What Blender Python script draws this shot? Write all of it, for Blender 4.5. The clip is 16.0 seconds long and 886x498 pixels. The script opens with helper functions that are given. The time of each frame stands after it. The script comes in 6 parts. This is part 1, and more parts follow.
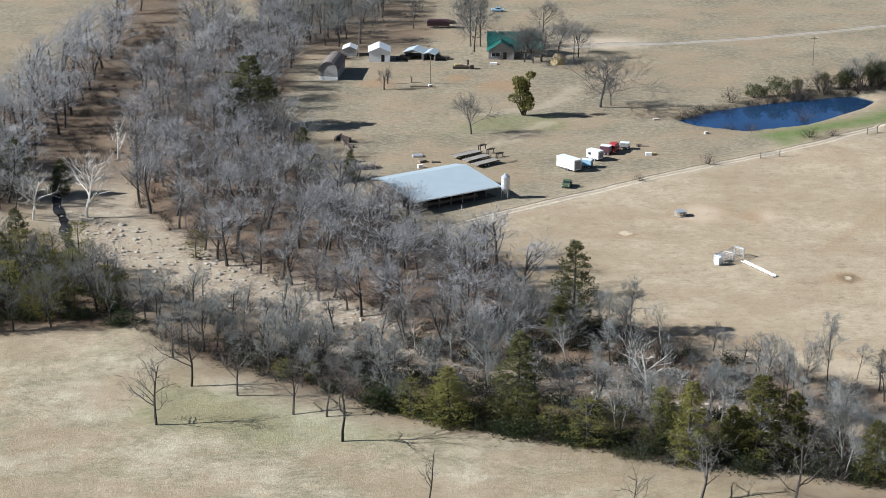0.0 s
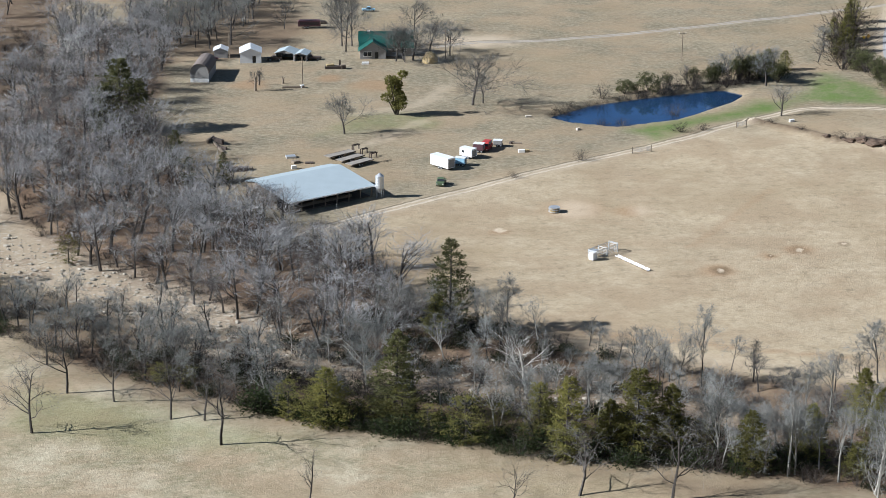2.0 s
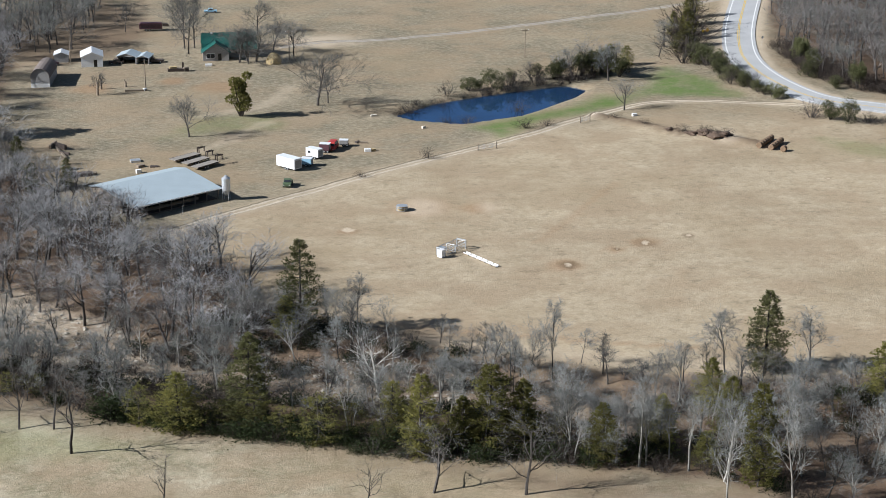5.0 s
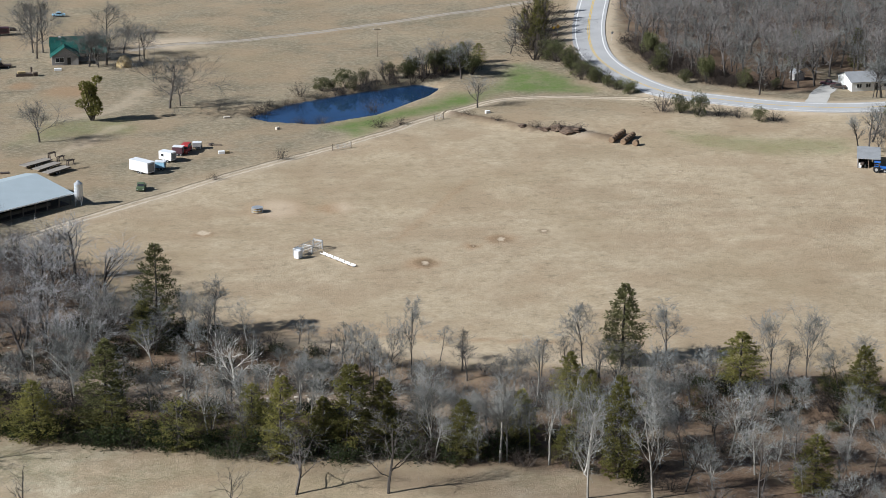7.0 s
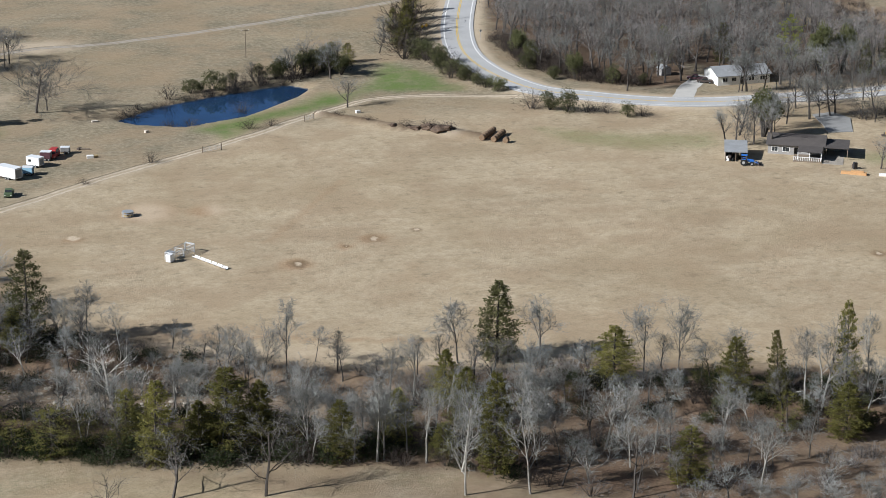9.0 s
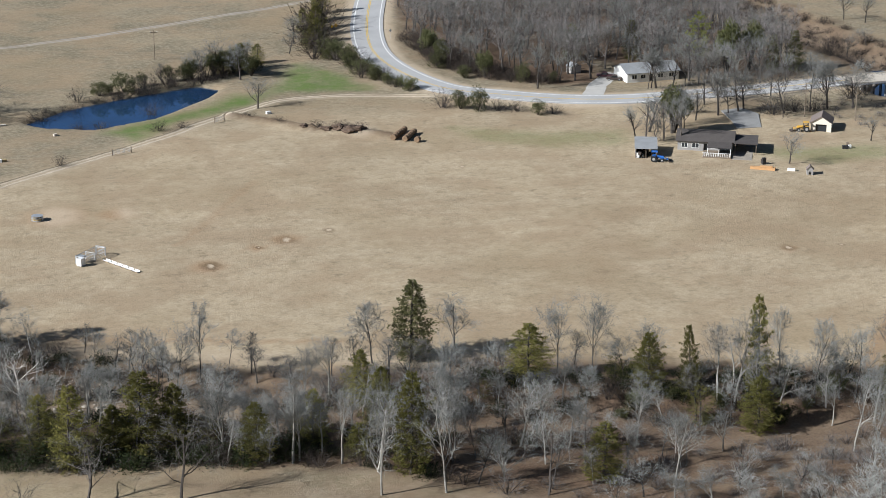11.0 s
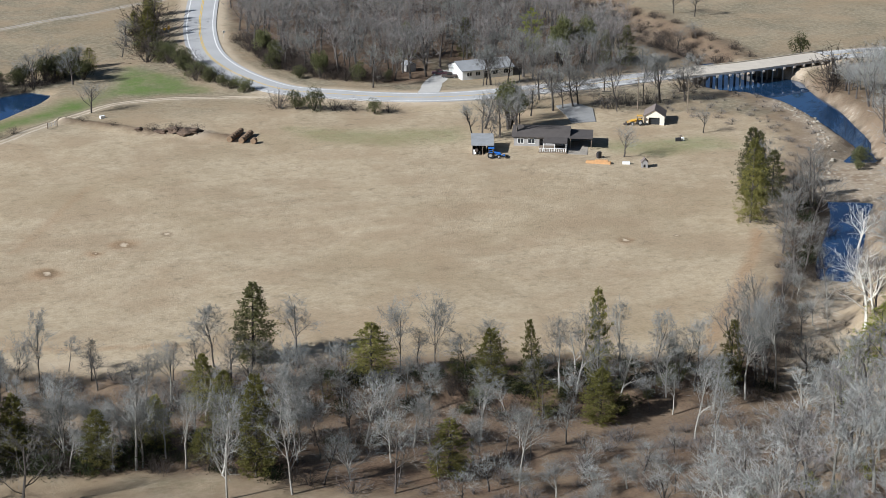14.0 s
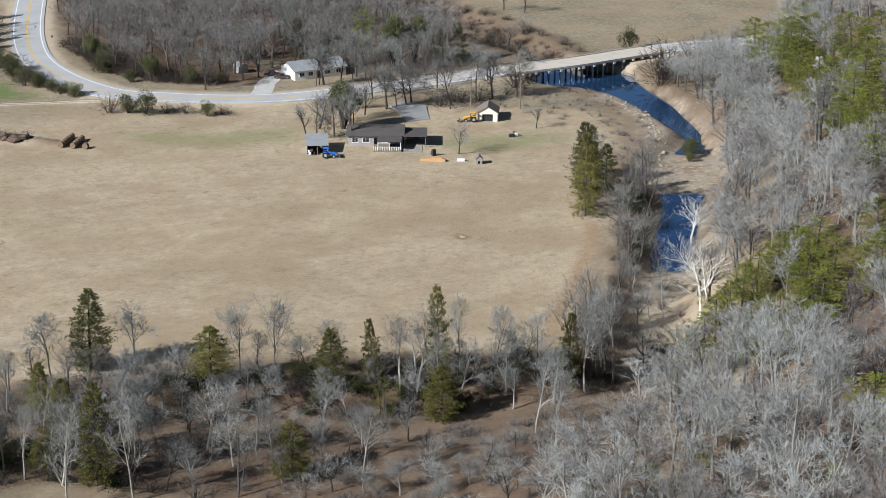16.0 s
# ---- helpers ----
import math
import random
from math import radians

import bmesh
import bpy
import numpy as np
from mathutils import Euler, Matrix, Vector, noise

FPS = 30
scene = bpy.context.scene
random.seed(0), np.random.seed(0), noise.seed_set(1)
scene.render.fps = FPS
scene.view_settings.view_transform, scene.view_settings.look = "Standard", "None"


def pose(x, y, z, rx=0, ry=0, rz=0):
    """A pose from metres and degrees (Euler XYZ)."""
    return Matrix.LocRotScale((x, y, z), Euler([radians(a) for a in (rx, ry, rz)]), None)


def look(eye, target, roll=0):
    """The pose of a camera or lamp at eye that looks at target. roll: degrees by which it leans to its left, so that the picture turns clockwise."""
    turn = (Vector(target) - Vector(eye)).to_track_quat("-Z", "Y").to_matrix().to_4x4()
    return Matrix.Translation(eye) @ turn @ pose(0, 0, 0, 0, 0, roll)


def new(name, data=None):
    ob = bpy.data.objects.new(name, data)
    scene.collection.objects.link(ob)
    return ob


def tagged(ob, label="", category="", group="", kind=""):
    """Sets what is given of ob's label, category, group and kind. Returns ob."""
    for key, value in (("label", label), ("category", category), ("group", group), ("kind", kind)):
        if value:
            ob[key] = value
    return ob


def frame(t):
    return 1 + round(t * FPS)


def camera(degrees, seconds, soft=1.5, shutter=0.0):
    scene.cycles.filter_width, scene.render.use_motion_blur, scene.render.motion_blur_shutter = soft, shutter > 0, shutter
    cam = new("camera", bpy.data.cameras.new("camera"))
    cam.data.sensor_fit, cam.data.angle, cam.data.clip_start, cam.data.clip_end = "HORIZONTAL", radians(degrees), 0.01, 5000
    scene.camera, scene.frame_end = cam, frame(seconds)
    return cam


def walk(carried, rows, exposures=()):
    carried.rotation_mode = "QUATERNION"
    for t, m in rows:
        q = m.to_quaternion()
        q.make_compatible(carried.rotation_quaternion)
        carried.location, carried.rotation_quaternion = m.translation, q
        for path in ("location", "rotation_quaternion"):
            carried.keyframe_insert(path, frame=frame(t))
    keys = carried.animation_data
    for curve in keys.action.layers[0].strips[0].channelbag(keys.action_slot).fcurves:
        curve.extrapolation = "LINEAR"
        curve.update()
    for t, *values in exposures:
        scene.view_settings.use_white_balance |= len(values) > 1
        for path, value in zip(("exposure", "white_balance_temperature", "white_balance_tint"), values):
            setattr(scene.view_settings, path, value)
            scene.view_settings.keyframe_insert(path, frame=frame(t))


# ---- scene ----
# A hovering camera that pans on the spot, 130 m over a creek valley farm.
cam = camera(24.702, 16.0, soft=0.75)
EYE = (0.0, 0.0, 130.0)
PITCH, ROLL = 72.175, -0.262
YAWS = [
    (0, 0.099), (0.5, -0.865), (1, -1.990), (1.5, -2.802), (2, -3.602), (2.5, -4.536),
    (3, -5.320), (3.2, -5.634), (5.3, -8.955), (5.5, -9.591), (6, -10.305), (6.5, -11.235),
    (7, -12.364), (7.5, -13.468), (8, -14.538), (8.5, -15.361), (9, -16.139), (9.5, -17.148),
    (9.7, -17.558), (11.8, -19.389), (12, -19.695), (12.5, -20.610), (13, -21.520), (13.5, -22.459),
    (14, -23.495), (14.5, -24.324), (15, -25.168), (15.5, -26.703), (16, -28.332),
]
walk(cam, [(t, pose(*EYE, PITCH, ROLL, yaw)) for t, yaw in YAWS],
     exposures=[(0, 0.9, 6020, 9), (5.5, 0.68, 6150, 10), (9, 0.55, 6250, 10), (16, 0.6, 6150, 10)])

# ---- world, sun, exposure ----
SUN_EL, SUN_FROM = 31.0, (-0.994, -0.11)
world = bpy.data.worlds.new("sky")
scene.world = world
world.use_nodes = True
wn = world.node_tree
sky = wn.nodes.new("ShaderNodeTexSky")
sky.sky_type, sky.sun_disc = "NISHITA", False
sky.sun_elevation = radians(SUN_EL)
sky.sun_rotation = math.atan2(SUN_FROM[0], SUN_FROM[1]) % (2 * math.pi)
sky.air_density, sky.dust_density, sky.ozone_density = 1.0, 0.2, 2.0
wn.links.new(sky.outputs[0], wn.nodes["Background"].inputs[0])
wn.nodes["Background"].inputs[1].default_value = 0.034
sun = new("sun", bpy.data.lights.new("sun", "SUN"))
sun.data.energy, sun.data.angle, sun.data.color = 5.0, radians(0.53), (1.0, 0.99, 0.965)
sun.matrix_world = look((SUN_FROM[0] * 100, SUN_FROM[1] * 100, 100 * math.tan(radians(SUN_EL))), (0, 0, 0))


# ---- materials ----
def mat(name, base, rough=0.8, metal=0.0, var=0.25, scale=1.5, fine=14.0, bump=0.0, rand=0.0, tint=None, coat=0.0, spec=0.4, thin=0.0):
    """A surface with variation at two scales; rand: how much whole objects differ."""
    m = bpy.data.materials.new(name)
    m.use_nodes = True
    nt = m.node_tree
    n, link = nt.nodes, nt.links.new
    b = n["Principled BSDF"]
    b.inputs["Roughness"].default_value, b.inputs["Metallic"].default_value = rough, metal
    b.inputs["Coat Weight"].default_value, b.inputs["Specular IOR Level"].default_value = coat, spec
    geo = n.new("ShaderNodeNewGeometry")
    big, small = n.new("ShaderNodeTexNoise"), n.new("ShaderNodeTexNoise")
    big.inputs["Scale"].default_value, small.inputs["Scale"].default_value = scale, fine
    big.inputs["Detail"].default_value, small.inputs["Detail"].default_value = 4, 3
    add = n.new("ShaderNodeMath")
    add.operation = "ADD"
    for tex in (big, small):
        link(geo.outputs["Position"], tex.inputs["Vector"])
    link(big.outputs[0], add.inputs[0]), link(small.outputs[0], add.inputs[1])
    ramp = n.new("ShaderNodeMapRange")
    ramp.inputs[1].default_value, ramp.inputs[2].default_value = 0.6, 1.4
    link(add.outputs[0], ramp.inputs[0])
    mix = n.new("ShaderNodeMix")
    mix.data_type = "RGBA"
    t = tint or base
    mix.inputs[6].default_value = (*[c * (1 - var) for c in base], 1)
    mix.inputs[7].default_value = (*[min(1, c * (1 + var)) for c in t], 1)
    link(ramp.outputs[0], mix.inputs[0])
    out = mix.outputs[2]
    if rand:
        info, hsv = n.new("ShaderNodeObjectInfo"), n.new("ShaderNodeHueSaturation")
        mr = n.new("ShaderNodeMapRange")
        mr.inputs[3].default_value, mr.inputs[4].default_value = 1 - rand, 1 + rand
        link(info.outputs["Random"], mr.inputs[0])
        link(mr.outputs[0], hsv.inputs["Value"]), link(out, hsv.inputs["Color"])
        out = hsv.outputs[0]
    link(out, b.inputs["Base Color"])
    if thin:
        # light that passes through leaves
        tr, ms = n.new("ShaderNodeBsdfTranslucent"), n.new("ShaderNodeMixShader")
        link(out, tr.inputs["Color"])
        ms.inputs[0].default_value = thin
        link(b.outputs[0], ms.inputs[1]), link(tr.outputs[0], ms.inputs[2])
        link(ms.outputs[0], n["Material Output"].inputs["Surface"])
    if bump:
        bp = n.new("ShaderNodeBump")
        bp.inputs["Strength"].default_value, bp.inputs["Distance"].default_value = bump, 0.1
        link(small.outputs[0], bp.inputs["Height"]), link(bp.outputs[0], b.inputs["Normal"])
    return m


def water_mat(name, base, wave, rough=0.04, mirror=0.0):
    m = mat(name, base, rough, mirror, 0.2, 0.05, 0.6)
    n, link = m.node_tree.nodes, m.node_tree.links.new
    tex, bp = n.new("ShaderNodeTexNoise"), n.new("ShaderNodeBump")
    tex.inputs["Scale"].default_value, tex.inputs["Detail"].default_value = 0.8, 4
    geo = n.new("ShaderNodeNewGeometry")
    link(geo.outputs["Position"], tex.inputs["Vector"])
    bp.inputs["Strength"].default_value, bp.inputs["Distance"].default_value = wave, 0.1
    link(tex.outputs[0], bp.inputs["Height"]), link(bp.outputs[0], n["Principled BSDF"].inputs["Normal"])
    n["Principled BSDF"].inputs["IOR"].default_value = 1.33
    return m


BARK = mat("grey_bark", (0.07, 0.062, 0.056), 0.9, 0, 0.4, 0.12, 6, 0.3, 0.4, None, 0, 0.15)
TWIG_PALE = mat("pale_grey_twigs", (0.28, 0.276, 0.274), 0.9, 0, 0.5, 0.07, 0.9, 0, 0.2, None, 0, 0.1)
TWIG_DARK = mat("dark_oak_twigs", (0.15, 0.145, 0.135), 0.9, 0, 0.4, 0.07, 0.9, 0, 0.25, None, 0, 0.1)
HEDGE_GREEN = mat("dull_green_leaves", (0.085, 0.1, 0.046), 0.85, 0, 0.4, 0.4, 3, 0, 0.35, (0.125, 0.125, 0.06), 0, 0.08, 0.4)
TWIG = mat("grey_twigs", (0.205, 0.207, 0.196), 0.9, 0, 0.5, 0.07, 0.9, 0, 0.3, None, 0, 0.1)
TWIG_BROWN = mat("brown_twigs", (0.15, 0.138, 0.132), 0.9, 0, 0.5, 0.05, 0.9, 0, 0.25, None, 0, 0.1)
PALE_BARK = mat("white_sycamore_bark", (0.66, 0.63, 0.57), 0.8, 0, 0.25, 0.8, 5, 0.2)
PALE_GREY = mat("pale_grey_bark", (0.265, 0.252, 0.225), 0.85, 0, 0.35, 0.5, 6, 0.2, 0.3, None, 0, 0.15)
TWIG_WHITE = mat("white_sycamore_twigs", (0.5, 0.485, 0.45), 0.85, 0, 0.25, 0.5, 3, 0, 0.15, None, 0, 0.15)
CEDAR = mat("cedar_foliage", (0.1, 0.102, 0.037), 0.8, 0, 0.4, 0.25, 3, 0, 0.38, (0.205, 0.19, 0.06), 0, 0.08, 0.5)
CEDAR_DARK = mat("dark_cedar_foliage", (0.06, 0.068, 0.034), 0.8, 0, 0.4, 0.25, 3, 0, 0.2, (0.125, 0.122, 0.052), 0, 0.08, 0.4)
PINE = mat("pine_needles", (0.145, 0.168, 0.04), 0.7, 0, 0.4, 0.3, 3, 0, 0.25, (0.215, 0.228, 0.05), 0, 0.08, 0.45)
SHRUB_GREEN = mat("evergreen_shrub_leaves", (0.036, 0.047, 0.021), 0.85, 0, 0.4, 0.5, 3, 0, 0.3, None, 0, 0.08, 0.4)
BRAMBLE = mat("brown_bramble", (0.048, 0.038, 0.032), 0.9, 0, 0.4, 0.3, 3, 0, 0.25, None, 0, 0.1)


# ---- geometry helpers ----
class Geo:
    """Collects faces for one mesh."""

    def __init__(self):
        self.v, self.f = [], []

    def quad(self, *pts):
        i = len(self.v)
        self.v += [tuple(p) for p in pts]
        self.f.append(tuple(range(i, i + len(pts))))
        return self

    def box(self, x0, x1, y0, y1, z0, z1):
        i = len(self.v)
        self.v += [(x, y, z) for z in (z0, z1) for x, y in ((x0, y0), (x1, y0), (x1, y1), (x0, y1))]
        self.f += [tuple(i + k for k in q) for q in ((3, 2, 1, 0), (4, 5, 6, 7), (0, 1, 5, 4), (1, 2, 6, 5), (2, 3, 7, 6), (3, 0, 4, 7))]
        return self

    def tube(self, p, q, r0, r1=None, n=8, cap=True):
        r1 = r0 if r1 is None else r1
        p, q = Vector(p), Vector(q)
        d = (q - p).normalized()
        a = d.orthogonal().normalized()
        b = d.cross(a)
        i = len(self.v)
        for c, r in ((p, r0), (q, r1)):
            self.v += [tuple(c + r * (a * math.cos(2 * math.pi * k / n) + b * math.sin(2 * math.pi * k / n))) for k in range(n)]
        self.f += [(i + k, i + (k + 1) % n, i + n + (k + 1) % n, i + n + k) for k in range(n)]
        if cap:
            self.f += [tuple(i + n - 1 - k for k in range(n)), tuple(i + n + k for k in range(n))]
        return self

    def prism(self, outline, y0, y1):
        """A profile in x, z drawn out along y."""
        i, n = len(self.v), len(outline)
        self.v += [(x, y0, z) for x, z in outline] + [(x, y1, z) for x, z in outline]
        self.f += [(i + k, i + (k + 1) % n, i + n + (k + 1) % n, i + n + k) for k in range(n)]
        self.f += [tuple(i + n - 1 - k for k in range(n)), tuple(i + n + k for k in range(n))]
        return self

    def lathe(self, profile, x=0, y=0, n=16):
        i, m = len(self.v), len(profile)
        for r, z in profile:
            self.v += [(x + r * math.cos(2 * math.pi * k / n), y + r * math.sin(2 * math.pi * k / n), z) for k in range(n)]
        for j in range(m - 1):
            self.f += [(i + j * n + k, i + j * n + (k + 1) % n, i + (j + 1) * n + (k + 1) % n, i + (j + 1) * n + k) for k in range(n)]
        self.f += [tuple(i + n - 1 - k for k in range(n)), tuple(i + (m - 1) * n + k for k in range(n))]
        return self

    def mesh(self, name):
        me = bpy.data.meshes.new(name)
        me.from_pydata(self.v, [], self.f)
        bm = bmesh.new()
        bm.from_mesh(me)
        bmesh.ops.recalc_face_normals(bm, faces=bm.faces)
        bm.to_mesh(me)
        bm.free()
        return me


def part(name, geo, material, parent=None, label="", bevel=0.0):
    ob = new(name, geo.mesh(name))
    ob.data.materials.append(material)
    if bevel:
        mod = ob.modifiers.new("worn_edge", "BEVEL")
        mod.width, mod.segments, mod.limit_method = bevel, 2, "ANGLE"
    ob.parent = parent
    return tagged(ob, label)


def thing(name, m, label, category, group="", kind=""):
    ob = new(name)
    ob.matrix_world = m
    return tagged(ob, label, category, group, kind)


def tri_mesh(name, V, T, smooth=False):
    """A mesh of triangles from arrays."""
    V, T = np.asarray(V, np.float32), np.asarray(T, np.int32)
    me = bpy.data.meshes.new(name)
    me.vertices.add(len(V)), me.loops.add(T.size), me.polygons.add(len(T))
    me.vertices.foreach_set("co", V.ravel())
    me.loops.foreach_set("vertex_index", T.ravel())
    me.polygons.foreach_set("loop_start", np.arange(0, T.size, 3, dtype=np.int32))
    me.polygons.foreach_set("use_smooth", np.full(len(T), smooth))
    me.update(calc_edges=True)
    return me


def line_dist(P, line):
    """Distance of points to a polyline, place along it (in points) and side (+1: right of its way)."""
    best, along, side = np.full(len(P), 1e9), np.zeros(len(P)), np.zeros(len(P))
    for k, (a, b) in enumerate(zip(line[:-1], line[1:])):
        a, b = np.array(a[:2], float), np.array(b[:2], float)
        ab = b - a
        u = np.clip(((P - a) @ ab) / (ab @ ab), 0, 1)
        w = P - (a + u[:, None] * ab)
        d = np.hypot(w[:, 0], w[:, 1])
        c = ab[0] * w[:, 1] - ab[1] * w[:, 0]
        m = d < best
        best[m], along[m], side[m] = d[m], (k + u)[m], np.where(c < 0, 1, -1)[m]
    return best, along, side


def poly_dist(P, poly):
    """Signed distance to a polygon's edge, negative inside."""
    d = line_dist(P, list(poly) + [poly[0]])[0]
    inside = np.zeros(len(P), bool)
    for (x0, y0), (x1, y1) in zip(poly, list(poly[1:]) + [poly[0]]):
        c = (y0 > P[:, 1]) != (y1 > P[:, 1])
        inside ^= c & (P[:, 0] < (x1 - x0) * (P[:, 1] - y0) / ((y1 - y0) or 1e-9) + x0)
    return np.where(inside, -d, d)


def step(a, b, v):
    u = np.clip((v - a) / (b - a), 0, 1)
    return u * u * (3 - 2 * u)


def spline(pts, n=8):
    """A smooth line through the points."""
    out, p = [], [np.array(q, float) for q in pts]
    p = [2 * p[0] - p[1]] + p + [2 * p[-1] - p[-2]]
    for a, b, c, d in zip(p[:-3], p[1:-2], p[2:-1], p[3:]):
        for k in range(n):
            u = k / n
            out.append(0.5 * (2 * b + (c - a) * u + (2 * a - 5 * b + 4 * c - d) * u * u + (3 * b - a - 3 * c + d) * u ** 3))
    return np.array(out + [p[-2]])


# ---- the plan ----
# creek: x, y, bed height, half width of the bed
CREEK = spline([(-100, 733, -1.2, 5), (-95, 650, -1.2, 6), (-93, 576, -1.2, 6), (-90, 529, -1.3, 7), (-86, 472, -1.8, 8), (-76, 428, -2.3, 9),
                (-54, 401, -2.4, 9), (-34, 379, -2.4, 9), (-8, 347, -2.4, 8), (12, 336, -2.4, 8), (31, 328, -2.4, 7), (58, 319, -2.4, 7), (86, 303, -2.4, 7),
                (120, 290, -2.4, 7), (147, 277, -2.3, 8), (169, 269, -2.3, 8), (188, 275, -2.4, 7), (205, 297, -2.8, 3.5), (222, 318, -2.4, 4), (240, 340, -3.7, 3.5), (261, 367, -3.6, 3.5), (270, 380, -2.6, 8),
                (284, 396, -2.6, 8), (296, 412, -3.4, 1.6), (301, 422, -3.8, 2.2), (309, 451, -4.0, 4), (310, 468, -4.0, 7.5), (308, 485, -4.0, 15), (309, 503, -3.6, 3), (313, 530, -2.6, 5), (313, 570, -2.4, 7), (314, 605, -2.0, 8), (316, 660, -2.0, 8)], 5)
WATER = -3.0
DITCH = spline([(-93, 470), (-89, 445), (-84, 428), (-82, 418), (-79, 408)], 6)
POND = [(62, 518), (74, 530), (92, 539), (113, 547), (118, 541), (112, 532), (94, 514), (78, 507), (67, 512)]
ROAD = spline([(235, 760), (199, 661), (178, 597), (171, 557), (176, 522), (190, 507), (206, 496.5), (222, 492), (242, 491.5), (268, 491.3), (306, 491.3), (340, 495), (367, 493), (420, 485), (520, 470)], 8)
TRACK = spline([(-10, 408), (2, 420), (14.6, 431), (28, 442), (41.5, 453), (56, 464.6), (71, 475.6), (83, 484), (95, 493), (106, 504), (121, 515.5), (131, 521.5), (146, 522), (163, 517), (172, 512)], 5)
DRIVE = spline([(36, 604), (50, 611), (71, 612.5), (109, 626), (150, 644), (172, 655), (196, 664)], 5)
WOOD_A = [(-81, 640), (-40, 640), (-43, 561), (-47, 522), (-36, 476), (-26, 447), (-13, 430), (2, 408), (12, 398), (19, 369), (14, 344), (4, 342), (-9, 357), (-25, 376), (-44, 397), (-56, 416), (-68, 436), (-78, 475), (-84, 547)]
WOOD_B = [(-113, 567), (-109, 605), (-104, 690), (-98, 690), (-99, 582), (-98, 503), (-99, 450), (-95, 428), (-130, 440), (-124, 500)]
WOOD_C = [(-120, 415), (-93, 403), (-85, 400), (-66, 388), (-57, 357), (-82, 352), (-120, 352)]
BELT = [(-50, 350), (-46, 340), (-26, 326), (-8, 315), (6, 311), (20, 304), (37, 297), (59, 288), (76, 281), (90, 274), (108, 259), (122, 258), (140, 272), (172, 276), (188, 280), (178, 289), (161, 295),
        (142, 300), (124, 308), (107, 311), (91, 312), (71, 315), (58, 331), (44, 347), (31, 357), (21, 372), (8, 360), (-20, 350)]
BELT_LEFT = [(-58, 356), (-50, 340), (-34, 328), (-18, 330), (-8, 346), (-14, 358), (-24, 368), (-38, 378), (-54, 384), (-62, 372)]
BANK_WOOD = [(240, 362), (255, 374), (252, 360), (237, 341), (215, 313), (190, 283), (180, 276), (172, 279), (184, 293), (199, 306), (218, 331)]
FAR_WOOD = [(210, 690), (196, 620), (186, 577), (186, 548), (196, 527), (210, 514), (222, 513), (232, 540), (240, 522), (262, 506), (276, 503), (286, 516), (290, 545), (292, 578), (299, 620), (300, 690)]
GREEN = [[(79, 501), (86, 491), (101, 507), (122, 519), (136, 541), (146, 563), (154, 548), (158, 526), (132, 531), (120, 530), (106, 518)], [(165, 478), (185, 468), (207, 462), (205, 450), (185, 452), (168, 464)],
         [(225, 436), (260, 430), (262, 420), (240, 418)], [(-50, 328), (-30, 320), (-15, 310), (0, 302), (-30, 300), (-52, 312)], [(10, 520), (30, 520), (30, 505), (0, 500)]]
PATCHES = [(57, 431, 7.0), (72, 429, 4.0), (141, 483, 6.0)]


BERM = [(114, 510), (124, 498), (132, 488), (141, 482), (148, 476)]
EDGE_LINE = [(45, 354), (61, 347), (76, 342), (95, 336)]
PALE_TRACK = [(44, 347), (60, 340), (74, 334), (93, 328), (102, 322)]
FIELD_RIM = [(230, 356.5), (221.9, 344.7), (202.8, 321.3), (187.6, 303.4), (177.7, 291.8)]
COW_PATH = [(78, 402), (88, 418), (97, 433), (105, 445)]
YARD_PATH = [(11, 520), (27, 529), (35, 549)]
SCARS = [(81, 386, 5.0), (100, 399, 5.0), (93, 395, 2.0), (57, 431, 9.0), (70, 429, 6.0), (39, 416, 3.0), (200, 361, 2.5), (17, 555, 10.0), (-19, 556, 8.0), (4, 563, 6.0)]


def road_height(x):
    return 0.62 + 0.7 * step(255, 288, x)


def height(P):
    """Height of the ground at points in the plan."""
    P = np.asarray(P, float)
    z = np.zeros(len(P))
    d, along, side = line_dist(P, CREEK)
    k = np.clip(along.astype(int), 0, len(CREEK) - 2)
    u = (along - k)[:, None]
    here = CREEK[k] * (1 - u) + CREEK[k + 1] * u
    road = line_dist(P, ROAD)[0]
    # the wooded hill over the creek's outer bank
    w = step(135, 200, here[:, 0]) * (side > 0) * step(8, 60, road) * step(460, 420, here[:, 1] - 0.5 * np.maximum(0, d - 30))
    w = np.maximum(w, (side > 0) * step(330, 400, P[:, 0]) * step(495, 440, P[:, 1]))
    up = np.maximum(0, d - here[:, 3] - 3)
    z += w * (0.5 * np.minimum(up, 46) + 0.3 * np.clip(up - 46, 0, 60) + 0.05 * np.maximum(up - 106, 0))
    cut = step(here[:, 3] + 6 + 10 * step(30, -20, here[:, 0]), here[:, 3] - 1, d)
    z = z * (1 - cut) + here[:, 2] * cut
    pd = poly_dist(P, POND)
    z -= 2.0 * step(2.5, -2.0, pd)
    z += 0.9 * step(2.4, 0.4, line_dist(P, BERM)[0])
    # roadbed
    r = step(15, 6, road)
    bridge = step(-4, 2, P[:, 0] - 288) * step(342, 336, P[:, 0])
    z = z * (1 - r * (1 - bridge)) + (road_height(P[:, 0]) - 0.17) * r * (1 - bridge)
    return z


def bumps(P):
    return np.array([noise.noise((x * 0.03, y * 0.03, 0)) * 0.35 + noise.noise((x * 0.13, y * 0.13, 5)) * 0.12 for x, y in P])


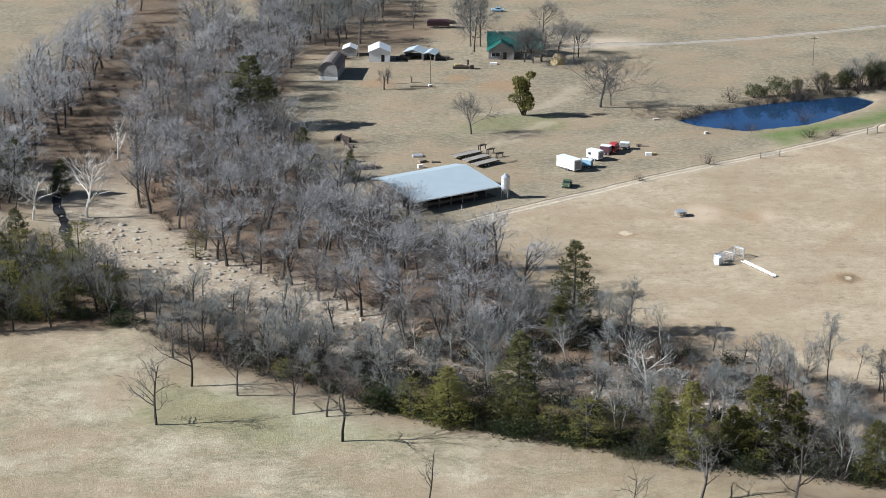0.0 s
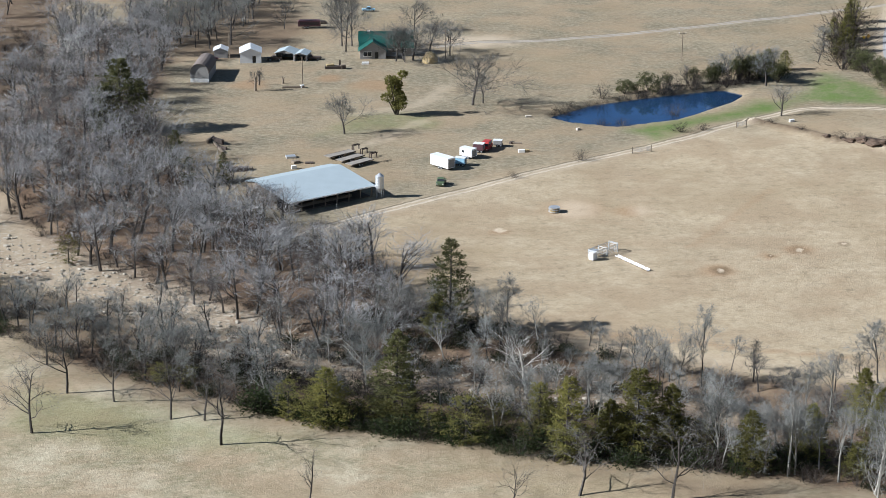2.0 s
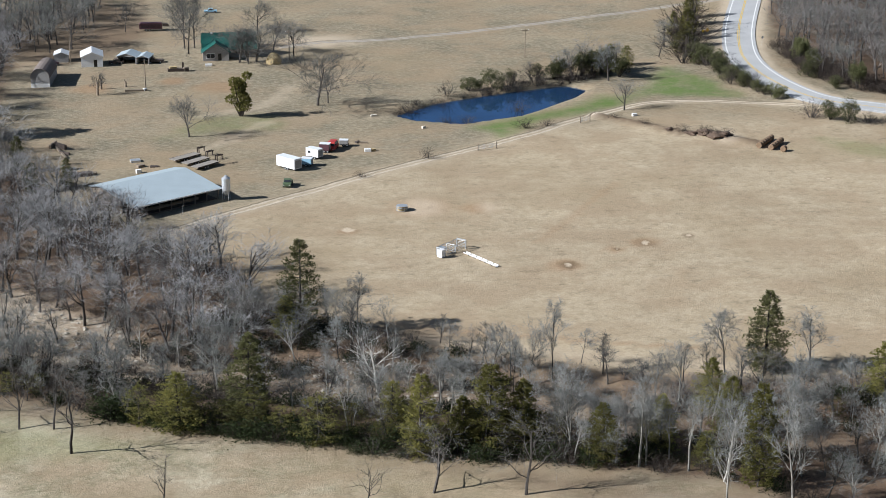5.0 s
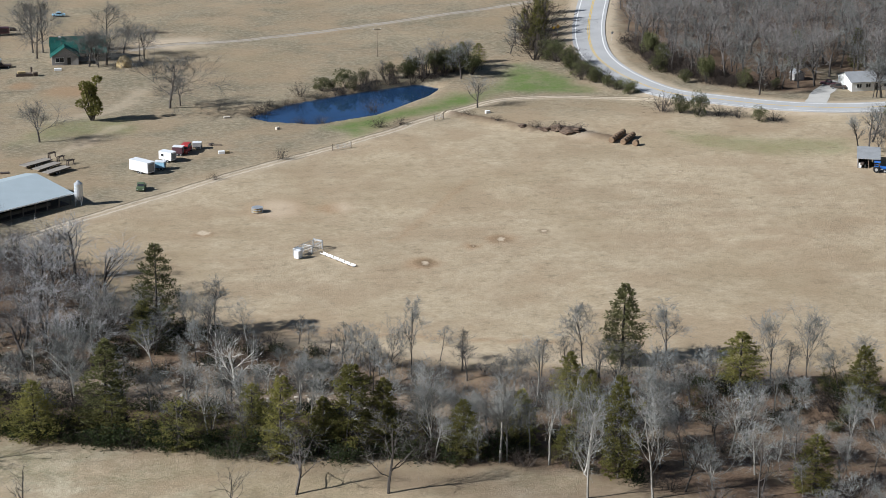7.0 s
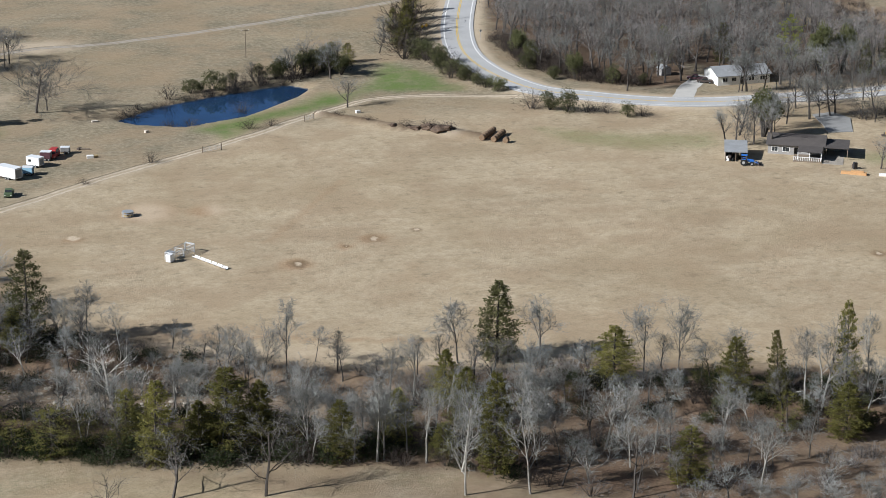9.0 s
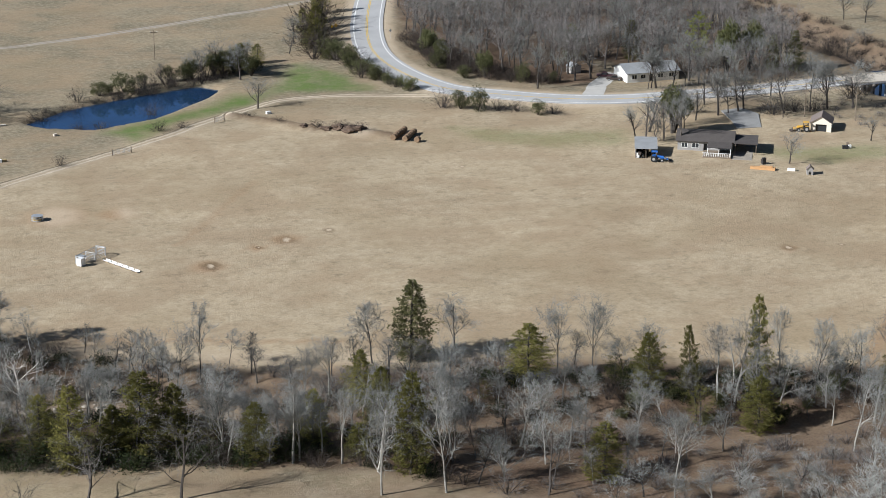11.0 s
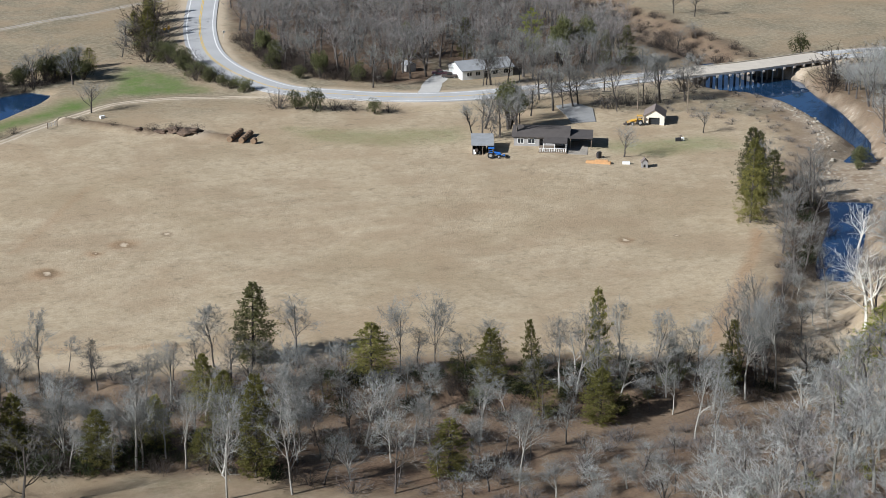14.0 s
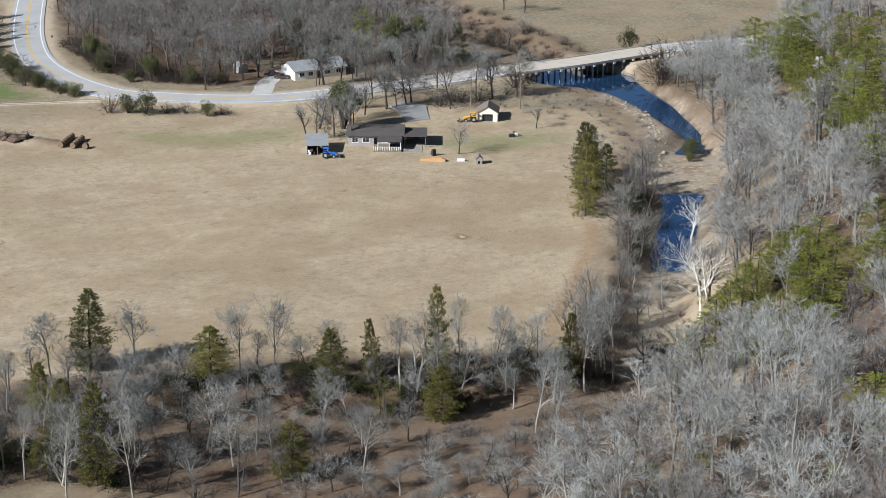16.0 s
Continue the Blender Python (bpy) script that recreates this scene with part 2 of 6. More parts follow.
def ground():
    xs = np.concatenate([[-3000, -1600, -900, -550, -380, -270, -210], np.arange(-175, 430, 1.9), [440, 470, 520, 600, 750, 1000, 1500, 3000]])
    ys = np.concatenate([[-2500, -1200, -500, -150, 30, 110, 150, 175], np.arange(190, 720, 1.9), [740, 780, 850, 960, 1150, 1500, 2200, 4500]])
    X, Y = np.meshgrid(xs, ys)
    P = np.stack([X.ravel(), Y.ravel()], 1)
    z = height(P) + bumps(P) * step(3, 12, line_dist(P, ROAD)[0])
    nx, ny = len(xs), len(ys)
    i = (np.arange(ny - 1)[:, None] * nx + np.arange(nx - 1)).ravel()
    T = np.concatenate([np.stack([i, i + 1, i + nx + 1], 1), np.stack([i, i + nx + 1, i + nx], 1)])
    me = tri_mesh("ground", np.c_[P, z], T, True)
    # what covers the ground: dirt, leaf litter, green grass, gravel; pale thatch, mud
    jitter = np.array([noise.noise((x * 0.12, y * 0.12, 9)) * 3 + noise.noise((x * 0.4, y * 0.4, 3)) * 1.2 for x, y in P])
    tr, _, ts = line_dist(P, TRACK)
    dirt = 0.5 * step(3.2, 0.8, tr + 0.25 * jitter)
    dirt = np.maximum(dirt, 0.4 * step(2.6, 0.8, line_dist(P, DRIVE)[0] + 0.2 * jitter))
    dirt = np.maximum(dirt, 0.8 * step(12, 4, np.hypot((P[:, 0] - 50) * 0.7, P[:, 1] - 613) + jitter))
    for x, y, r in PATCHES:
        dirt = np.maximum(dirt, 0.7 * step(r, r * 0.3, np.hypot(P[:, 0] - x, (P[:, 1] - y) * 0.7) + 0.5 * jitter))
    rd = line_dist(P, ROAD)[0]
    dirt = np.maximum(dirt, 0.75 * step(9.5, 6.5, rd + 0.3 * jitter))
    litter = np.zeros(len(P))
    for poly in (WOOD_A, WOOD_B, WOOD_C, BELT, BELT_LEFT, BANK_WOOD, FAR_WOOD):
        litter = np.maximum(litter, (0.6 if poly is BELT_LEFT else 1.0) * step(4, -4, poly_dist(P, poly) + jitter))
    litter = np.maximum(litter, 0.45 * step(13, 0, poly_dist(P, BELT) + jitter))
    litter = np.maximum(litter, 0.9 * step(3, -3, poly_dist(P, [(40, 352), (53, 341), (64, 331), (74, 327), (87, 323), (102, 320), (118, 321), (136, 314), (160, 302), (182, 294), (150, 290), (110, 300), (80, 305), (56, 325)]) + jitter))
    litter = np.maximum(litter, 0.6 * step(7, -6, poly_dist(P, [(50, 292), (62, 285), (90, 273), (112, 262), (150, 262), (160, 240), (104, 236), (76, 262), (58, 280)]) + 2 * jitter))
    litter = np.maximum(litter, 0.95 * step(6, -4, poly_dist(P, [(90, 272), (112, 250), (124, 226), (150, 220), (180, 250), (196, 268), (184, 284), (140, 284), (110, 290)]) + 1.5 * jitter))
    litter = np.maximum(litter, 0.35 * step(1, -1, poly_dist(P, [(228, 356), (221, 342), (207, 322), (190, 302), (178, 292), (186, 284), (205, 304), (222, 326), (236, 352)])))
    d, along, side = line_dist(P, CREEK)
    cx = CREEK[np.clip(along.astype(int), 0, len(CREEK) - 1)]
    litter = np.maximum(litter, step(2, 12, z) * (side > 0))
    litter = np.maximum(litter, 0.8 * step(26, 12, d + 1.5 * jitter) * step(225, 260, P[:, 0]) * step(520, 490, P[:, 1]))
    litter = np.maximum(litter, 0.7 * step(30, 20, np.hypot(P[:, 0] + 28, (P[:, 1] - 640) * 0.5)))
    litter = np.maximum(litter, 0.85 * step(16, 8, d + jitter) * step(435, 475, P[:, 1]) * step(0, -40, P[:, 0]))
    litter = np.maximum(litter, 0.85 * step(18, 10, d + 1.5 * jitter) * step(500, 512, P[:, 1]) * step(285, 298, P[:, 0]))
    green = np.zeros(len(P))
    for poly, amount in zip(GREEN, (1.0, 0.4, 0.5, 0.35, 0.4)):
        green = np.maximum(green, amount * step(4, -4, poly_dist(P, poly) + jitter))
    gravel = step(cx[:, 3] + 5, cx[:, 3] - 2, d + 1.3 * jitter) * step(480, 435, P[:, 1] - (P[:, 0] > 200) * 300)
    gravel = np.maximum(gravel, 0.85 * step(18, 10, d + 2 * jitter) * (side < 0) * step(250, 268, P[:, 0]) * step(480, 465, P[:, 1]) * step(385, 400, P[:, 1]))
    gravel *= 1 - 0.8 * step(58, 82, P[:, 0]) * step(196, 186, P[:, 0]) * step(345, 335, P[:, 1])
    litter = np.maximum(litter, 0.9 * step(12, 6, d + jitter) * step(58, 82, P[:, 0]) * step(196, 186, P[:, 0]))
    gravel *= 1 - 0.8 * step(502, 515, P[:, 1]) * step(280, 295, P[:, 0])
    gravel *= 1 - 0.25 * step(-20, -40, P[:, 0])
    gravel *= 1 - 0.55 * step(-12, 18, P[:, 0]) * step(200, 186, P[:, 0])
    # the berm's brown earth and its shadow line, both put in as litter colour
    litter = np.maximum(litter, 0.75 * step(3.0, 1.0, line_dist(P, BERM)[0] + 0.4 * jitter))
    dirt = np.maximum(dirt, 0.35 * step(4, 1, line_dist(P, PALE_TRACK)[0] + 0.5 * jitter))
    for line in (YARD_PATH, [(7, 484), (16, 494), (26, 512)]):
        dirt = np.maximum(dirt, 0.38 * step(3, 0.8, line_dist(P, line)[0] + 0.8 * jitter))
    scar = np.zeros(len(P))
    for x, y, r in SCARS:
        scar = np.maximum(scar, 0.75 * step(r, r * 0.35, np.hypot(P[:, 0] - x, P[:, 1] - y) + 0.6 * jitter))
    scar = np.maximum(scar, 0.6 * step(1.4, 0.4, line_dist(P, EDGE_LINE)[0] + 0.15 * jitter))
    scar = np.maximum(scar, 0.35 * step(1.3, 0.5, line_dist(P, COW_PATH)[0]))
    scar = np.maximum(scar, 0.7 * step(1.8, 0.5, line_dist(P, FIELD_RIM)[0] + 0.2 * jitter))
    col = me.color_attributes.new("cover", "FLOAT_COLOR", "POINT")
    col.data.foreach_set("color", np.stack([dirt, litter, green, gravel], 1).astype(np.float32).ravel())
    near = step(40, -10, poly_dist(P, [(-200, 345), (-46, 338), (6, 310), (59, 287), (110, 266), (130, 200), (-200, 200)]))
    mud = step(-2.9, -3.2, z)
    col = me.color_attributes.new("cover_more", "FLOAT_COLOR", "POINT")
    col.data.foreach_set("color", np.stack([near, mud, np.maximum(step(-4, 10, -ts * tr + jitter) * step(-30, 10, P[:, 0] + 0.4 * (P[:, 1] - 400)), step(490, 520, P[:, 1])), scar], 1).astype(np.float32).ravel())
    ob = new("ground", me)
    me.materials.append(ground_mat())
    return tagged(ob, "dry winter pasture with bare creek banks", "ground", kind="structure")


def ground_mat():
    m = bpy.data.materials.new("winter_pasture")
    m.use_nodes = True
    n, link = m.node_tree.nodes, m.node_tree.links.new
    b = n["Principled BSDF"]
    b.inputs["Roughness"].default_value = 0.95
    b.inputs["Specular IOR Level"].default_value = 0.15
    geo = n.new("ShaderNodeNewGeometry")

    def tex(scale, detail=4, rough=0.6, stretch=None):
        t = n.new("ShaderNodeTexNoise")
        t.inputs["Scale"].default_value, t.inputs["Detail"].default_value, t.inputs["Roughness"].default_value = scale, detail, rough
        if stretch:
            mp = n.new("ShaderNodeMapping")
            mp.inputs["Scale"].default_value = stretch
            link(geo.outputs["Position"], mp.inputs[0]), link(mp.outputs[0], t.inputs["Vector"])
        else:
            link(geo.outputs["Position"], t.inputs["Vector"])
        return t.outputs[0]

    def span(v, lo, hi, a=0.0, c=1.0):
        r = n.new("ShaderNodeMapRange")
        for i, x in enumerate((lo, hi, a, c)):
            r.inputs[i + 1].default_value = x
        link(v, r.inputs[0])
        return r.outputs[0]

    def times_(a, c):
        k = n.new("ShaderNodeMath")
        k.operation = "MULTIPLY"
        link(a, k.inputs[0]), link(c, k.inputs[1])
        return k.outputs[0]

    def mix(f, a, c):
        k = n.new("ShaderNodeMix")
        k.data_type = "RGBA"
        link(f, k.inputs[0])
        for i, x in ((6, a), (7, c)):
            if isinstance(x, tuple):
                k.inputs[i].default_value = (*x, 1)
            else:
                link(x, k.inputs[i])
        return k.outputs[2]

    def cover(name):
        a, s = n.new("ShaderNodeAttribute"), n.new("ShaderNodeSeparateColor")
        a.attribute_name = name
        link(a.outputs["Color"], s.inputs[0])
        return (*s.outputs, a.outputs["Alpha"])

    dirt, litter, green, gravel = cover("cover")
    near, mud, back, scar = cover("cover_more")
    big, mid, fine = tex(0.022, 3), tex(0.16, 5, 0.7), tex(2.2, 5, 0.75)
    ragged = tex(0.45, 5, 0.7)
    strands = tex(1.0, 4, 0.7, (0.7, 1.0, 1))
    grass = mix(span(big, 0.35, 0.65), C_GRASS[0], C_GRASS[1])
    grass = mix(span(mid, 0.4, 0.75), grass, C_GRASS[2])
    grass = mix(times_(span(mid, 0.66, 0.4, 0, 0.85), near), grass, C_GRASS[3])
    grass = mix(times_(span(tex(0.06, 5, 0.65), 0.48, 0.66), near), grass, C_GRASS[4])
    grass = mix(times_(span(tex(0.05, 4, 0.65), 0.3, 0.6, 0.45, 1.0), back), grass, C_GRASS[5])
    grass = mix(times_(span(tex(0.04, 5, 0.7, (0.9, 1.0, 1)), 0.52, 0.66, 0, 0.9), back), grass, C_GRASS[9])
    grass = mix(span(strands, 0.42, 0.68, 0, 0.5), grass, C_GRASS[6])
    grass = mix(span(tex(0.5, 5, 0.7, (0.8, 1.0, 1)), 0.5, 0.68, 0, 0.62), grass, C_GRASS[7])
    grass = mix(span(tex(0.018, 5, 0.6, (1.0, 1.1, 1)), 0.5, 0.62, 0, 0.55), grass, C_GRASS[8])
    grass = mix(span(tex(0.055, 6, 0.68, (0.85, 1.0, 1)), 0.46, 0.6, 0, 0.6), grass, C_GRASS[10])
    c = mix(times_(green, span(mid, 0.3, 0.6, 0.4, 1)), grass, C_GREEN)
    c = mix(times_(litter, span(mid, 0.3, 0.55, 0.75, 1)), c, mix(span(fine, 0.35, 0.7), C_LITTER[0], C_LITTER[1]))
    c = mix(times_(scar, span(fine, 0.25, 0.6, 0.5, 1)), c, C_SCAR)
    for x, y, r, ring in FEED_SPOTS:
        off, flat, far = n.new("ShaderNodeVectorMath"), n.new("ShaderNodeVectorMath"), n.new("ShaderNodeVectorMath")
        off.operation, flat.operation, far.operation = "SUBTRACT", "MULTIPLY", "LENGTH"
        off.inputs[1].default_value, flat.inputs[1].default_value = (x, y, 0), (1, 0.75, 0)
        link(geo.outputs["Position"], off.inputs[0]), link(off.outputs[0], flat.inputs[0]), link(flat.outputs[0], far.inputs[0])
        wob = n.new("ShaderNodeMath")
        wob.operation = "MULTIPLY_ADD"
        wob.inputs[1].default_value = 1.6 * r
        link(ragged, wob.inputs[0]), link(far.outputs["Value"], wob.inputs[2])
        c = mix(span(wob.outputs[0], r * 2.0, r * 1.3, 0, ring), c, C_RING)
        c = mix(span(wob.outputs[0], r * 1.25, r * 1.0, 0, 0.85), c, C_DIRT)
    c = mix(times_(dirt, span(fine, 0.25, 0.6, 0.6, 1)), c, C_DIRT)
    c = mix(times_(gravel, span(mid, 0.3, 0.5, 0.3, 1)), c, mix(span(fine, 0.35, 0.65), C_GRAVEL[0], C_GRAVEL[1]))
    c = mix(times_(gravel, span(tex(0.16, 5, 0.75), 0.5, 0.62, 0, 0.65)), c, C_SCAR_DARK)
    c = mix(times_(gravel, span(tex(0.7, 3, 0.6), 0.56, 0.64, 0, 0.7)), c, C_STONE)
    c = mix(mud, c, (0.035, 0.03, 0.024))
    c = mix(span(fine, 0.42, 0.72, 0, 0.28), c, (0.06, 0.047, 0.033))
    c = mix(times_(span(tex(0.28, 6, 0.72, (0.9, 1.0, 1)), 0.54, 0.72, 0, 0.5), span(tex(0.03, 3), 0.35, 0.6, 0.3, 1)), c, (0.13, 0.105, 0.07))
    link(c, b.inputs["Base Color"])
    bp = n.new("ShaderNodeBump")
    bp.inputs["Strength"].default_value, bp.inputs["Distance"].default_value = 0.6, 0.25
    link(fine, bp.inputs["Height"]), link(bp.outputs[0], b.inputs["Normal"])
    return m


C_GRASS = [(0.42, 0.335, 0.222), (0.345, 0.272, 0.178), (0.48, 0.392, 0.275), (0.205, 0.193, 0.117), (0.475, 0.42, 0.305), (0.165, 0.146, 0.1), (0.52, 0.437, 0.32), (0.25, 0.202, 0.13), (0.30, 0.228, 0.14), (0.25, 0.212, 0.15), (0.33, 0.245, 0.158)]
C_SCAR = (0.33, 0.205, 0.115)
# feeding spots: x, y, radius of the bare core, how dark the trampled ring is
FEED_SPOTS = ((81.6, 386.2, 2.2, 0.85), (100.7, 398.6, 2.6, 0.5), (93.8, 395.4, 0.8, 0.8), (111.2, 403, 1.4, 0.6), (39.3, 416.6, 3.2, 0.15), (200, 361.4, 1.8, 0.6), (212, 360, 1.0, 0.5), (155.8, 443, 1.0, 0.4))
C_RING = (0.17, 0.115, 0.068)
C_SCAR_DARK = (0.2, 0.135, 0.085)
C_STONE = (0.5, 0.45, 0.375)
C_GREEN = (0.122, 0.178, 0.05)
C_LITTER = [(0.075, 0.05, 0.036), (0.215, 0.142, 0.092)]
C_DIRT = (0.57, 0.47, 0.35)
C_GRAVEL = [(0.28, 0.225, 0.165), (0.47, 0.395, 0.3)]
ground()


def zat(x, y):
    return float(height([(x, y)])[0] + bumps([(x, y)])[0])


def water(name, outline, z, material, label):
    g = Geo()
    g.quad(*[(x, y, z) for x, y in outline])
    ob = new(name, g.mesh(name))
    ob.data.materials.append(material)
    return tagged(ob, label, "water", kind="structure")


# the sky's blue reflection is put into these metallic base colours
POND_WATER = water_mat("pond_water", (0.055, 0.17, 0.4), 0.008, 0.015, 0.82)
CREEK_WATER = water_mat("creek_water", (0.05, 0.14, 0.31), 0.02, 0.03, 0.78)
cx, cy = np.mean(POND, 0)
water("water_pond", [(cx + (x - cx) * 1.08, cy + (y - cy) * 1.14) for x, y in POND], -0.85, POND_WATER, "deep blue still farm pond")
run = CREEK[75:]
side_l, side_r = [], []
for a, b in zip(run[:-1], run[1:]):
    d = np.array([b[0] - a[0], b[1] - a[1]])
    d /= np.hypot(*d)
    side_l.append((a[0] - d[1] * (a[3] + 5), a[1] + d[0] * (a[3] + 5))), side_r.append((a[0] + d[1] * (a[3] + 5), a[1] - d[0] * (a[3] + 5)))
g = Geo()
for k in range(len(side_l) - 1):
    g.quad((*side_l[k], WATER), (*side_r[k], WATER), (*side_r[k + 1], WATER), (*side_l[k + 1], WATER))
tagged(part("water_creek", g, CREEK_WATER), "shallow blue creek pools below the bridge", "water", kind="structure")

ditch_rng = random.Random(3)
g = Geo()
bank = [(x + ditch_rng.uniform(-0.35, 0.35), y, ditch_rng.uniform(0.7, 1.5)) for x, y in DITCH]
for (x, y, w), (u, v, k) in zip(bank[:-1], bank[1:]):
    za, zb = zat(x, y) + 0.12, zat(u, v) + 0.12
    g.quad((x - w, y, za), (x + w, y, za), (u + k, v, zb), (u - k, v, zb))
tagged(part("water_ditch", g, mat("black_still_water", (0.004, 0.004, 0.004), 0.9, 0, 0.3, 1, 5)), "narrow black channel in the dry creek bed", "water", kind="structure")


# ---- trees ----
def limb_tris(V, T, p, q, r0, r1, n):
    d = (q - p).normalized()
    a = d.orthogonal().normalized()
    b = d.cross(a)
    i = len(V)
    for c, r in ((p, r0), (q, r1)):
        V += [c + r * (a * math.cos(6.2832 * k / n) + b * math.sin(6.2832 * k / n)) for k in range(n)]
    for k in range(n):
        j = (k + 1) % n
        T += [(i + k, i + j, i + n + j), (i + k, i + n + j, i + n + k)]


def bare_tree(seed, rich=1.0, spread=1.0, fork=0.3, light=False, fuzz=5, up=1.0, gnarl=1.0, girth=0.022):
    """A leafless tree 1 unit high: wood (trunk, limbs) and twigs, each as vertices and triangles."""
    rng = random.Random(seed)
    V, T, V2, T2 = [], [], [], []
    SEGS, SIDES = ((4, 3, 1, 1), (5, 3, 3, 3)) if light else ((5, 4, 2, 1), (5, 3, 3, 3))

    def turn(d, angle):
        ax = d.orthogonal().normalized()
        ax.rotate(Matrix.Rotation(rng.uniform(0, 6.2832), 3, d))
        e = d.copy()
        e.rotate(Matrix.Rotation(angle, 3, ax))
        return e

    def twig(p, d, L, w):
        q = p + d * L
        s = d.cross(Vector((rng.gauss(0, 1), rng.gauss(0, 1), rng.gauss(0, 1)))).normalized() * w
        i = len(V2)
        V2.extend((p - s, p + s, q))
        T2.append((i, i + 1, i + 2))

    def grow(p, d, L, r, lev):
        segs = SEGS[lev]
        pts = [p]
        for k in range(segs):
            d = (d + Vector((rng.gauss(0, 1), rng.gauss(0, 1), rng.gauss(0, 0.7))) * (0.06, 0.15, 0.18, 0.18)[lev] * gnarl + Vector((0, 0, (0.1, 0.15, 0.14, 0.1)[lev])) * up).normalized()
            pts.append(pts[-1] + d * L / segs)
        tip = r * (0.28, 0.35, 0.4, 0.3)[lev]
        for k in range(segs):
            if lev == 3 or (light and lev == 2):
                twig(pts[k], pts[k + 1] - pts[k], 1.0, max(r * 0.8, 0.0013) if lev == 3 else r)
            else:
                limb_tris(V, T, pts[k], pts[k + 1], r + (tip - r) * k / segs, r + (tip - r) * (k + 1) / segs, SIDES[lev])

        def at(u):
            k = min(int(u * segs), segs - 1)
            return pts[k].lerp(pts[k + 1], u * segs - k), (pts[k + 1] - pts[k]).normalized(), r + (tip - r) * u

        if lev < 3:
            count = int((rng.randint(10, 13), rng.randint(5, 6), rng.randint(3, 5))[lev] * (rich if lev == 2 else 1))
            for k in range(max(2, count)):
                u = fork + (1 - fork) * (k + rng.random()) / count if lev == 0 else 0.25 + 0.75 * (k + rng.random()) / count
                q, e, rr = at(min(u, 0.999))
                out = turn(e, radians(rng.uniform(28, 58) * (spread if lev == 0 else 1)))
                if lev == 0:
                    size = (0.5 - 0.3 * (u - fork) / (1 - fork)) * rng.uniform(0.7, 1.25) * spread
                else:
                    size = L * rng.uniform(0.38, 0.62)
                grow(q, out, size, rr * rng.uniform(0.45, 0.65), lev + 1)
        else:
            for k in range(4 if light else fuzz):
                q, e, _ = at(rng.uniform(0.1, 1))
                twig(q, (turn(e, radians(rng.uniform(12, 45))) + Vector((0, 0, 0.45 * up))).normalized(), L * rng.uniform(0.8, 1.6), 0.0017 if light else 0.0012)

    grow(Vector((0, 0, -0.03)), Vector((rng.gauss(0, 0.05), rng.gauss(0, 0.05), 1)), 0.8, girth, 0)
    V, V2 = np.array([tuple(v) for v in V]), np.array([tuple(v) for v in V2])
    top = max(V[:, 2].max(), V2[:, 2].max())
    return V / top, np.array(T), V2 / top, np.array(T2)


def conifer(seed, tiers=26, width=0.2, base=0.05, ball=False, dense=1.0):
    """A cedar or pine 1 unit high: trunk and foliage sprays."""
    rng = random.Random(seed)
    V, T, V2, T2 = [], [], [], []
    limb_tris(V, T, Vector((0, 0, -0.03)), Vector((0.01, 0, 0.55)), 0.02, 0.012, 6)
    limb_tris(V, T, Vector((0.01, 0, 0.55)), Vector((0, 0, 0.97)), 0.012, 0.003, 5)
    for k in range(tiers):
        u = (k + rng.random()) / tiers
        z = base + (0.97 - base) * u
        reach = rng.uniform(0.75, 1.2) * width * ((1 - u) ** 0.52 * (0.7 + 0.3 * min(1, u * 5)) + 0.02 if not ball else math.sqrt(max(0.02, 1 - (2 * u - 0.95) ** 2)))
        turn = rng.uniform(0, 6.2832)
        count = max(3, int((9 if not ball else 8) * (1 - 0.5 * u)))
        for j in range(count):
            a = turn + 6.2832 * (j + rng.uniform(-0.4, 0.4)) / count
            L = reach * rng.uniform(0.6, 1.15)
            d = Vector((math.cos(a), math.sin(a), rng.uniform(-0.15, 0.4) if not ball else rng.uniform(0.0, 0.5)))
            p = Vector((0, 0, z))
            q = p + d * L
            if rng.random() < 0.35:
                limb_tris(V, T, p, q, 0.004, 0.0015, 3)
            side = d.cross(Vector((0, 0, 1))).normalized()
            for s in range(int(24 * dense)):
                v = rng.uniform(0.2, 1) ** 0.6
                c = p.lerp(q, v * 1.04) + side * rng.gauss(0, 0.22) * L * (1.25 - v) + Vector((rng.gauss(0, 0.008), rng.gauss(0, 0.008), rng.gauss(-0.004, 0.011)))
                e = (d.normalized() * 0.8 + side * rng.gauss(0, 0.7) + Vector((0, 0, rng.gauss(0.1, 0.4)))).normalized()
                w = e.cross(Vector((rng.gauss(0, 0.5), rng.gauss(0, 0.5), rng.gauss(0, 1)))).normalized()
                h = rng.uniform(0.013, 0.029)
                i = len(V2)
                V2 += [c - w * h * 0.36, c + w * h * 0.36, c + e * h]
                T2.append((i, i + 1, i + 2))
    return np.array([tuple(v) for v in V]), np.array(T), np.array([tuple(v) for v in V2]), np.array(T2)


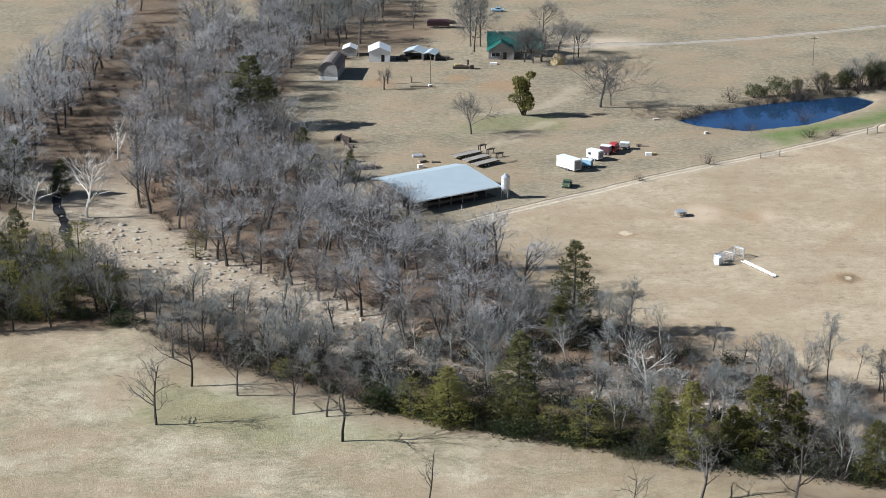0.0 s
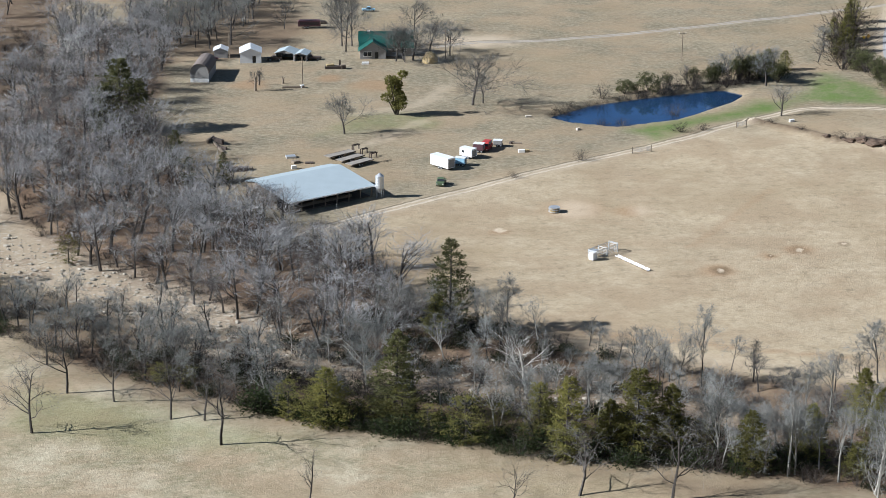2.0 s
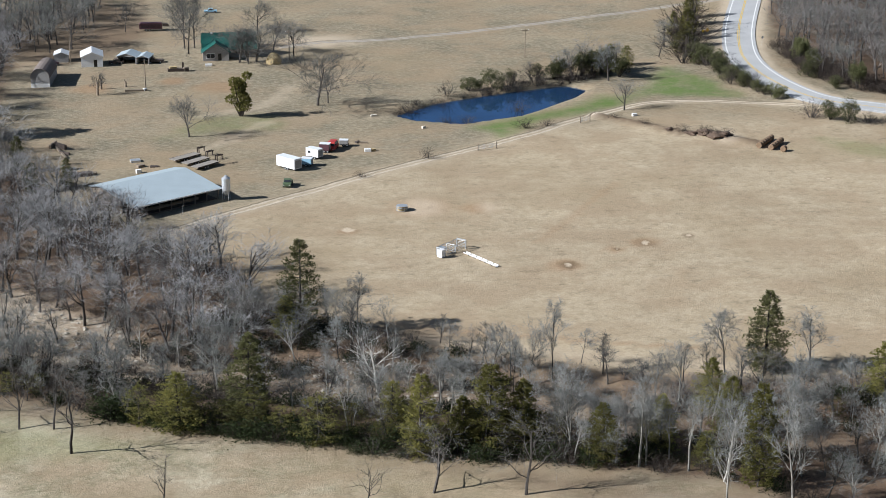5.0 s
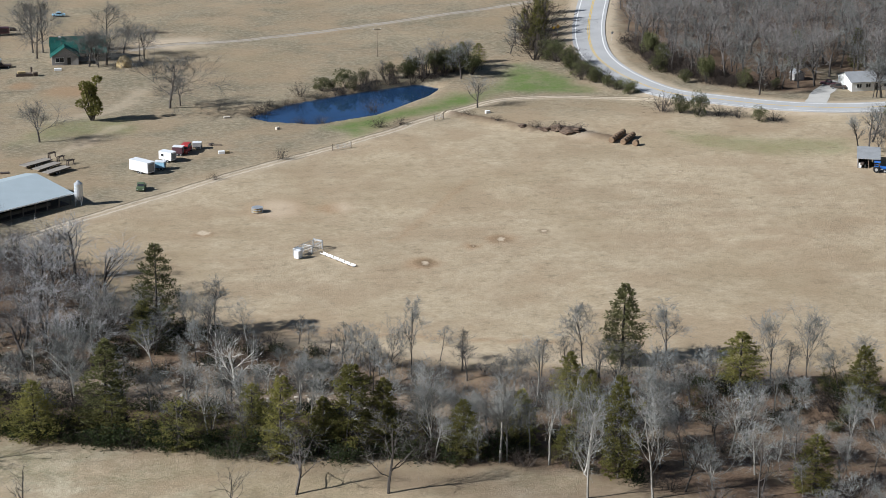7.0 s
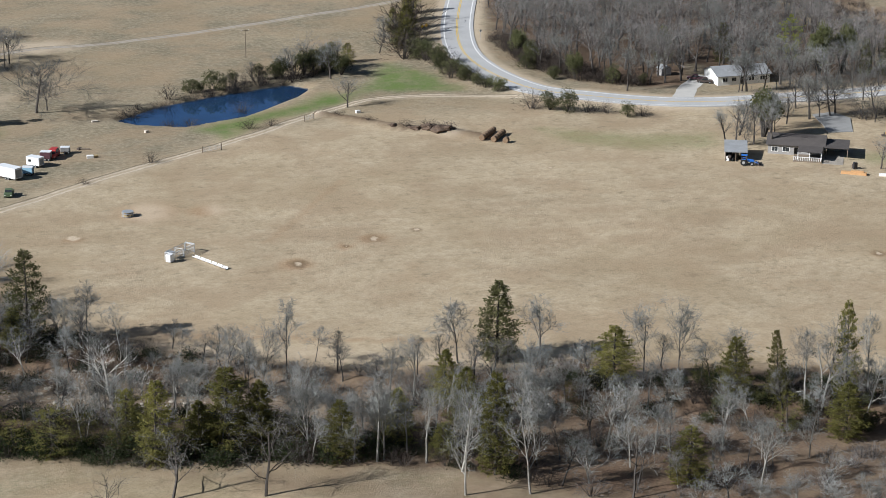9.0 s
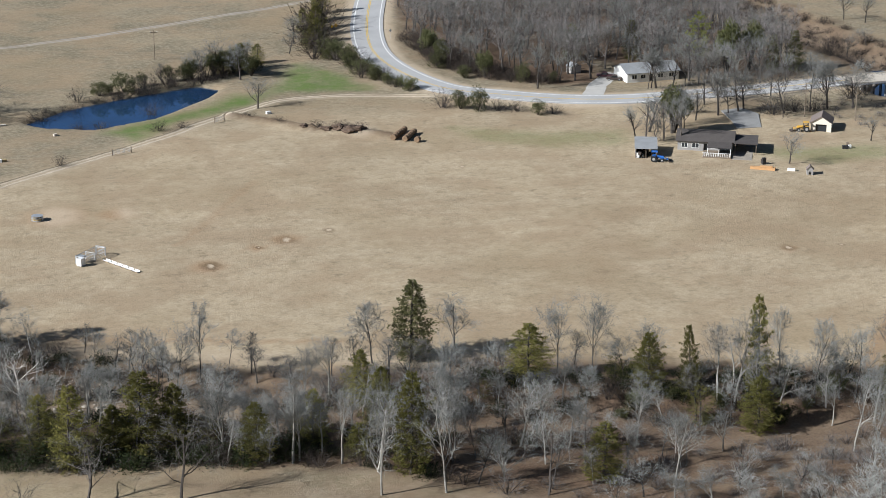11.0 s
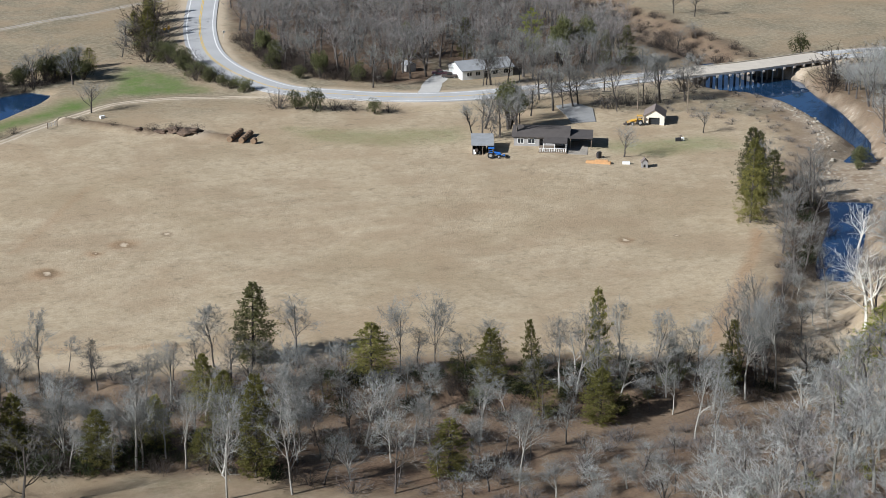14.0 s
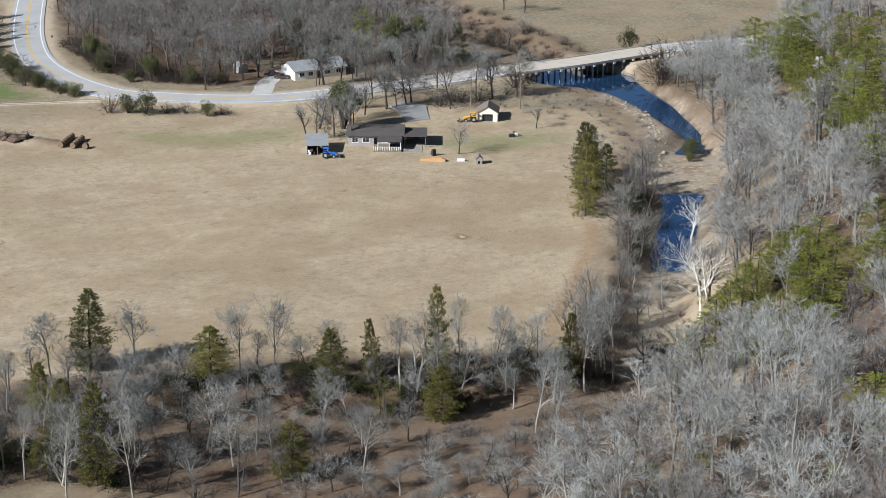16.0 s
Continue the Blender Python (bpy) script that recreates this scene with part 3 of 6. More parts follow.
def shrub(seed, leafy=False, n=125):
    """A bush 1 unit high: stems and twigs or leaf sprays."""
    rng = random.Random(seed)
    V, T, V2, T2 = [], [], [], []
    for k in range(9):
        a, b = rng.uniform(0, 6.28), rng.uniform(0.1, 0.9)
        q = Vector((math.cos(a) * b * 0.6, math.sin(a) * b * 0.6, rng.uniform(0.5, 0.9)))
        limb_tris(V, T, Vector((math.cos(a) * 0.06, math.sin(a) * 0.06, -0.05)), q, 0.018, 0.006, 3)
    while len(T2) < n * (4 if leafy else 2):
        p = Vector((rng.gauss(0, 0.32), rng.gauss(0, 0.32), abs(rng.gauss(0.36, 0.3))))
        if p.z + 0.8 * (p.x ** 2 + p.y ** 2) > 1:
            continue
        e = (Vector((p.x, p.y, 0.35)) + Vector((rng.gauss(0, 0.4), rng.gauss(0, 0.4), rng.gauss(0, 0.3)))).normalized()
        s = e.cross(Vector((rng.gauss(0, 1), rng.gauss(0, 1), rng.gauss(0, 1)))).normalized()
        L, w = (rng.uniform(0.07, 0.13), 0.031) if leafy else (rng.uniform(0.2, 0.42), 0.0085)
        i = len(V2)
        V2 += [p - s * w, p + s * w, p + e * L]
        T2.append((i, i + 1, i + 2))
    return np.array([tuple(v) for v in V]), np.array(T), np.array([tuple(v) for v in V2]), np.array(T2)


BARE = [bare_tree(k, 1.05, 0.75 + 0.17 * (k % 3), 0.26 + 0.05 * (k % 4)) for k in range(9)]
SLIM = [bare_tree(150 + k, 1.0, 0.72 + 0.08 * (k % 3), 0.3 + 0.05 * (k % 4), False, 4, 0.35, 1.15, 0.015) for k in range(7)]
HAZY = [bare_tree(170 + k, 1.2, 0.72 + 0.08 * (k % 3), 0.32 + 0.05 * (k % 3), False, 8, 0.3, 1.1, 0.011) for k in range(5)]
LIGHT = [bare_tree(50 + k, 0.9, 0.8 + 0.14 * (k % 3), 0.26 + 0.06 * (k % 3), True, 5, 0.7, 1.0, 0.02) for k in range(7)]
FAR_LIGHT = [bare_tree(250 + k, 0.6, 0.72 + 0.1 * (k % 3), 0.24 + 0.06 * (k % 3), True, 5, 0.6, 1.0, 0.016) for k in range(6)]
OAKS = [bare_tree(300 + k, 0.9, 1.05, 0.24 + 0.06 * (k % 3), False, 3, 0.35, 1.7, 0.019) for k in range(6)]
DEAD = [bare_tree(320 + k, 0.5, 0.7 + 0.4 * k, 0.3, False, 1, 0.4, 1.8, 0.017) for k in range(2)]
UPRIGHT = [bare_tree(200 + k, 1.0, 0.6 + 0.08 * (k % 3), 0.2 + 0.05 * (k % 3), True, 5, 0.8, 0.9, 0.0145) for k in range(8)]
RICH = [bare_tree(80 + k, 1.5, 1.0 + 0.15 * (k % 3), 0.24 + 0.05 * (k % 3), False, 9, 0.6, 1.25) for k in range(5)]
CEDARS = [conifer(k, 30 + 2 * k, 0.3 + 0.035 * (k % 3), 0.02, False, 1.6) for k in range(5)]
BUSHY = [conifer(40 + k, 22, 0.4, 0.0, True, 1.25) for k in range(3)]
PINES = [conifer(20 + k, 17, 0.3, 0.2, True, 1.5) for k in range(3)]
SHRUBS = [shrub(k) for k in range(4)]
LEAFY = [shrub(10 + k, True) for k in range(3)]


def bush(seed, lobes=9, leaves=210, stem=0.0, clumped=False):
    """A dense leafy bush 1 unit high: stems and leaf sprays in rounded lobes."""
    rng = random.Random(seed)
    V, T, V2, T2 = [], [], [], []
    for k in range(lobes):
        a, b = 6.2832 * (k + rng.random()) / lobes, rng.uniform(0.05, 0.36)
        c = Vector((math.cos(a) * b, math.sin(a) * b, stem + (1 - stem) * rng.uniform(0.2, 0.78) * (1.1 - b)))
        R = rng.uniform(0.17, 0.27)
        if clumped:
            b, R = rng.uniform(0.03, 0.22), rng.uniform(0.07, 0.13)
            c = Vector((math.cos(a * 3.7) * b, math.sin(a * 3.7) * b, stem + (0.92 - stem) * (k + rng.random()) / lobes))
        limb_tris(V, T, Vector((0, 0, -0.04)), c, 0.03 if stem else 0.014, 0.006, 4)
        for s in range(leaves):
            d = Vector((rng.gauss(0, 1), rng.gauss(0, 1), rng.gauss(0.2, 0.8))).normalized()
            p = c + d * R * rng.uniform(0.55, 1.1)
            e = (d + Vector((rng.gauss(0, 0.7), rng.gauss(0, 0.7), rng.gauss(0.2, 0.6)))).normalized()
            w = e.cross(Vector((rng.gauss(0, 1), rng.gauss(0, 1), rng.gauss(0, 1)))).normalized()
            h = rng.uniform(0.028, 0.06)
            i = len(V2)
            V2 += [p - w * h * 0.4, p + w * h * 0.4, p + e * h]
            T2.append((i, i + 1, i + 2))
    return np.array([tuple(v) for v in V]), np.array(T), np.array([tuple(v) for v in V2]), np.array(T2)


BUSHES = [bush(k) for k in range(4)]


def kit(name, models, wood, leaf, wood_name, leaf_name):
    """Meshes of one kind, shared by all its things."""
    out = []
    for V, T, V2, T2 in models:
        a, b = tri_mesh(wood_name, V, T), tri_mesh(leaf_name, V2, T2)
        a.materials.append(wood), b.materials.append(leaf)
        out.append((a, b))
    return name, wood_name, leaf_name, out


BARE_KIT = kit("bare_tree", BARE, BARK, TWIG, "trunk", "crown")
RICH_KIT = kit("bare_tree", RICH, BARK, TWIG_DARK, "trunk", "crown")
BROWN_KIT = kit("bare_tree", BARE[:4], BARK, TWIG_BROWN, "trunk", "crown")
PALE_KIT = kit("sycamore_tree", [bare_tree(120 + k, 0.6, 1.05, 0.25, False, 3, 0.8, 1.3) for k in range(3)], PALE_BARK, TWIG_WHITE, "trunk", "crown")
CEDAR_KIT = kit("cedar_tree", CEDARS, BARK, CEDAR, "trunk", "crown")
DARK_CEDAR_KIT = kit("cedar_tree", CEDARS, BARK, CEDAR_DARK, "trunk", "crown")
BUSHY_KIT = kit("cedar_tree", BUSHY, BARK, CEDAR, "trunk", "crown")
PINE_KIT = kit("pine_tree", PINES, BARK, PINE, "trunk", "crown")
ASH_KIT = kit("bare_tree", BARE[4:], PALE_GREY, TWIG, "trunk", "crown")
OAK_KIT = kit("bare_tree", OAKS, BARK, TWIG_DARK, "trunk", "crown")
DEAD_KIT = kit("dead_tree", DEAD, BARK, TWIG_DARK, "trunk", "crown")
RICH_PALE_KIT = kit("bare_tree", RICH[:3], PALE_GREY, TWIG, "trunk", "crown")
SLIM_KIT = kit("bare_tree", SLIM, BARK, TWIG, "trunk", "crown")
HAZY_KIT = kit("bare_tree", HAZY, BARK, TWIG, "trunk", "crown")
SLIM_DARK_KIT = kit("bare_tree", SLIM[:4], BARK, TWIG_DARK, "trunk", "crown")
ASH_SLIM_KIT = kit("bare_tree", SLIM[3:], PALE_GREY, TWIG, "trunk", "crown")
BROADLEAF_KIT = kit("evergreen_tree", [bush(30 + k, 12, 320, 0.25) for k in range(2)], BARK, HEDGE_GREEN, "trunk", "crown")
SCRAG_KIT = kit("evergreen_tree", [bush(74, 13, 200, 0.2, True)], BARK, CEDAR, "trunk", "crown")
SHRUB_KIT = kit("bare_shrub", SHRUBS, BARK, BRAMBLE, "stem", "crown")
LEAFY_KIT = kit("evergreen_shrub", BUSHES, BARK, HEDGE_GREEN, "stem", "crown")
plant_rng = random.Random(7)


def plant(kind, x, y, h, label, wide=1.0, group="", which=None, sink=0.0, lean=2.0):
    name, a, b, meshes = kind
    ma, mb = meshes[plant_rng.randrange(len(meshes)) if which is None else which % len(meshes)]
    m = pose(x, y, zat(x, y) - sink, plant_rng.gauss(0, lean), plant_rng.gauss(0, lean), plant_rng.uniform(0, 360)) @ Matrix.Diagonal((h * wide, h * wide, h, 1))
    root = thing(name, m, label, "tree" if "tree" in name else "shrub", group)
    for n, me in ((a, ma), (b, mb)):
        new(n, me).parent = root
    return root


def scatter(poly, gap, seed, keep=None):
    """Uneven places inside a polygon, about gap apart."""
    rng = random.Random(seed)
    xs, ys = [p[0] for p in poly], [p[1] for p in poly]
    pts, y = [], min(ys)
    while y < max(ys):
        x = min(xs)
        while x < max(xs):
            pts.append((x + rng.uniform(0, gap), y + rng.uniform(0, gap)))
            x += gap
        y += gap
    pts = np.array(pts)
    pts = pts[poly_dist(pts, poly) < 0]
    return [tuple(p) for p in pts if keep is None or keep(*p)]


def mass(name, models, places, hmin, hmax, wood, leaf, label, category, seed, wide=1.0):
    """Woods that nobody could count, as one thing with its wood and its twigs."""
    rng = random.Random(seed)
    parts = ([], [], []), ([], [], [])
    count = [0, 0]
    Z = height(np.array(places))
    for (x, y), z in zip(places, Z):
        model = models[rng.randrange(len(models))]
        a, h = rng.uniform(0, 6.2832), rng.uniform(hmin, hmax)
        w = h * wide * rng.uniform(0.85, 1.2)
        c, s = math.cos(a) * w, math.sin(a) * w
        R = np.array([[c, -s, rng.gauss(0, 0.04) * h], [s, c, rng.gauss(0, 0.04) * h], [0, 0, h]])
        for k in range(2):
            V, T = model[2 * k], model[2 * k + 1]
            parts[k][0].append(V @ R.T + (x, y, z))
            parts[k][1].append(T + count[k])
            count[k] += len(V)
    root = tagged(new(name), label, category, kind="stuff")
    for k, (n, material) in enumerate((("trunks", wood), ("twigs", leaf))):
        me = tri_mesh(n, np.concatenate(parts[k][0]), np.concatenate(parts[k][1]))
        me.materials.append(material)
        new(n, me).parent = root
    return root


def rim(places, poly, depth):
    """Those places that lie near the polygon's edge."""
    d = poly_dist(np.array(places), poly)
    return [p for p, v in zip(places, d) if v > -depth]


def off_creek(x, y, gap=6.0):
    return line_dist(np.array([(x, y)]), CREEK)[0][0] > gap


# lone trees of the near meadow
for x, y, h, k, w in ((-47.2, 308.8, 16.1, 0, 1.0), (-43.5, 326.3, 16.0, 1, 0.9), (-35.1, 321.7, 12.5, 2, 1.0), (-25, 313.5, 16, 3, 0.9), (-19.4, 312.8, 14, 4, 0.85), (-16.2, 302.6, 17, 5, 1.0), (39, 280, 13.5, 3, 1.25), (52.9, 277.4, 16.6, 0, 1.05)):
    plant(OAK_KIT, x, y, h, "leafless oak standing in the dry meadow", w, "meadow trees", k)
for x, y, h, k, w in ((-1.9, 278.1, 11.5, 0, 0.8), (28.3, 275.7, 10, 1, 1.0)):
    plant(DEAD_KIT, x, y, h, "thin dead tree with few limbs in the meadow", w, "meadow snags", k)
# cedars: x, y, height, crown width as a share of the height
CREEK_CEDARS = ((23.9, 352.3, 18.9, 0.39), (21.1, 351, 8.5, 0.6), (1.3, 310.2, 10.1, 0.6), (-5.5, 312.7, 7.4, 0.76), (8.1, 309.4, 5.3, 1.0), (11.9, 309.5, 16.3, 0.49), (13.1, 308.2, 7.7, 0.97), (23.4, 301.1, 8.4, 1.04), (28.6, 302.7, 6.4, 0.86), (35.4, 303.8, 9.4, 0.51),
                (33.4, 299.0, 4.6, 0.99), (38.6, 293.5, 14.6, 0.42), (46.0, 296.0, 9.3, 0.55), (50.4, 294.4, 15.1, 0.54), (54.7, 294.1, 12.4, 0.5), (67.2, 287.4, 10.8, 0.48), (76.8, 290.2, 10.2, 0.5), (90.6, 309.9, 10.1, 0.56), (91.5, 300.1, 11.1, 0.44), (88.8, 275.3, 17.3, 0.37),
                (104.3, 323.5, 15.1, 0.5), (120.6, 307.5, 11.0, 0.62), (134.7, 302.0, 5.2, 0.9), (116.6, 264.5, 9.7, 0.69), (138.3, 295.9, 10.8, 0.49), (142.0, 293.1, 3.1, 1.1), (150.5, 278.7, 10.0, 0.61), (154.9, 287.5, 19.0, 0.25), (144.6, 291.9, 13.2, 0.24), (176.2, 280.4, 13.6, 0.28),
                (111.1, 304.2, 3.4, 1.0), (142.7, 284.3, 7.2, 0.8), (-28.0, 330.5, 3.5, 1.3), (-23.5, 329.4, 3.4, 1.3), (-1.2, 311.1, 6.5, 0.86), (1.6, 311.9, 5.3, 0.9), (17.5, 305, 5.5, 0.9), (44, 297.5, 6, 0.9), (60, 293, 6.5, 0.8), (83, 284, 6, 0.7))
for x, y, h, w in CREEK_CEDARS:
    bushy = w > 0.7
    plant(BUSHY_KIT if bushy else DARK_CEDAR_KIT if h > 15 and y > 302 else CEDAR_KIT, x, y, h, "broad olive-green cedar on the creek bank" if bushy else "ragged olive-green cedar among bare creekside trees", w / (0.74 if bushy else 0.46), "creek cedars")
# corner cedars: sunny and shaded sides are put into lighter and darker foliage
for x, y, h, w in ((231.5, 362, 20, 0.62), (236, 367, 16, 0.75), (242, 379, 17, 0.75), (249, 388, 13, 0.9), (244, 373, 13, 0.95)):
    plant(CEDAR_KIT if x < 237 else DARK_CEDAR_KIT, x, y, h, "tall field corner cedar, lighter olive for its sunny side" if x < 237 else "tall field corner cedar, darker for its shaded side", w * 0.95, "corner cedars")
for x, y, h, w in ((-50, 506, 19, 1.25), (-45, 504, 14, 1.5), (-54, 504, 13, 1.5), (-98, 450, 13, 1.4), (-89, 451, 9, 1.5), (-104, 446, 12, 1.5), (-22, 458, 7, 1.5), (-52, 404, 6.5, 1.6), (-83, 368, 9, 1.6), (-78, 361, 7, 1.7), (-88, 381, 11, 1.5), (-85, 388, 9, 1.6), (-79, 381, 8, 1.5), (-88, 399, 10, 1.5), (-98, 380, 12, 1.3), (-90, 366, 10, 1.5), (-71, 362, 6, 1.6), (-107, 470, 11, 1.3), (-102, 462, 9, 1.4), (-34, 472, 9, 1.1), (-30, 455, 7, 1.2)):
    plant(BUSHY_KIT if w >= 1.6 else DARK_CEDAR_KIT, x, y, h, "dark cedar at the edge of the winter woods", w * (0.75 if w >= 1.4 else 1), "wood cedars")
plant(SCRAG_KIT, 21, 520, 12, "scraggly green evergreen tree in the barnyard pasture", 1.0)
# white sycamores
for x, y, h in ((-80, 433, 19), (-91, 429, 14), (35.8, 327.6, 13.2), (41.2, 328.8, 6.4), (213, 292, 17), (219, 298, 15), (247, 343, 14), (-80, 480, 12), (-72, 570, 14)):
    plant(PALE_KIT, x, y, h, "white-barked leafless sycamore on the creek bank", 1.15, "sycamores")
# farm trees
for x, y, h, w, k in ((7, 500, 14, 1.4, 1), (42, 530, 18, 1.5, 2), (23.5, 584.5, 13, 1.6, 4), (28.5, 586, 14, 1.6, 2), (45, 532, 11, 1.3, 4), (-17, 550, 7.5, 1, 4), (34, 597, 12, 1.3, 5), (26, 586, 12, 1.5, 0), (-26, 610, 15, 1.5, 3), (-10, 633, 12, 1, 6), (9, 598, 19, 0.9, 7), (11, 606, 20, 0.8, 8), (8, 606, 20, 0.8, 3), (26, 583.5, 12, 1.3, 1), (40, 592, 14, 1.2, 1), (31, 627, 12, 1.2, 3)):
    plant(RICH_KIT, x, y, h, "bare winter shade tree near the farmyard", w * 0.95, "farm trees", k)
for x, y, h, w, k in ((120, 555, 14, 1.3, 2), (126, 548, 12, 1.3, 0), (123, 515, 9, 1.5, 4), (112, 553, 8, 1.2, 5), (104, 551, 7, 1.2, 1), (116, 550, 10, 1.2, 3), (131, 560, 10, 1.3, 6), (153, 592, 10, 1.4, 7), (148, 578, 9, 1.4, 8)):
    plant(BARE_KIT, x, y, h, "bare tree leaning over the pond bank", w, "pond trees", k)
for x, y, h, w, k in ((213, 442, 15, 1.3, 6), (217, 456, 13, 1.4, 1), (212, 459, 12, 1.5, 8), (237, 470, 12, 1.5, 3), (246, 473, 13, 1.5, 2), (232, 421, 9, 1.3, 5), (262, 434, 7, 1.3, 7), (269, 469, 14, 1.3, 0), (275, 466, 12, 1.3, 4), (222, 462, 11, 1.3, 5), (243, 376, 17, 1.1, 1), (204, 449, 10.4, 1.1, 3), (208, 452, 12, 1.1, 0)):
    plant(BARE_KIT, x, y, h, "bare winter tree around the ranch house yard", w, "house trees", k)
for x, y, h, w, k in ((202, 512, 15, 1.1, 1), (211, 518, 11, 1.4, 2), (234, 503, 12, 1.5, 3), (247, 509, 15, 1.4, 4), (252, 513, 13, 1.4, 5), (258, 508, 12, 1.4, 6), (267, 505, 14, 1.3, 7), (242, 522, 14, 1.3, 8), (230, 530, 15, 1.3, 0), (236, 527, 13, 1.2, 1), (333, 574, 12, 1.3, 2), (337, 567, 9, 1.2, 3), (313, 536, 7, 1.5, 4), (322, 540, 6, 1.7, 5), (271.5, 497.4, 9.8, 1.2, 2), (276, 484, 9, 1.3, 6), (263.7, 498, 11.7, 1.1, 0), (280.5, 500, 7.4, 1.4, 3), (259.8, 484, 9.7, 1.2, 7), (254, 498.5, 13, 1.0, 1), (240, 505, 12, 1.1, 5), (248, 505, 11, 1.1, 4)):
    plant(BARE_KIT, x, y, h, "bare winter tree near the white house", w, "house trees", k)
for x, y, h in ((275, 513, 11), (281, 511, 12), (226, 545, 11), (243, 540, 12)):
    plant(DARK_CEDAR_KIT, x, y, h, "dark cedar in the brown woods", 0.9, "wood cedars")
for x, y, h in ((256, 522, 17), (262, 516, 14)):
    plant(PINE_KIT, x, y, h, "tall pine in the brown woods", 0.7, "wood pines")
# the creek belt
for x, y in scatter(BELT, 6.7, 3, lambda x, y: off_creek(x, y, 3.5)):
    plant(plant_rng.choice((SLIM_KIT, HAZY_KIT, SLIM_DARK_KIT, ASH_SLIM_KIT, ASH_SLIM_KIT)), x, y, plant_rng.uniform(6.5, 12) + 2.5 * (55 < x < 110), "leafless grey tree in the creek thicket", plant_rng.uniform(0.95, 1.35), "creek trees")
mass("winter_woods", LIGHT, scatter(BANK_WOOD, 5.6, 4, lambda x, y: off_creek(x, y, 6)), 10, 16, BARK, TWIG_DARK, "leafless grey trees along the creek bank", "woods", 104, 1.1)
mass("winter_woods", LIGHT, scatter(WOOD_C, 6.2, 5), 8, 12, BARK, TWIG_DARK, "leafless trees in the dark creekside thicket", "woods", 105, 1.1)
EDGE_TREES = ((111.1, 319.4, 13.5, 0.6), (97.0, 323.4, 13.3, 0.62), (66.4, 325.9, 16.3, 0.34), (61.9, 324.8, 15.3, 0.3), (59.1, 322.8, 12.6, 0.3), (72.6, 330.8, 7.0, 0.6), (112.7, 301.9, 13.8, 0.42), (126.1, 307.0, 16.8, 0.45), (130.4, 302.2, 18.9, 0.4), (105.1, 296.3, 13.1, 0.41),
              (163.8, 283.5, 16.6, 0.42), (170.3, 281.2, 15.6, 0.41), (34.6, 349.7, 12.1, 0.57), (29.0, 350.7, 10.4, 0.56))
for x, y, h, w in EDGE_TREES:
    plant(HAZY_KIT, x, y, h, "slender bare tree at the edge of the field", w / 0.5, "field edge trees")
PALE_TREES = ((82.2, 269.6, 18.0, 0.42), (91.8, 267.1, 19.1, 0.42), (72.3, 284.9, 17.4, 0.5), (155.6, 250.1, 16, 0.4), (161.8, 266.5, 15.5, 0.43), (165.0, 281.6, 10.4, 0.6), (150.7, 287.8, 18.6, 0.4), (148.0, 289.0, 16.5, 0.4), (156.3, 282.8, 13.4, 0.5), (178.8, 278.1, 15.1, 0.53), (185.7, 279.8, 20.0, 0.45),
              (187.0, 285.7, 19.2, 0.43), (95, 290, 13, 0.5), (84, 293, 12, 0.5), (125.8, 258.5, 14.1, 0.6), (160, 289, 17, 0.4), (153, 283, 15, 0.42))
for x, y, h, w in PALE_TREES:
    plant(ASH_SLIM_KIT, x, y, h, "tall pale grey leafless tree by the creek", w / 0.5, "tall creek trees")
for x, y, h, w in ((101.9, 268.6, 9.5, 1.0), (8.0, 330.7, 17.7, 0.6), (44.1, 335.0, 5.4, 0.95), (49.0, 327.3, 8.5, 0.9), (53.3, 328.8, 6.9, 1.0), (78, 300, 10, 0.8), (70, 302, 9, 0.8), (62.6, 291.5, 13, 0.6), (68.4, 293, 12, 0.6), (73.5, 285.5, 13, 0.6), (128, 250, 6, 1.1), (133, 247, 6.5, 1.0), (138, 246, 6, 1.1), (124, 254, 6, 1.1), (143, 247, 5, 1.1), (130, 241, 6, 1.0)):
    plant(RICH_PALE_KIT, x, y, h, "pale bushy leafless tree beside the creek bed", w / 0.75, "pale creek trees")
plant(RICH_KIT, 14.7, 348.8, 14.7, "dark gnarled leaning oak at the wood edge", 1.0, "", 2, 0.0, 7.0)
mass("winter_woods", LIGHT, scatter(BELT_LEFT, 6.6, 41), 5.5, 11, BARK, TWIG, "slim leafless trees on the gravel creek bed", "woods", 106, 1.2)
mass("thicket", SHRUBS, scatter(BELT_LEFT, 4.2, 42), 0.8, 2.4, BARK, BRAMBLE, "brown underbrush along the gravel bed", "brush", 43, 1.2)
mass("thicket", LEAFY, scatter(WOOD_C, 4.6, 44), 1.5, 3.5, BARK, SHRUB_GREEN, "dark evergreen underbrush in the thicket", "brush", 45, 1.2)
for x, y in scatter(WOOD_C, 8.5, 46):
    plant(BUSHY_KIT, x, y, plant_rng.uniform(5, 10), "dark cedar at the edge of the winter woods", 1.1, "wood cedars")
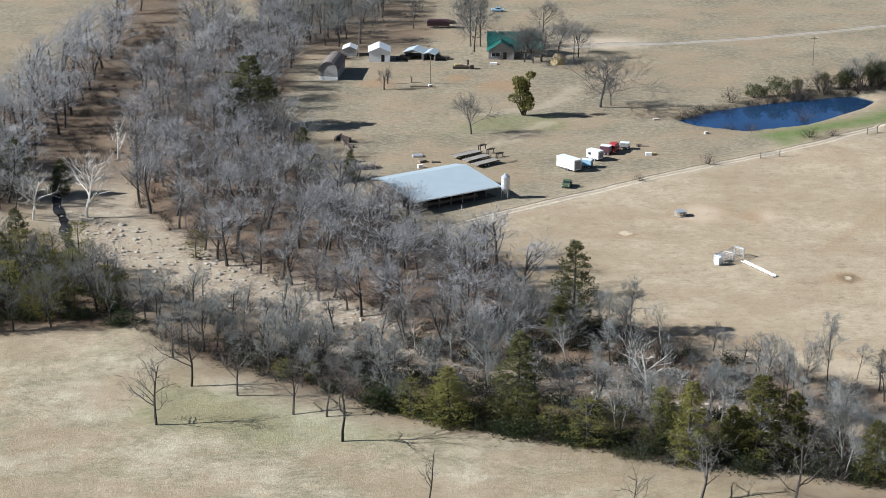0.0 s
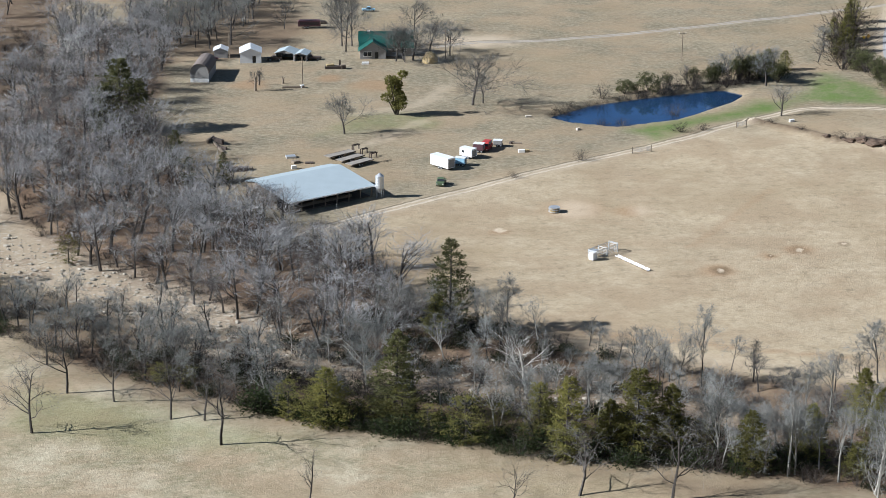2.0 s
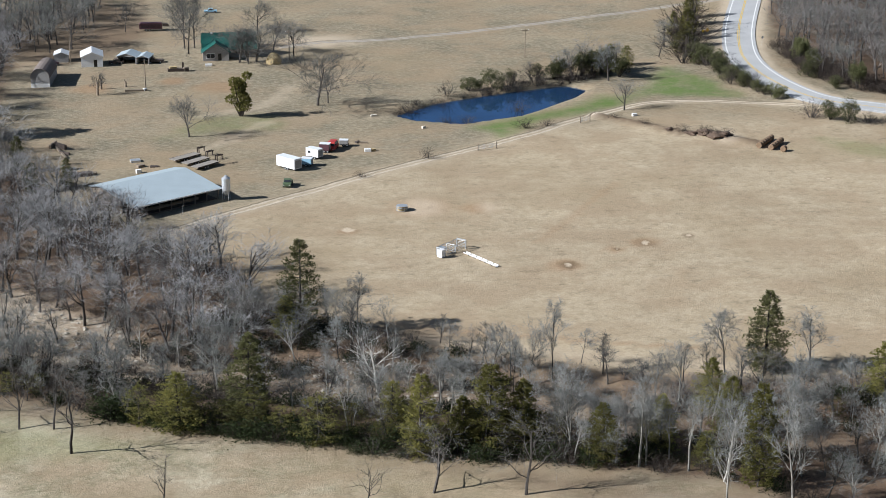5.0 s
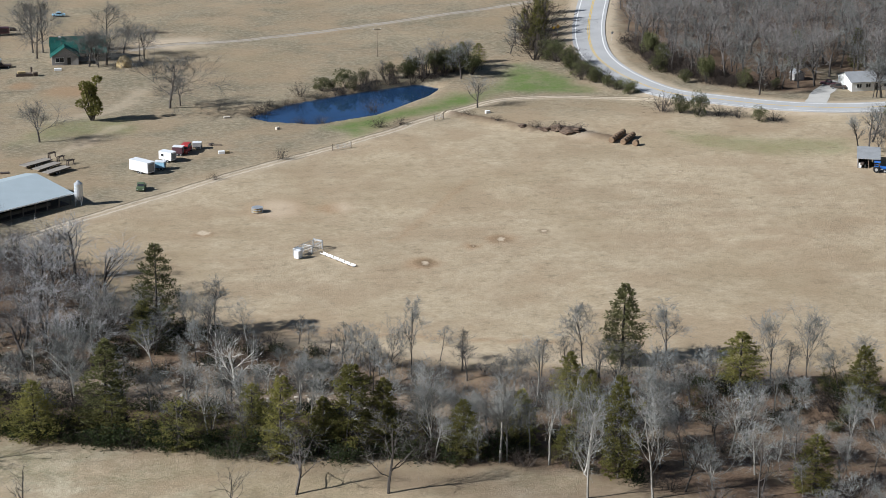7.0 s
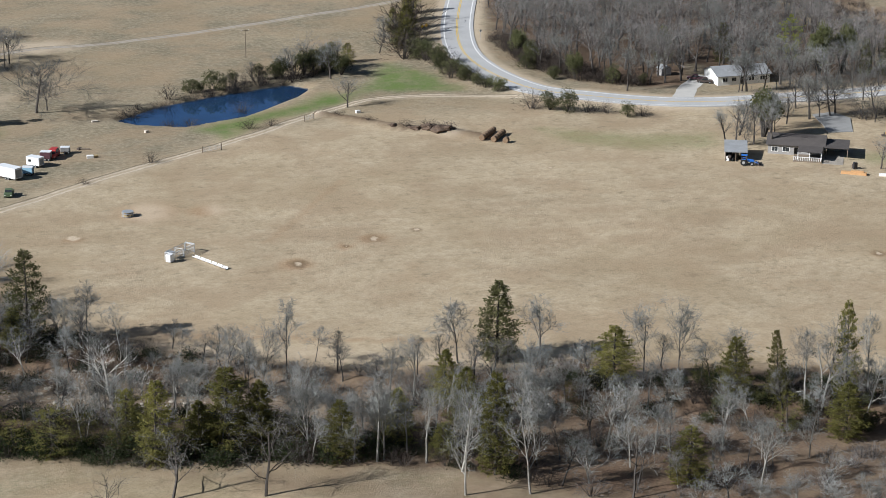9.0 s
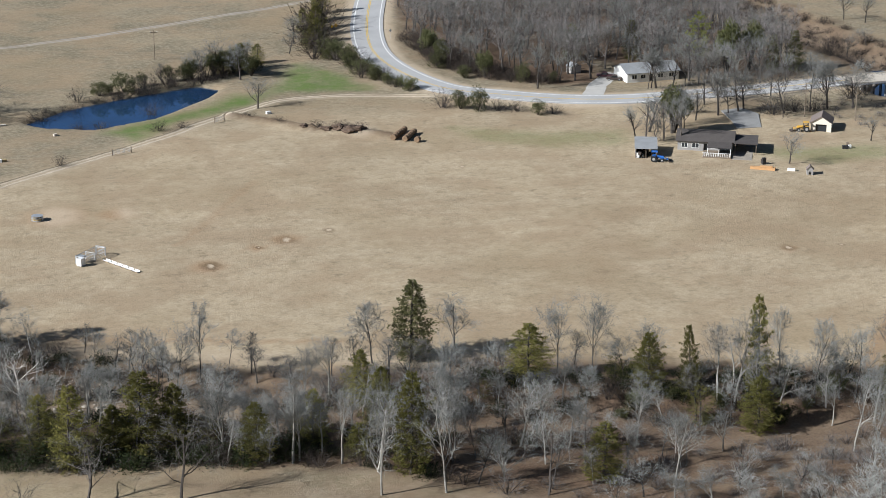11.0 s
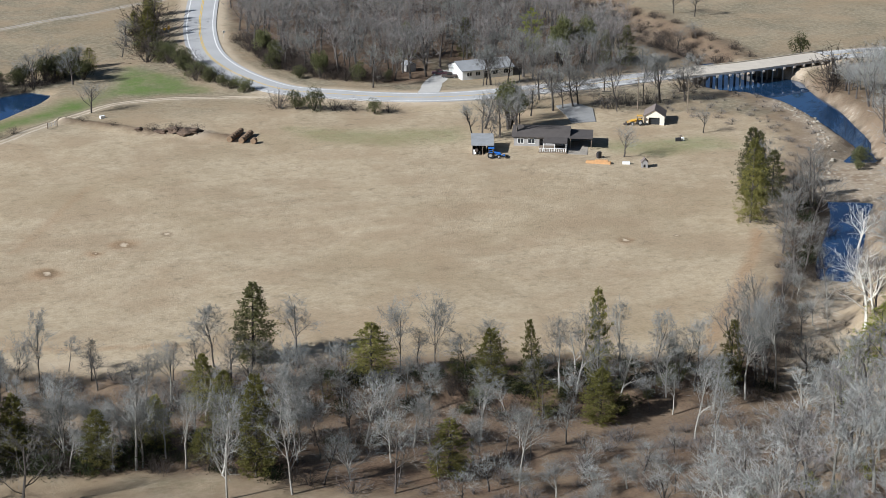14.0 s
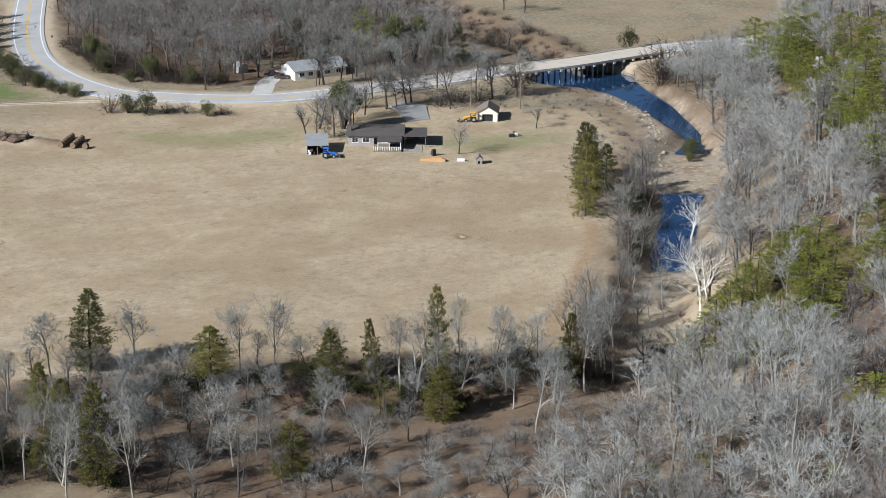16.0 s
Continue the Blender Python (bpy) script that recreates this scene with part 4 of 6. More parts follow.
# masses
wood_places = scatter(WOOD_A, 6.7, 8)
mass("winter_woods", LIGHT, wood_places[::3] + wood_places[1::3], 9, 15, BARK, TWIG_PALE, "dense leafless grey woods beside the pasture", "woods", 1, 1.45)
mass("winter_woods", LIGHT, wood_places[2::3], 8, 13, BARK, TWIG_BROWN, "dark leafless trees among the grey woods", "woods", 11, 1.45)
mass("winter_woods", LIGHT, scatter(WOOD_B, 6.8, 9), 10, 15, BARK, TWIG_PALE, "leafless woods along the old creek channel", "woods", 2, 1.5)
far_places = scatter(FAR_WOOD, 7.0, 10)
mass("winter_woods", FAR_LIGHT, far_places[::2], 11, 18, BARK, TWIG_BROWN, "brown leafless woods beyond the highway bend", "woods", 3, 1.35)
mass("winter_woods", FAR_LIGHT, far_places[1::2], 10, 16, BARK, TWIG, "grey leafless woods beyond the highway bend", "woods", 13, 1.35)
mass("winter_woods", LIGHT, scatter([(-52, 610), (-31, 603), (-21, 630), (-14, 700), (-60, 700)], 6.2, 21), 9, 14, BARK, TWIG, "leafless woods behind the farm sheds", "woods", 7, 1.3)
HILL = [(196, 272), (212, 294), (250, 338), (268, 360), (296, 395), (318, 425), (345, 455), (372, 475), (440, 470), (400, 440), (330, 360), (270, 290), (215, 220), (170, 165), (125, 170), (121, 218), (133, 222), (144, 226), (159, 236), (177, 250), (190, 262)]
RIDGE = ((231.8, 282.4, 8.5), (230, 285.9, 8), (225.3, 285.6, 9), (220.7, 285.1, 8), (216.4, 283.8, 8.5), (211.7, 281.3, 8), (207.1, 278.9, 8.5), (202.9, 276.5, 8), (198.6, 274.2, 7.5), (192.1, 268.7, 6.5), (216.4, 281.3, 7.5), (207.7, 276.1, 7.5), (223, 282, 8), (228, 283, 8.5))
SPUR = ((216.1, 264.8, 12), (212.2, 257.1, 11), (203.9, 260.5, 10), (198.6, 258.1, 9.5), (221.3, 254, 12), (179.5, 203.5, 10), (225.9, 269.6, 9), (226.3, 258, 10), (201, 255, 9), (208, 262, 9), (214, 261, 11), (218, 266, 9))
for x, y, h in ((167.3, 196.6, 5), (152.4, 219.3, 4), (153.1, 213.4, 4), (143.6, 220.4, 4), (160.5, 217.1, 4), (201.3, 265.4, 5), (197.5, 265, 5), (185.4, 257.8, 5)):
    plant(PINE_KIT, x, y, h, "small green pine on the lower hillside", 1.2, "hill saplings")
for x, y, h in RIDGE + SPUR:
    plant(PINE_KIT, x, y, h * 1.1, "yellow-green pine on the hillside spur", 1.3, "hill pines")
BLUFF = ((353.3, 464.3, 13), (349.7, 452.8, 14), (354.9, 452, 13), (326.1, 424.5, 13), (360.1, 449.9, 14), (334.7, 414.5, 13), (330.7, 413.9, 14), (316.2, 388.5, 13), (309.4, 384.1, 13), (311.9, 378.7, 14), (298.7, 365.2, 13), (328.6, 391.1, 15), (323.8, 381, 14), (316.6, 378.2, 13), (309.6, 363.6, 14),
         (319, 370.9, 14), (288.9, 336.8, 13), (294.4, 349.1, 14), (284.6, 340.9, 12), (273.7, 316.7, 13), (280, 327.9, 13), (330.8, 383.2, 14), (323.6, 412.9, 13), (315.8, 396.9, 13), (236.9, 271.8, 10), (262.6, 304.2, 12), (340, 430, 14), (345, 441, 13), (321, 402, 13))
for x, y, h in BLUFF:
    plant(PINE_KIT, x, y, h, "dark green pine along the bluff top", 1.3, "bluff pines")
CLEAR = [(x, y, 6.5) for x, y, _ in RIDGE] + [(x, y, 5.0) for x, y, _ in SPUR] + [(x, y, 7.0) for x, y, _ in BLUFF]
hill_places = scatter(HILL, 7.2, 11, lambda x, y: min(math.hypot(x - a, y - b) - r for a, b, r in CLEAR) > 0)
# brush added so that the gaps between the hill trees look shaded
mass("thicket", SHRUBS, scatter(HILL, 6.5, 195), 0.8, 2.4, BARK, BRAMBLE, "dark brush added for the shaded gaps between hillside trees", "brush", 196, 1.3)
mass("hillside_woods", UPRIGHT, hill_places[::3] + hill_places[1::3], 11, 17, PALE_GREY, TWIG, "pale leafless woods climbing the steep hillside", "woods", 4, 1.45)
mass("hillside_woods", UPRIGHT, hill_places[2::3], 10, 15, BARK, TWIG_BROWN, "brown leafless woods among the pale hillside trees", "woods", 14, 1.45)
CLEARING = [(96, 268), (108, 255), (124, 236), (146, 228), (172, 250), (190, 266), (176, 274), (140, 270), (118, 262)]
mass("thicket", SHRUBS, scatter(CLEARING, 4.6, 171), 1.0, 3.2, BARK, TWIG_BROWN, "thin brown brush on the stony clearing", "brush", 172, 1.2)
mass("winter_woods", LIGHT, scatter(CLEARING, 10.5, 173, lambda x, y: y < 262), 4, 8, BARK, TWIG, "low grey saplings on the stony clearing", "woods", 174, 1.3)
TERRACE = [(322, 463), (352, 472), (346, 442), (322, 414), (304, 392), (287, 370), (279, 374), (298, 404), (311, 428)]
mass("winter_woods", LIGHT, scatter(TERRACE, 5.6, 31), 9, 14, BARK, TWIG, "leafless grey trees crowding the creek terrace", "woods", 9, 1.4)
# underbrush
mass("thicket", LEAFY, scatter(BELT, 5.2, 61, lambda x, y: off_creek(x, y, 5) and (x < 92 or y > 285)), 1.0, 3.0, BARK, SHRUB_GREEN, "dark evergreen underbrush beneath the creek trees", "brush", 62, 1.3)
MARGIN = [(44, 350), (54, 340), (64, 331), (76, 326), (87, 322), (102, 319), (118, 319), (126, 309), (107, 310), (91, 311), (71, 314), (57, 330)]
mass("thicket", SHRUBS, scatter(MARGIN, 3.0, 191), 0.7, 2.2, BARK, TWIG_BROWN, "low brown brush between field and creek", "brush", 192, 1.3)
mass("winter_woods", UPRIGHT, scatter(MARGIN, 8.0, 193), 4.5, 9, BARK, TWIG_DARK, "thin dark saplings between field and creek", "woods", 194, 1.3)
HEDGE = [(-14, 316), (0, 309.5), (14, 303.5), (23, 299), (40, 291.5), (57, 290), (67, 285.5), (76, 286.5), (78, 291), (67, 291), (57, 295), (41, 297), (24, 304.5), (14, 309), (0, 315), (-12, 321)]
mass("thicket", LEAFY, scatter(HEDGE, 2.6, 161), 1.6, 4.2, BARK, SHRUB_GREEN, "dark evergreen hedge along the meadow edge", "brush", 162, 1.2)
mass("thicket", SHRUBS, scatter(HEDGE, 3.4, 163), 1.6, 4.4, BARK, BRAMBLE, "bare brown brush in the meadow hedge", "brush", 164, 1.1)
mass("thicket", LEAFY, scatter([(99, 316), (110, 313), (122, 312), (128, 308), (146, 303), (166, 297), (180, 294), (178, 290), (160, 293), (140, 299), (124, 305), (108, 310)], 3.0, 165), 0.8, 2.4, BARK, SHRUB_GREEN, "low dark brush at the field edge", "brush", 166, 1.3)
mass("thicket", LEAFY, scatter(BANK_WOOD, 6.0, 63, lambda x, y: off_creek(x, y, 6)), 1.2, 3.2, BARK, SHRUB_GREEN, "dark evergreen underbrush on the creek bank", "brush", 64, 1.3)
mass("thicket", SHRUBS, scatter(BANK_WOOD, 3.6, 65, lambda x, y: off_creek(x, y, 3)), 0.8, 2.6, BARK, BRAMBLE, "bare brown brush on the creek bank", "brush", 66, 1.3)
BEND = [(180, 268), (196, 270), (214, 292), (232, 318), (226, 330), (208, 312), (194, 296), (182, 286)]
mass("thicket", SHRUBS, scatter(BEND, 4.5, 67), 0.5, 1.8, BARK, BRAMBLE, "bare brown brush on the stony creek bend", "brush", 68, 1.3)
for x, y in scatter(BEND, 9.0, 69):
    plant(plant_rng.choice((BARE_KIT, ASH_KIT)), x, y, plant_rng.uniform(6, 12), "slim leafless tree on the stony creek bend", 1.0, "creek trees")
mass("thicket", SHRUBS, scatter(BELT, 3.9, 13, lambda x, y: off_creek(x, y, 2.0) and (x < 96 or y > 280)), 1.0, 3.2, BARK, BRAMBLE, "tangled bare underbrush along the creek", "brush", 5, 1.2)
mass("thicket", SHRUBS, scatter(WOOD_A, 10.0, 14), 1.2, 2.6, BARK, BRAMBLE, "brown underbrush on the woodland floor", "brush", 6, 1.2)
mass("thicket", SHRUBS, scatter([(270, 480), (296, 470), (298, 445), (288, 420), (276, 398), (262, 384), (258, 400), (272, 430), (262, 465)], 5.0, 15), 0.4, 1.5, BARK, TWIG_BROWN, "dry brown brush on the creek terrace", "brush", 8, 1.3)
for x, y, h, w in ((160, 590, 8, 1.4), (162, 600, 10, 1.2), (165, 610, 9, 1.4), (169, 622, 10, 1.2), (173, 634, 10, 1.2), (156, 582, 7, 1.5), (160, 606, 8, 1.5), (129, 561, 8, 1.6), (123, 558, 7, 1.6), (136, 568, 6, 1.5)):
    plant(CEDAR_KIT, x, y, h, "dark evergreen tree beside the highway bend", w * 0.9, "roadside evergreens")
for k in range(34):
    u = k / 33
    x, y = 63 + 58 * u + plant_rng.gauss(0, 0.8), 521.5 + 30 * u + plant_rng.gauss(0, 0.8) + 4.5 * math.sin(math.pi * u) - 1
    plant(SHRUB_KIT, x, y, plant_rng.uniform(1.2, 3.6) * (0.6 + 0.7 * u), "brown leafless brush on the pond bank", plant_rng.uniform(0.9, 1.4), "pond brush")
mass("thicket", SHRUBS, scatter([(184, 585), (184, 548), (192, 527), (206, 516), (214, 517), (204, 530), (196, 548), (194, 590)], 2.6, 71), 1.6, 4.2, BARK, BRAMBLE, "brown thicket at the edge of the far woods", "brush", 72, 1.1)
for x, y, h, w in ((187, 552, 7, 0.8), (193, 530, 8, 0.7), (201, 521, 6, 0.8), (188, 566, 8, 0.7), (209, 518, 4, 0.9), (262, 515, 15, 0.5), (270, 517, 14, 0.55)):
    plant(BROADLEAF_KIT if h > 6 else LEAFY_KIT, x, y, h, "dull green evergreen at the edge of the far woods", w, "wood edge evergreens")
for x, y in scatter([(136, 300), (178, 292), (184, 284), (150, 276), (128, 290)], 6.5, 101, lambda x, y: off_creek(x, y, 4)):
    plant(LEAFY_KIT, x, y, plant_rng.uniform(2, 4.5), "dark evergreen bush under the creek trees", 1.2, "creek bushes")
for x, y, h, w in ((233, 504, 12, 0.9), (243, 503, 10, 1.1), (250, 504, 12, 1.0), (222, 464, 12, 1.1), (229, 467, 11, 1.2), (240, 470, 11, 1.1), (212, 450, 12, 1.1), (208, 446, 9, 1.1), (252, 462, 9, 1.1), (226, 474, 10, 1.2)):
    plant(plant_rng.choice((BROWN_KIT, RICH_KIT)), x, y, h, "bare brown tree by the houses", w, "house trees")
for x, y, h, w in ((231.5, 503, 13, 1.2), (238.3, 481, 15, 1.1), (243.5, 471, 16, 1.1), (254.4, 466, 16.5, 1.1), (262, 466, 15, 1.15), (268, 467, 15, 1.15), (219, 453.4, 13.5, 1.2), (277, 470, 13, 1.2)):
    plant(RICH_KIT if w < 1.12 else HAZY_KIT, x, y, h, "tall bare shade tree around the ranch house", w, "house trees")
for x, y, h, w in ((217.5, 456, 12, 0.75),):
    plant(BROADLEAF_KIT, x, y, h, "broad dull green tree beside the ranch house", w, "house evergreens")
for k in range(30):
    u = k / 29
    x, y = 157.5 + 9 * u ** 2 + plant_rng.gauss(0, 1.0), 592 - 72 * u + plant_rng.gauss(0, 1)
    plant(SHRUB_KIT if k % 3 == 0 else LEAFY_KIT, x, y, plant_rng.uniform(3.5, 6) * (1.2 - 0.35 * u), "bare brown bush in the roadside hedge" if k % 3 == 0 else "dense dull green bush in the roadside hedge", plant_rng.uniform(0.9, 1.25), "roadside hedge")
for x, y, h, w in ((98, 549, 4, 1.2), (106, 552, 5, 1.1), (113, 553, 6, 1.0), (120, 555, 7, 1.0), (126, 557, 7, 1.0), (130, 552, 6, 1.1), (88, 543, 3.5, 1.2)):
    plant(BROADLEAF_KIT if h > 5 else LEAFY_KIT, x, y, h, "dark evergreen bush on the far pond bank", w, "pond evergreens")
for x, y, h in ((286, 400, 4), (289, 403, 5), (284, 397, 3), (292, 408, 3.5)):
    plant(LEAFY_KIT, x, y, h, "dark bush at the end of the creek pool", 1.1, "creek bushes")
mass("thicket", SHRUBS, rim(scatter(WOOD_A, 4.4, 81, lambda x, y: y < 520), WOOD_A, 9), 1.0, 3.0, BARK, BRAMBLE, "brown brush skirting the winter woods", "brush", 82, 1.2)
UPSTREAM = [(300, 506), (322, 506), (326, 560), (324, 640), (304, 640), (302, 560)]
mass("thicket", SHRUBS, scatter(UPSTREAM, 4.4, 181), 1.0, 3.4, BARK, BRAMBLE, "brown brush along the creek beyond the bridge", "brush", 182, 1.2)
CHANNEL = [(-101, 640), (-80, 640), (-84, 547), (-79, 478), (-95, 470), (-99, 503)]
mass("thicket", SHRUBS, scatter(CHANNEL, 5.0, 83), 0.6, 2.2, BARK, BRAMBLE, "brown brush in the old creek channel", "brush", 84, 1.2)


def stones(places, seed):
    """Loose pale stones of the creek bed."""
    rng = random.Random(seed)
    bm = bmesh.new()
    bmesh.ops.create_icosphere(bm, subdivisions=1, radius=1)
    base = np.array([tuple(v.co) for v in bm.verts])
    tris = np.array([[v.index for v in f.verts] for f in bm.faces])
    bm.free()
    Z = height(np.array(places)) + bumps(places)
    V, T = [], []
    for k, ((x, y), z) in enumerate(zip(places, Z)):
        r = 0.16 + 0.5 * rng.random() ** 3
        V.append(base * np.array([rng.uniform(0.7, 1.5), rng.uniform(0.7, 1.3), rng.uniform(0.4, 0.8)]) * r * np.array([[rng.uniform(0.8, 1.2)] for _ in base]) + (x, y, z + 0.1 * r))
        T.append(tris + k * len(base))
    me = tri_mesh("creek_stones", np.concatenate(V), np.concatenate(T))
    me.materials.append(STONE)
    tagged(new("creek_stones", me), "loose pale stones scattered over the dry creek bed", "stones", kind="stuff")


STONE = mat("pale_creek_stone", (0.34, 0.305, 0.25), 0.9, 0, 0.4, 0.8, 5, 0.3)
stone_beds = scatter([(-86, 440), (-70, 428), (-40, 398), (-5, 360), (15, 348), (50, 332), (60, 316), (30, 318), (0, 332), (-30, 362), (-60, 388), (-84, 412)], 1.7, 91) + scatter([(262, 376), (282, 402), (300, 440), (298, 460), (292, 440), (276, 408), (262, 388)], 1.5, 92)
near_creek = line_dist(np.array(stone_beds), CREEK)[0] < 12
stones([p for p, ok in zip(stone_beds, near_creek) if ok], 93)
# roadside and pond bushes
ROADSIDE = ((153, 568, 6, 1.2, 0), (157, 578, 7, 1.2, 0), (159, 590, 8, 1.1, 0), (163, 604, 9, 1.1, 0), (169, 618, 9, 1.1, 0))
FIELDSIDE = ((170, 500, 4.5, 1.2, 0), (174, 497, 5, 1.2, 1), (178, 494, 5.5, 1.1, 1), (183, 492.5, 3, 1.4, 0), (188, 490.5, 3, 1.3, 0), (192, 486, 3.4, 1.4, 1), (196, 485, 2.6, 1.4, 0), (184, 546, 4.5, 1.2, 1), (187, 531, 3.5, 1.2, 1))
PONDSIDE = ((79, 506, 2, 1.7, 0), (74, 509, 2, 1.7, 0), (93, 498, 2.2, 1.6, 0), (95, 519, 4, 1.0, 0), (66, 521, 3.5, 1.2, 0), (85, 541, 4, 1.3, 1), (92, 544, 5, 1.4, 1), (98, 546, 4, 1.3, 0), (78, 536, 3.5, 1.1, 0), (105, 549, 4.5, 1.2, 0), (111, 552, 5, 1.2, 1), (117, 553, 5, 1.3, 0), (128, 562, 7, 1.4, 1), (123, 556, 6, 1.3, 1))
MEADOW = ((64, 472, 2.5, 1, 0), (46, 457, 1.3, 1.6, 0), (132, 487, 1.6, 2.2, 0), (137, 485, 1.6, 2.2, 0), (141, 482, 1.8, 2.2, 0), (124, 497, 0.9, 3, 0), (118, 505, 0.8, 3, 0), (99, 500, 1.6, 1.6, 0))
BRIDGESIDE = ((251, 466, 4, 1.2, 0), (258, 467, 4, 1.2, 0), (264, 467, 4, 1.2, 0), (280, 476, 4, 1.3, 0), (286, 478, 3, 1.3, 0), (323, 466, 8, 1.0, 0), (326, 470, 9, 0.9, 0), (320, 463, 4, 1.4, 0), (336, 503, 6, 1, 1), (344, 482, 6, 1.2, 0), (350, 478, 7, 1.2, 0))
for row in (ROADSIDE, FIELDSIDE, PONDSIDE, MEADOW, BRIDGESIDE):
    for x, y, h, w, k in row:
        plant(LEAFY_KIT if k else SHRUB_KIT, x, y, h * 1.2, "evergreen bush with dull green leaves" if k else "brown leafless bush in dry grass", w, "bushes")


def outcrop(x, y, size, seed):
    rng = random.Random(seed)
    bm = bmesh.new()
    bmesh.ops.create_icosphere(bm, subdivisions=2, radius=1)
    for v in bm.verts:
        v.co *= 0.8 + 0.5 * noise.noise(v.co * 1.3 + Vector((seed, 0, 0)))
        v.co = Vector((v.co.x * size * 0.7, v.co.y * size * 0.5, v.co.z * size))
    me = bpy.data.meshes.new("rock_outcrop")
    bm.to_mesh(me)
    bm.free()
    me.materials.append(ROCK)
    ob = tagged(new("rock_outcrop", me), "pale grey limestone outcrop on the bluff", "rock", "bluff rocks")
    ob.matrix_world = pose(x, y, zat(x, y) + size * 0.2, 0, 0, rng.uniform(0, 360))


ROCK = mat("pale_limestone", (0.28, 0.275, 0.26), 0.9, 0, 0.3, 0.4, 4, 0.4)
for k, (x, y, size) in enumerate(((310, 373, 4.5), (304, 369, 3.5), (332, 408, 3.0), (255, 294, 3.0), (263, 312, 2.5), (307, 377, 3.0), (258, 300, 2.4))):
    outcrop(x, y, size, k)


# ---- the highway ----
ASPHALT = mat("worn_grey_asphalt", (0.40, 0.40, 0.40), 0.85, 0, 0.14, 0.12, 4, 0.1)
WHITE_LINE = mat("white_road_paint", (0.72, 0.72, 0.70), 0.7, 0, 0.15, 1, 8)
YELLOW_LINE = mat("yellow_road_paint", (0.62, 0.43, 0.10), 0.7, 0, 0.2, 1, 8)
CONCRETE = mat("pale_concrete", (0.50, 0.45, 0.38), 0.85, 0, 0.15, 0.4, 6, 0.1)
CONCRETE_DARK = mat("weathered_concrete", (0.30, 0.27, 0.23), 0.9, 0, 0.25, 0.5, 5, 0.1)


def strip(line, off0, off1, z, thick=0.0):
    """A band along a line, from one offset to the other (right is plus)."""
    pts = []
    for k, p in enumerate(line):
        d = line[min(k + 1, len(line) - 1)][:2] - line[max(k - 1, 0)][:2]
        d = d / np.hypot(*d)
        r = np.array([d[1], -d[0]])
        pts.append((p[:2] + r * off0, p[:2] + r * off1))
    g = Geo()
    zs = [z + float(road_height(p[0])) for p in line]
    for (a, b), (c, d), z0, z1 in zip(pts[:-1], pts[1:], zs[:-1], zs[1:]):
        g.quad((*a, z0), (*b, z0), (*d, z1), (*c, z1))
        if thick:
            g.quad((*a, z0), (*c, z1), (*c, z1 - thick), (*a, z0 - thick)).quad((*b, z0), (*d, z1), (*d, z1 - thick), (*b, z0 - thick))
    return g


road = tagged(part("road", strip(ROAD, -5.2, 5.2, 0, 0.4), ASPHALT), "two-lane grey asphalt highway with a long bend", "road", kind="structure")
for o in (-4.1, 4.1):
    part("edge_line", strip(ROAD, o - 0.18, o + 0.18, 0.006), WHITE_LINE, road, "white edge line")
for o in (-0.22, 0.22):
    part("centre_line", strip(ROAD, o - 0.12, o + 0.12, 0.006), YELLOW_LINE, road, "yellow centre line")


def rut(name, line, off, width, material, parent=None, label="", seed=0, ragged=0.15):
    """A worn wheel track that lies on the ground along a line."""
    rng, g, last, ends = random.Random(seed), Geo(), None, []
    fine = spline([tuple(p[:2]) for p in line], 3)
    for k, p in enumerate(fine):
        d = fine[min(k + 1, len(fine) - 1)] - fine[max(k - 1, 0)]
        n = np.array([d[1], -d[0]]) / np.hypot(*d)
        h = width * rng.uniform(0.5 - ragged, 0.5 + ragged)
        o = off + rng.gauss(0, 0.08)
        ends.append((p + n * (o - h), p + n * (o + h)))
    flat = np.array(ends).reshape(-1, 2)
    tops = (height(flat) + bumps(flat) + 0.05).reshape(-1, 2)
    for (p, q), (u, v) in zip(ends, tops):
        row = (*p, u), (*q, v)
        if last:
            g.quad(last[0], last[1], row[1], row[0])
        last = row
    return part(name, g, material, parent, label)


RUT = mat("pale_dirt_rut", (0.52, 0.44, 0.335), 0.95, 0, 0.22, 0.5, 3, 0.2)
RUT_GREY = mat("grey_gravel_rut", (0.36, 0.32, 0.27), 0.95, 0, 0.22, 0.5, 3, 0.2)
BANK_DARK = mat("dark_track_verge", (0.2, 0.16, 0.105), 0.95, 0, 0.3, 0.4, 2, 0.2)
for line, material, label, w in ((TRACK, RUT, "rutted pale dirt farm track across the pasture", 0.75), (DRIVE, RUT_GREY, "long gravel farm drive across the far pasture", 1.1)):
    track = tagged(rut("road", line, -0.85, w, material, None, "", 1), label, "track", kind="structure")
    rut("wheel_rut", line, 0.85, w, material, track, "", 2)
    rut("verge", line, -1.75, 0.5, BANK_DARK, track, "dark grassy verge", 3)


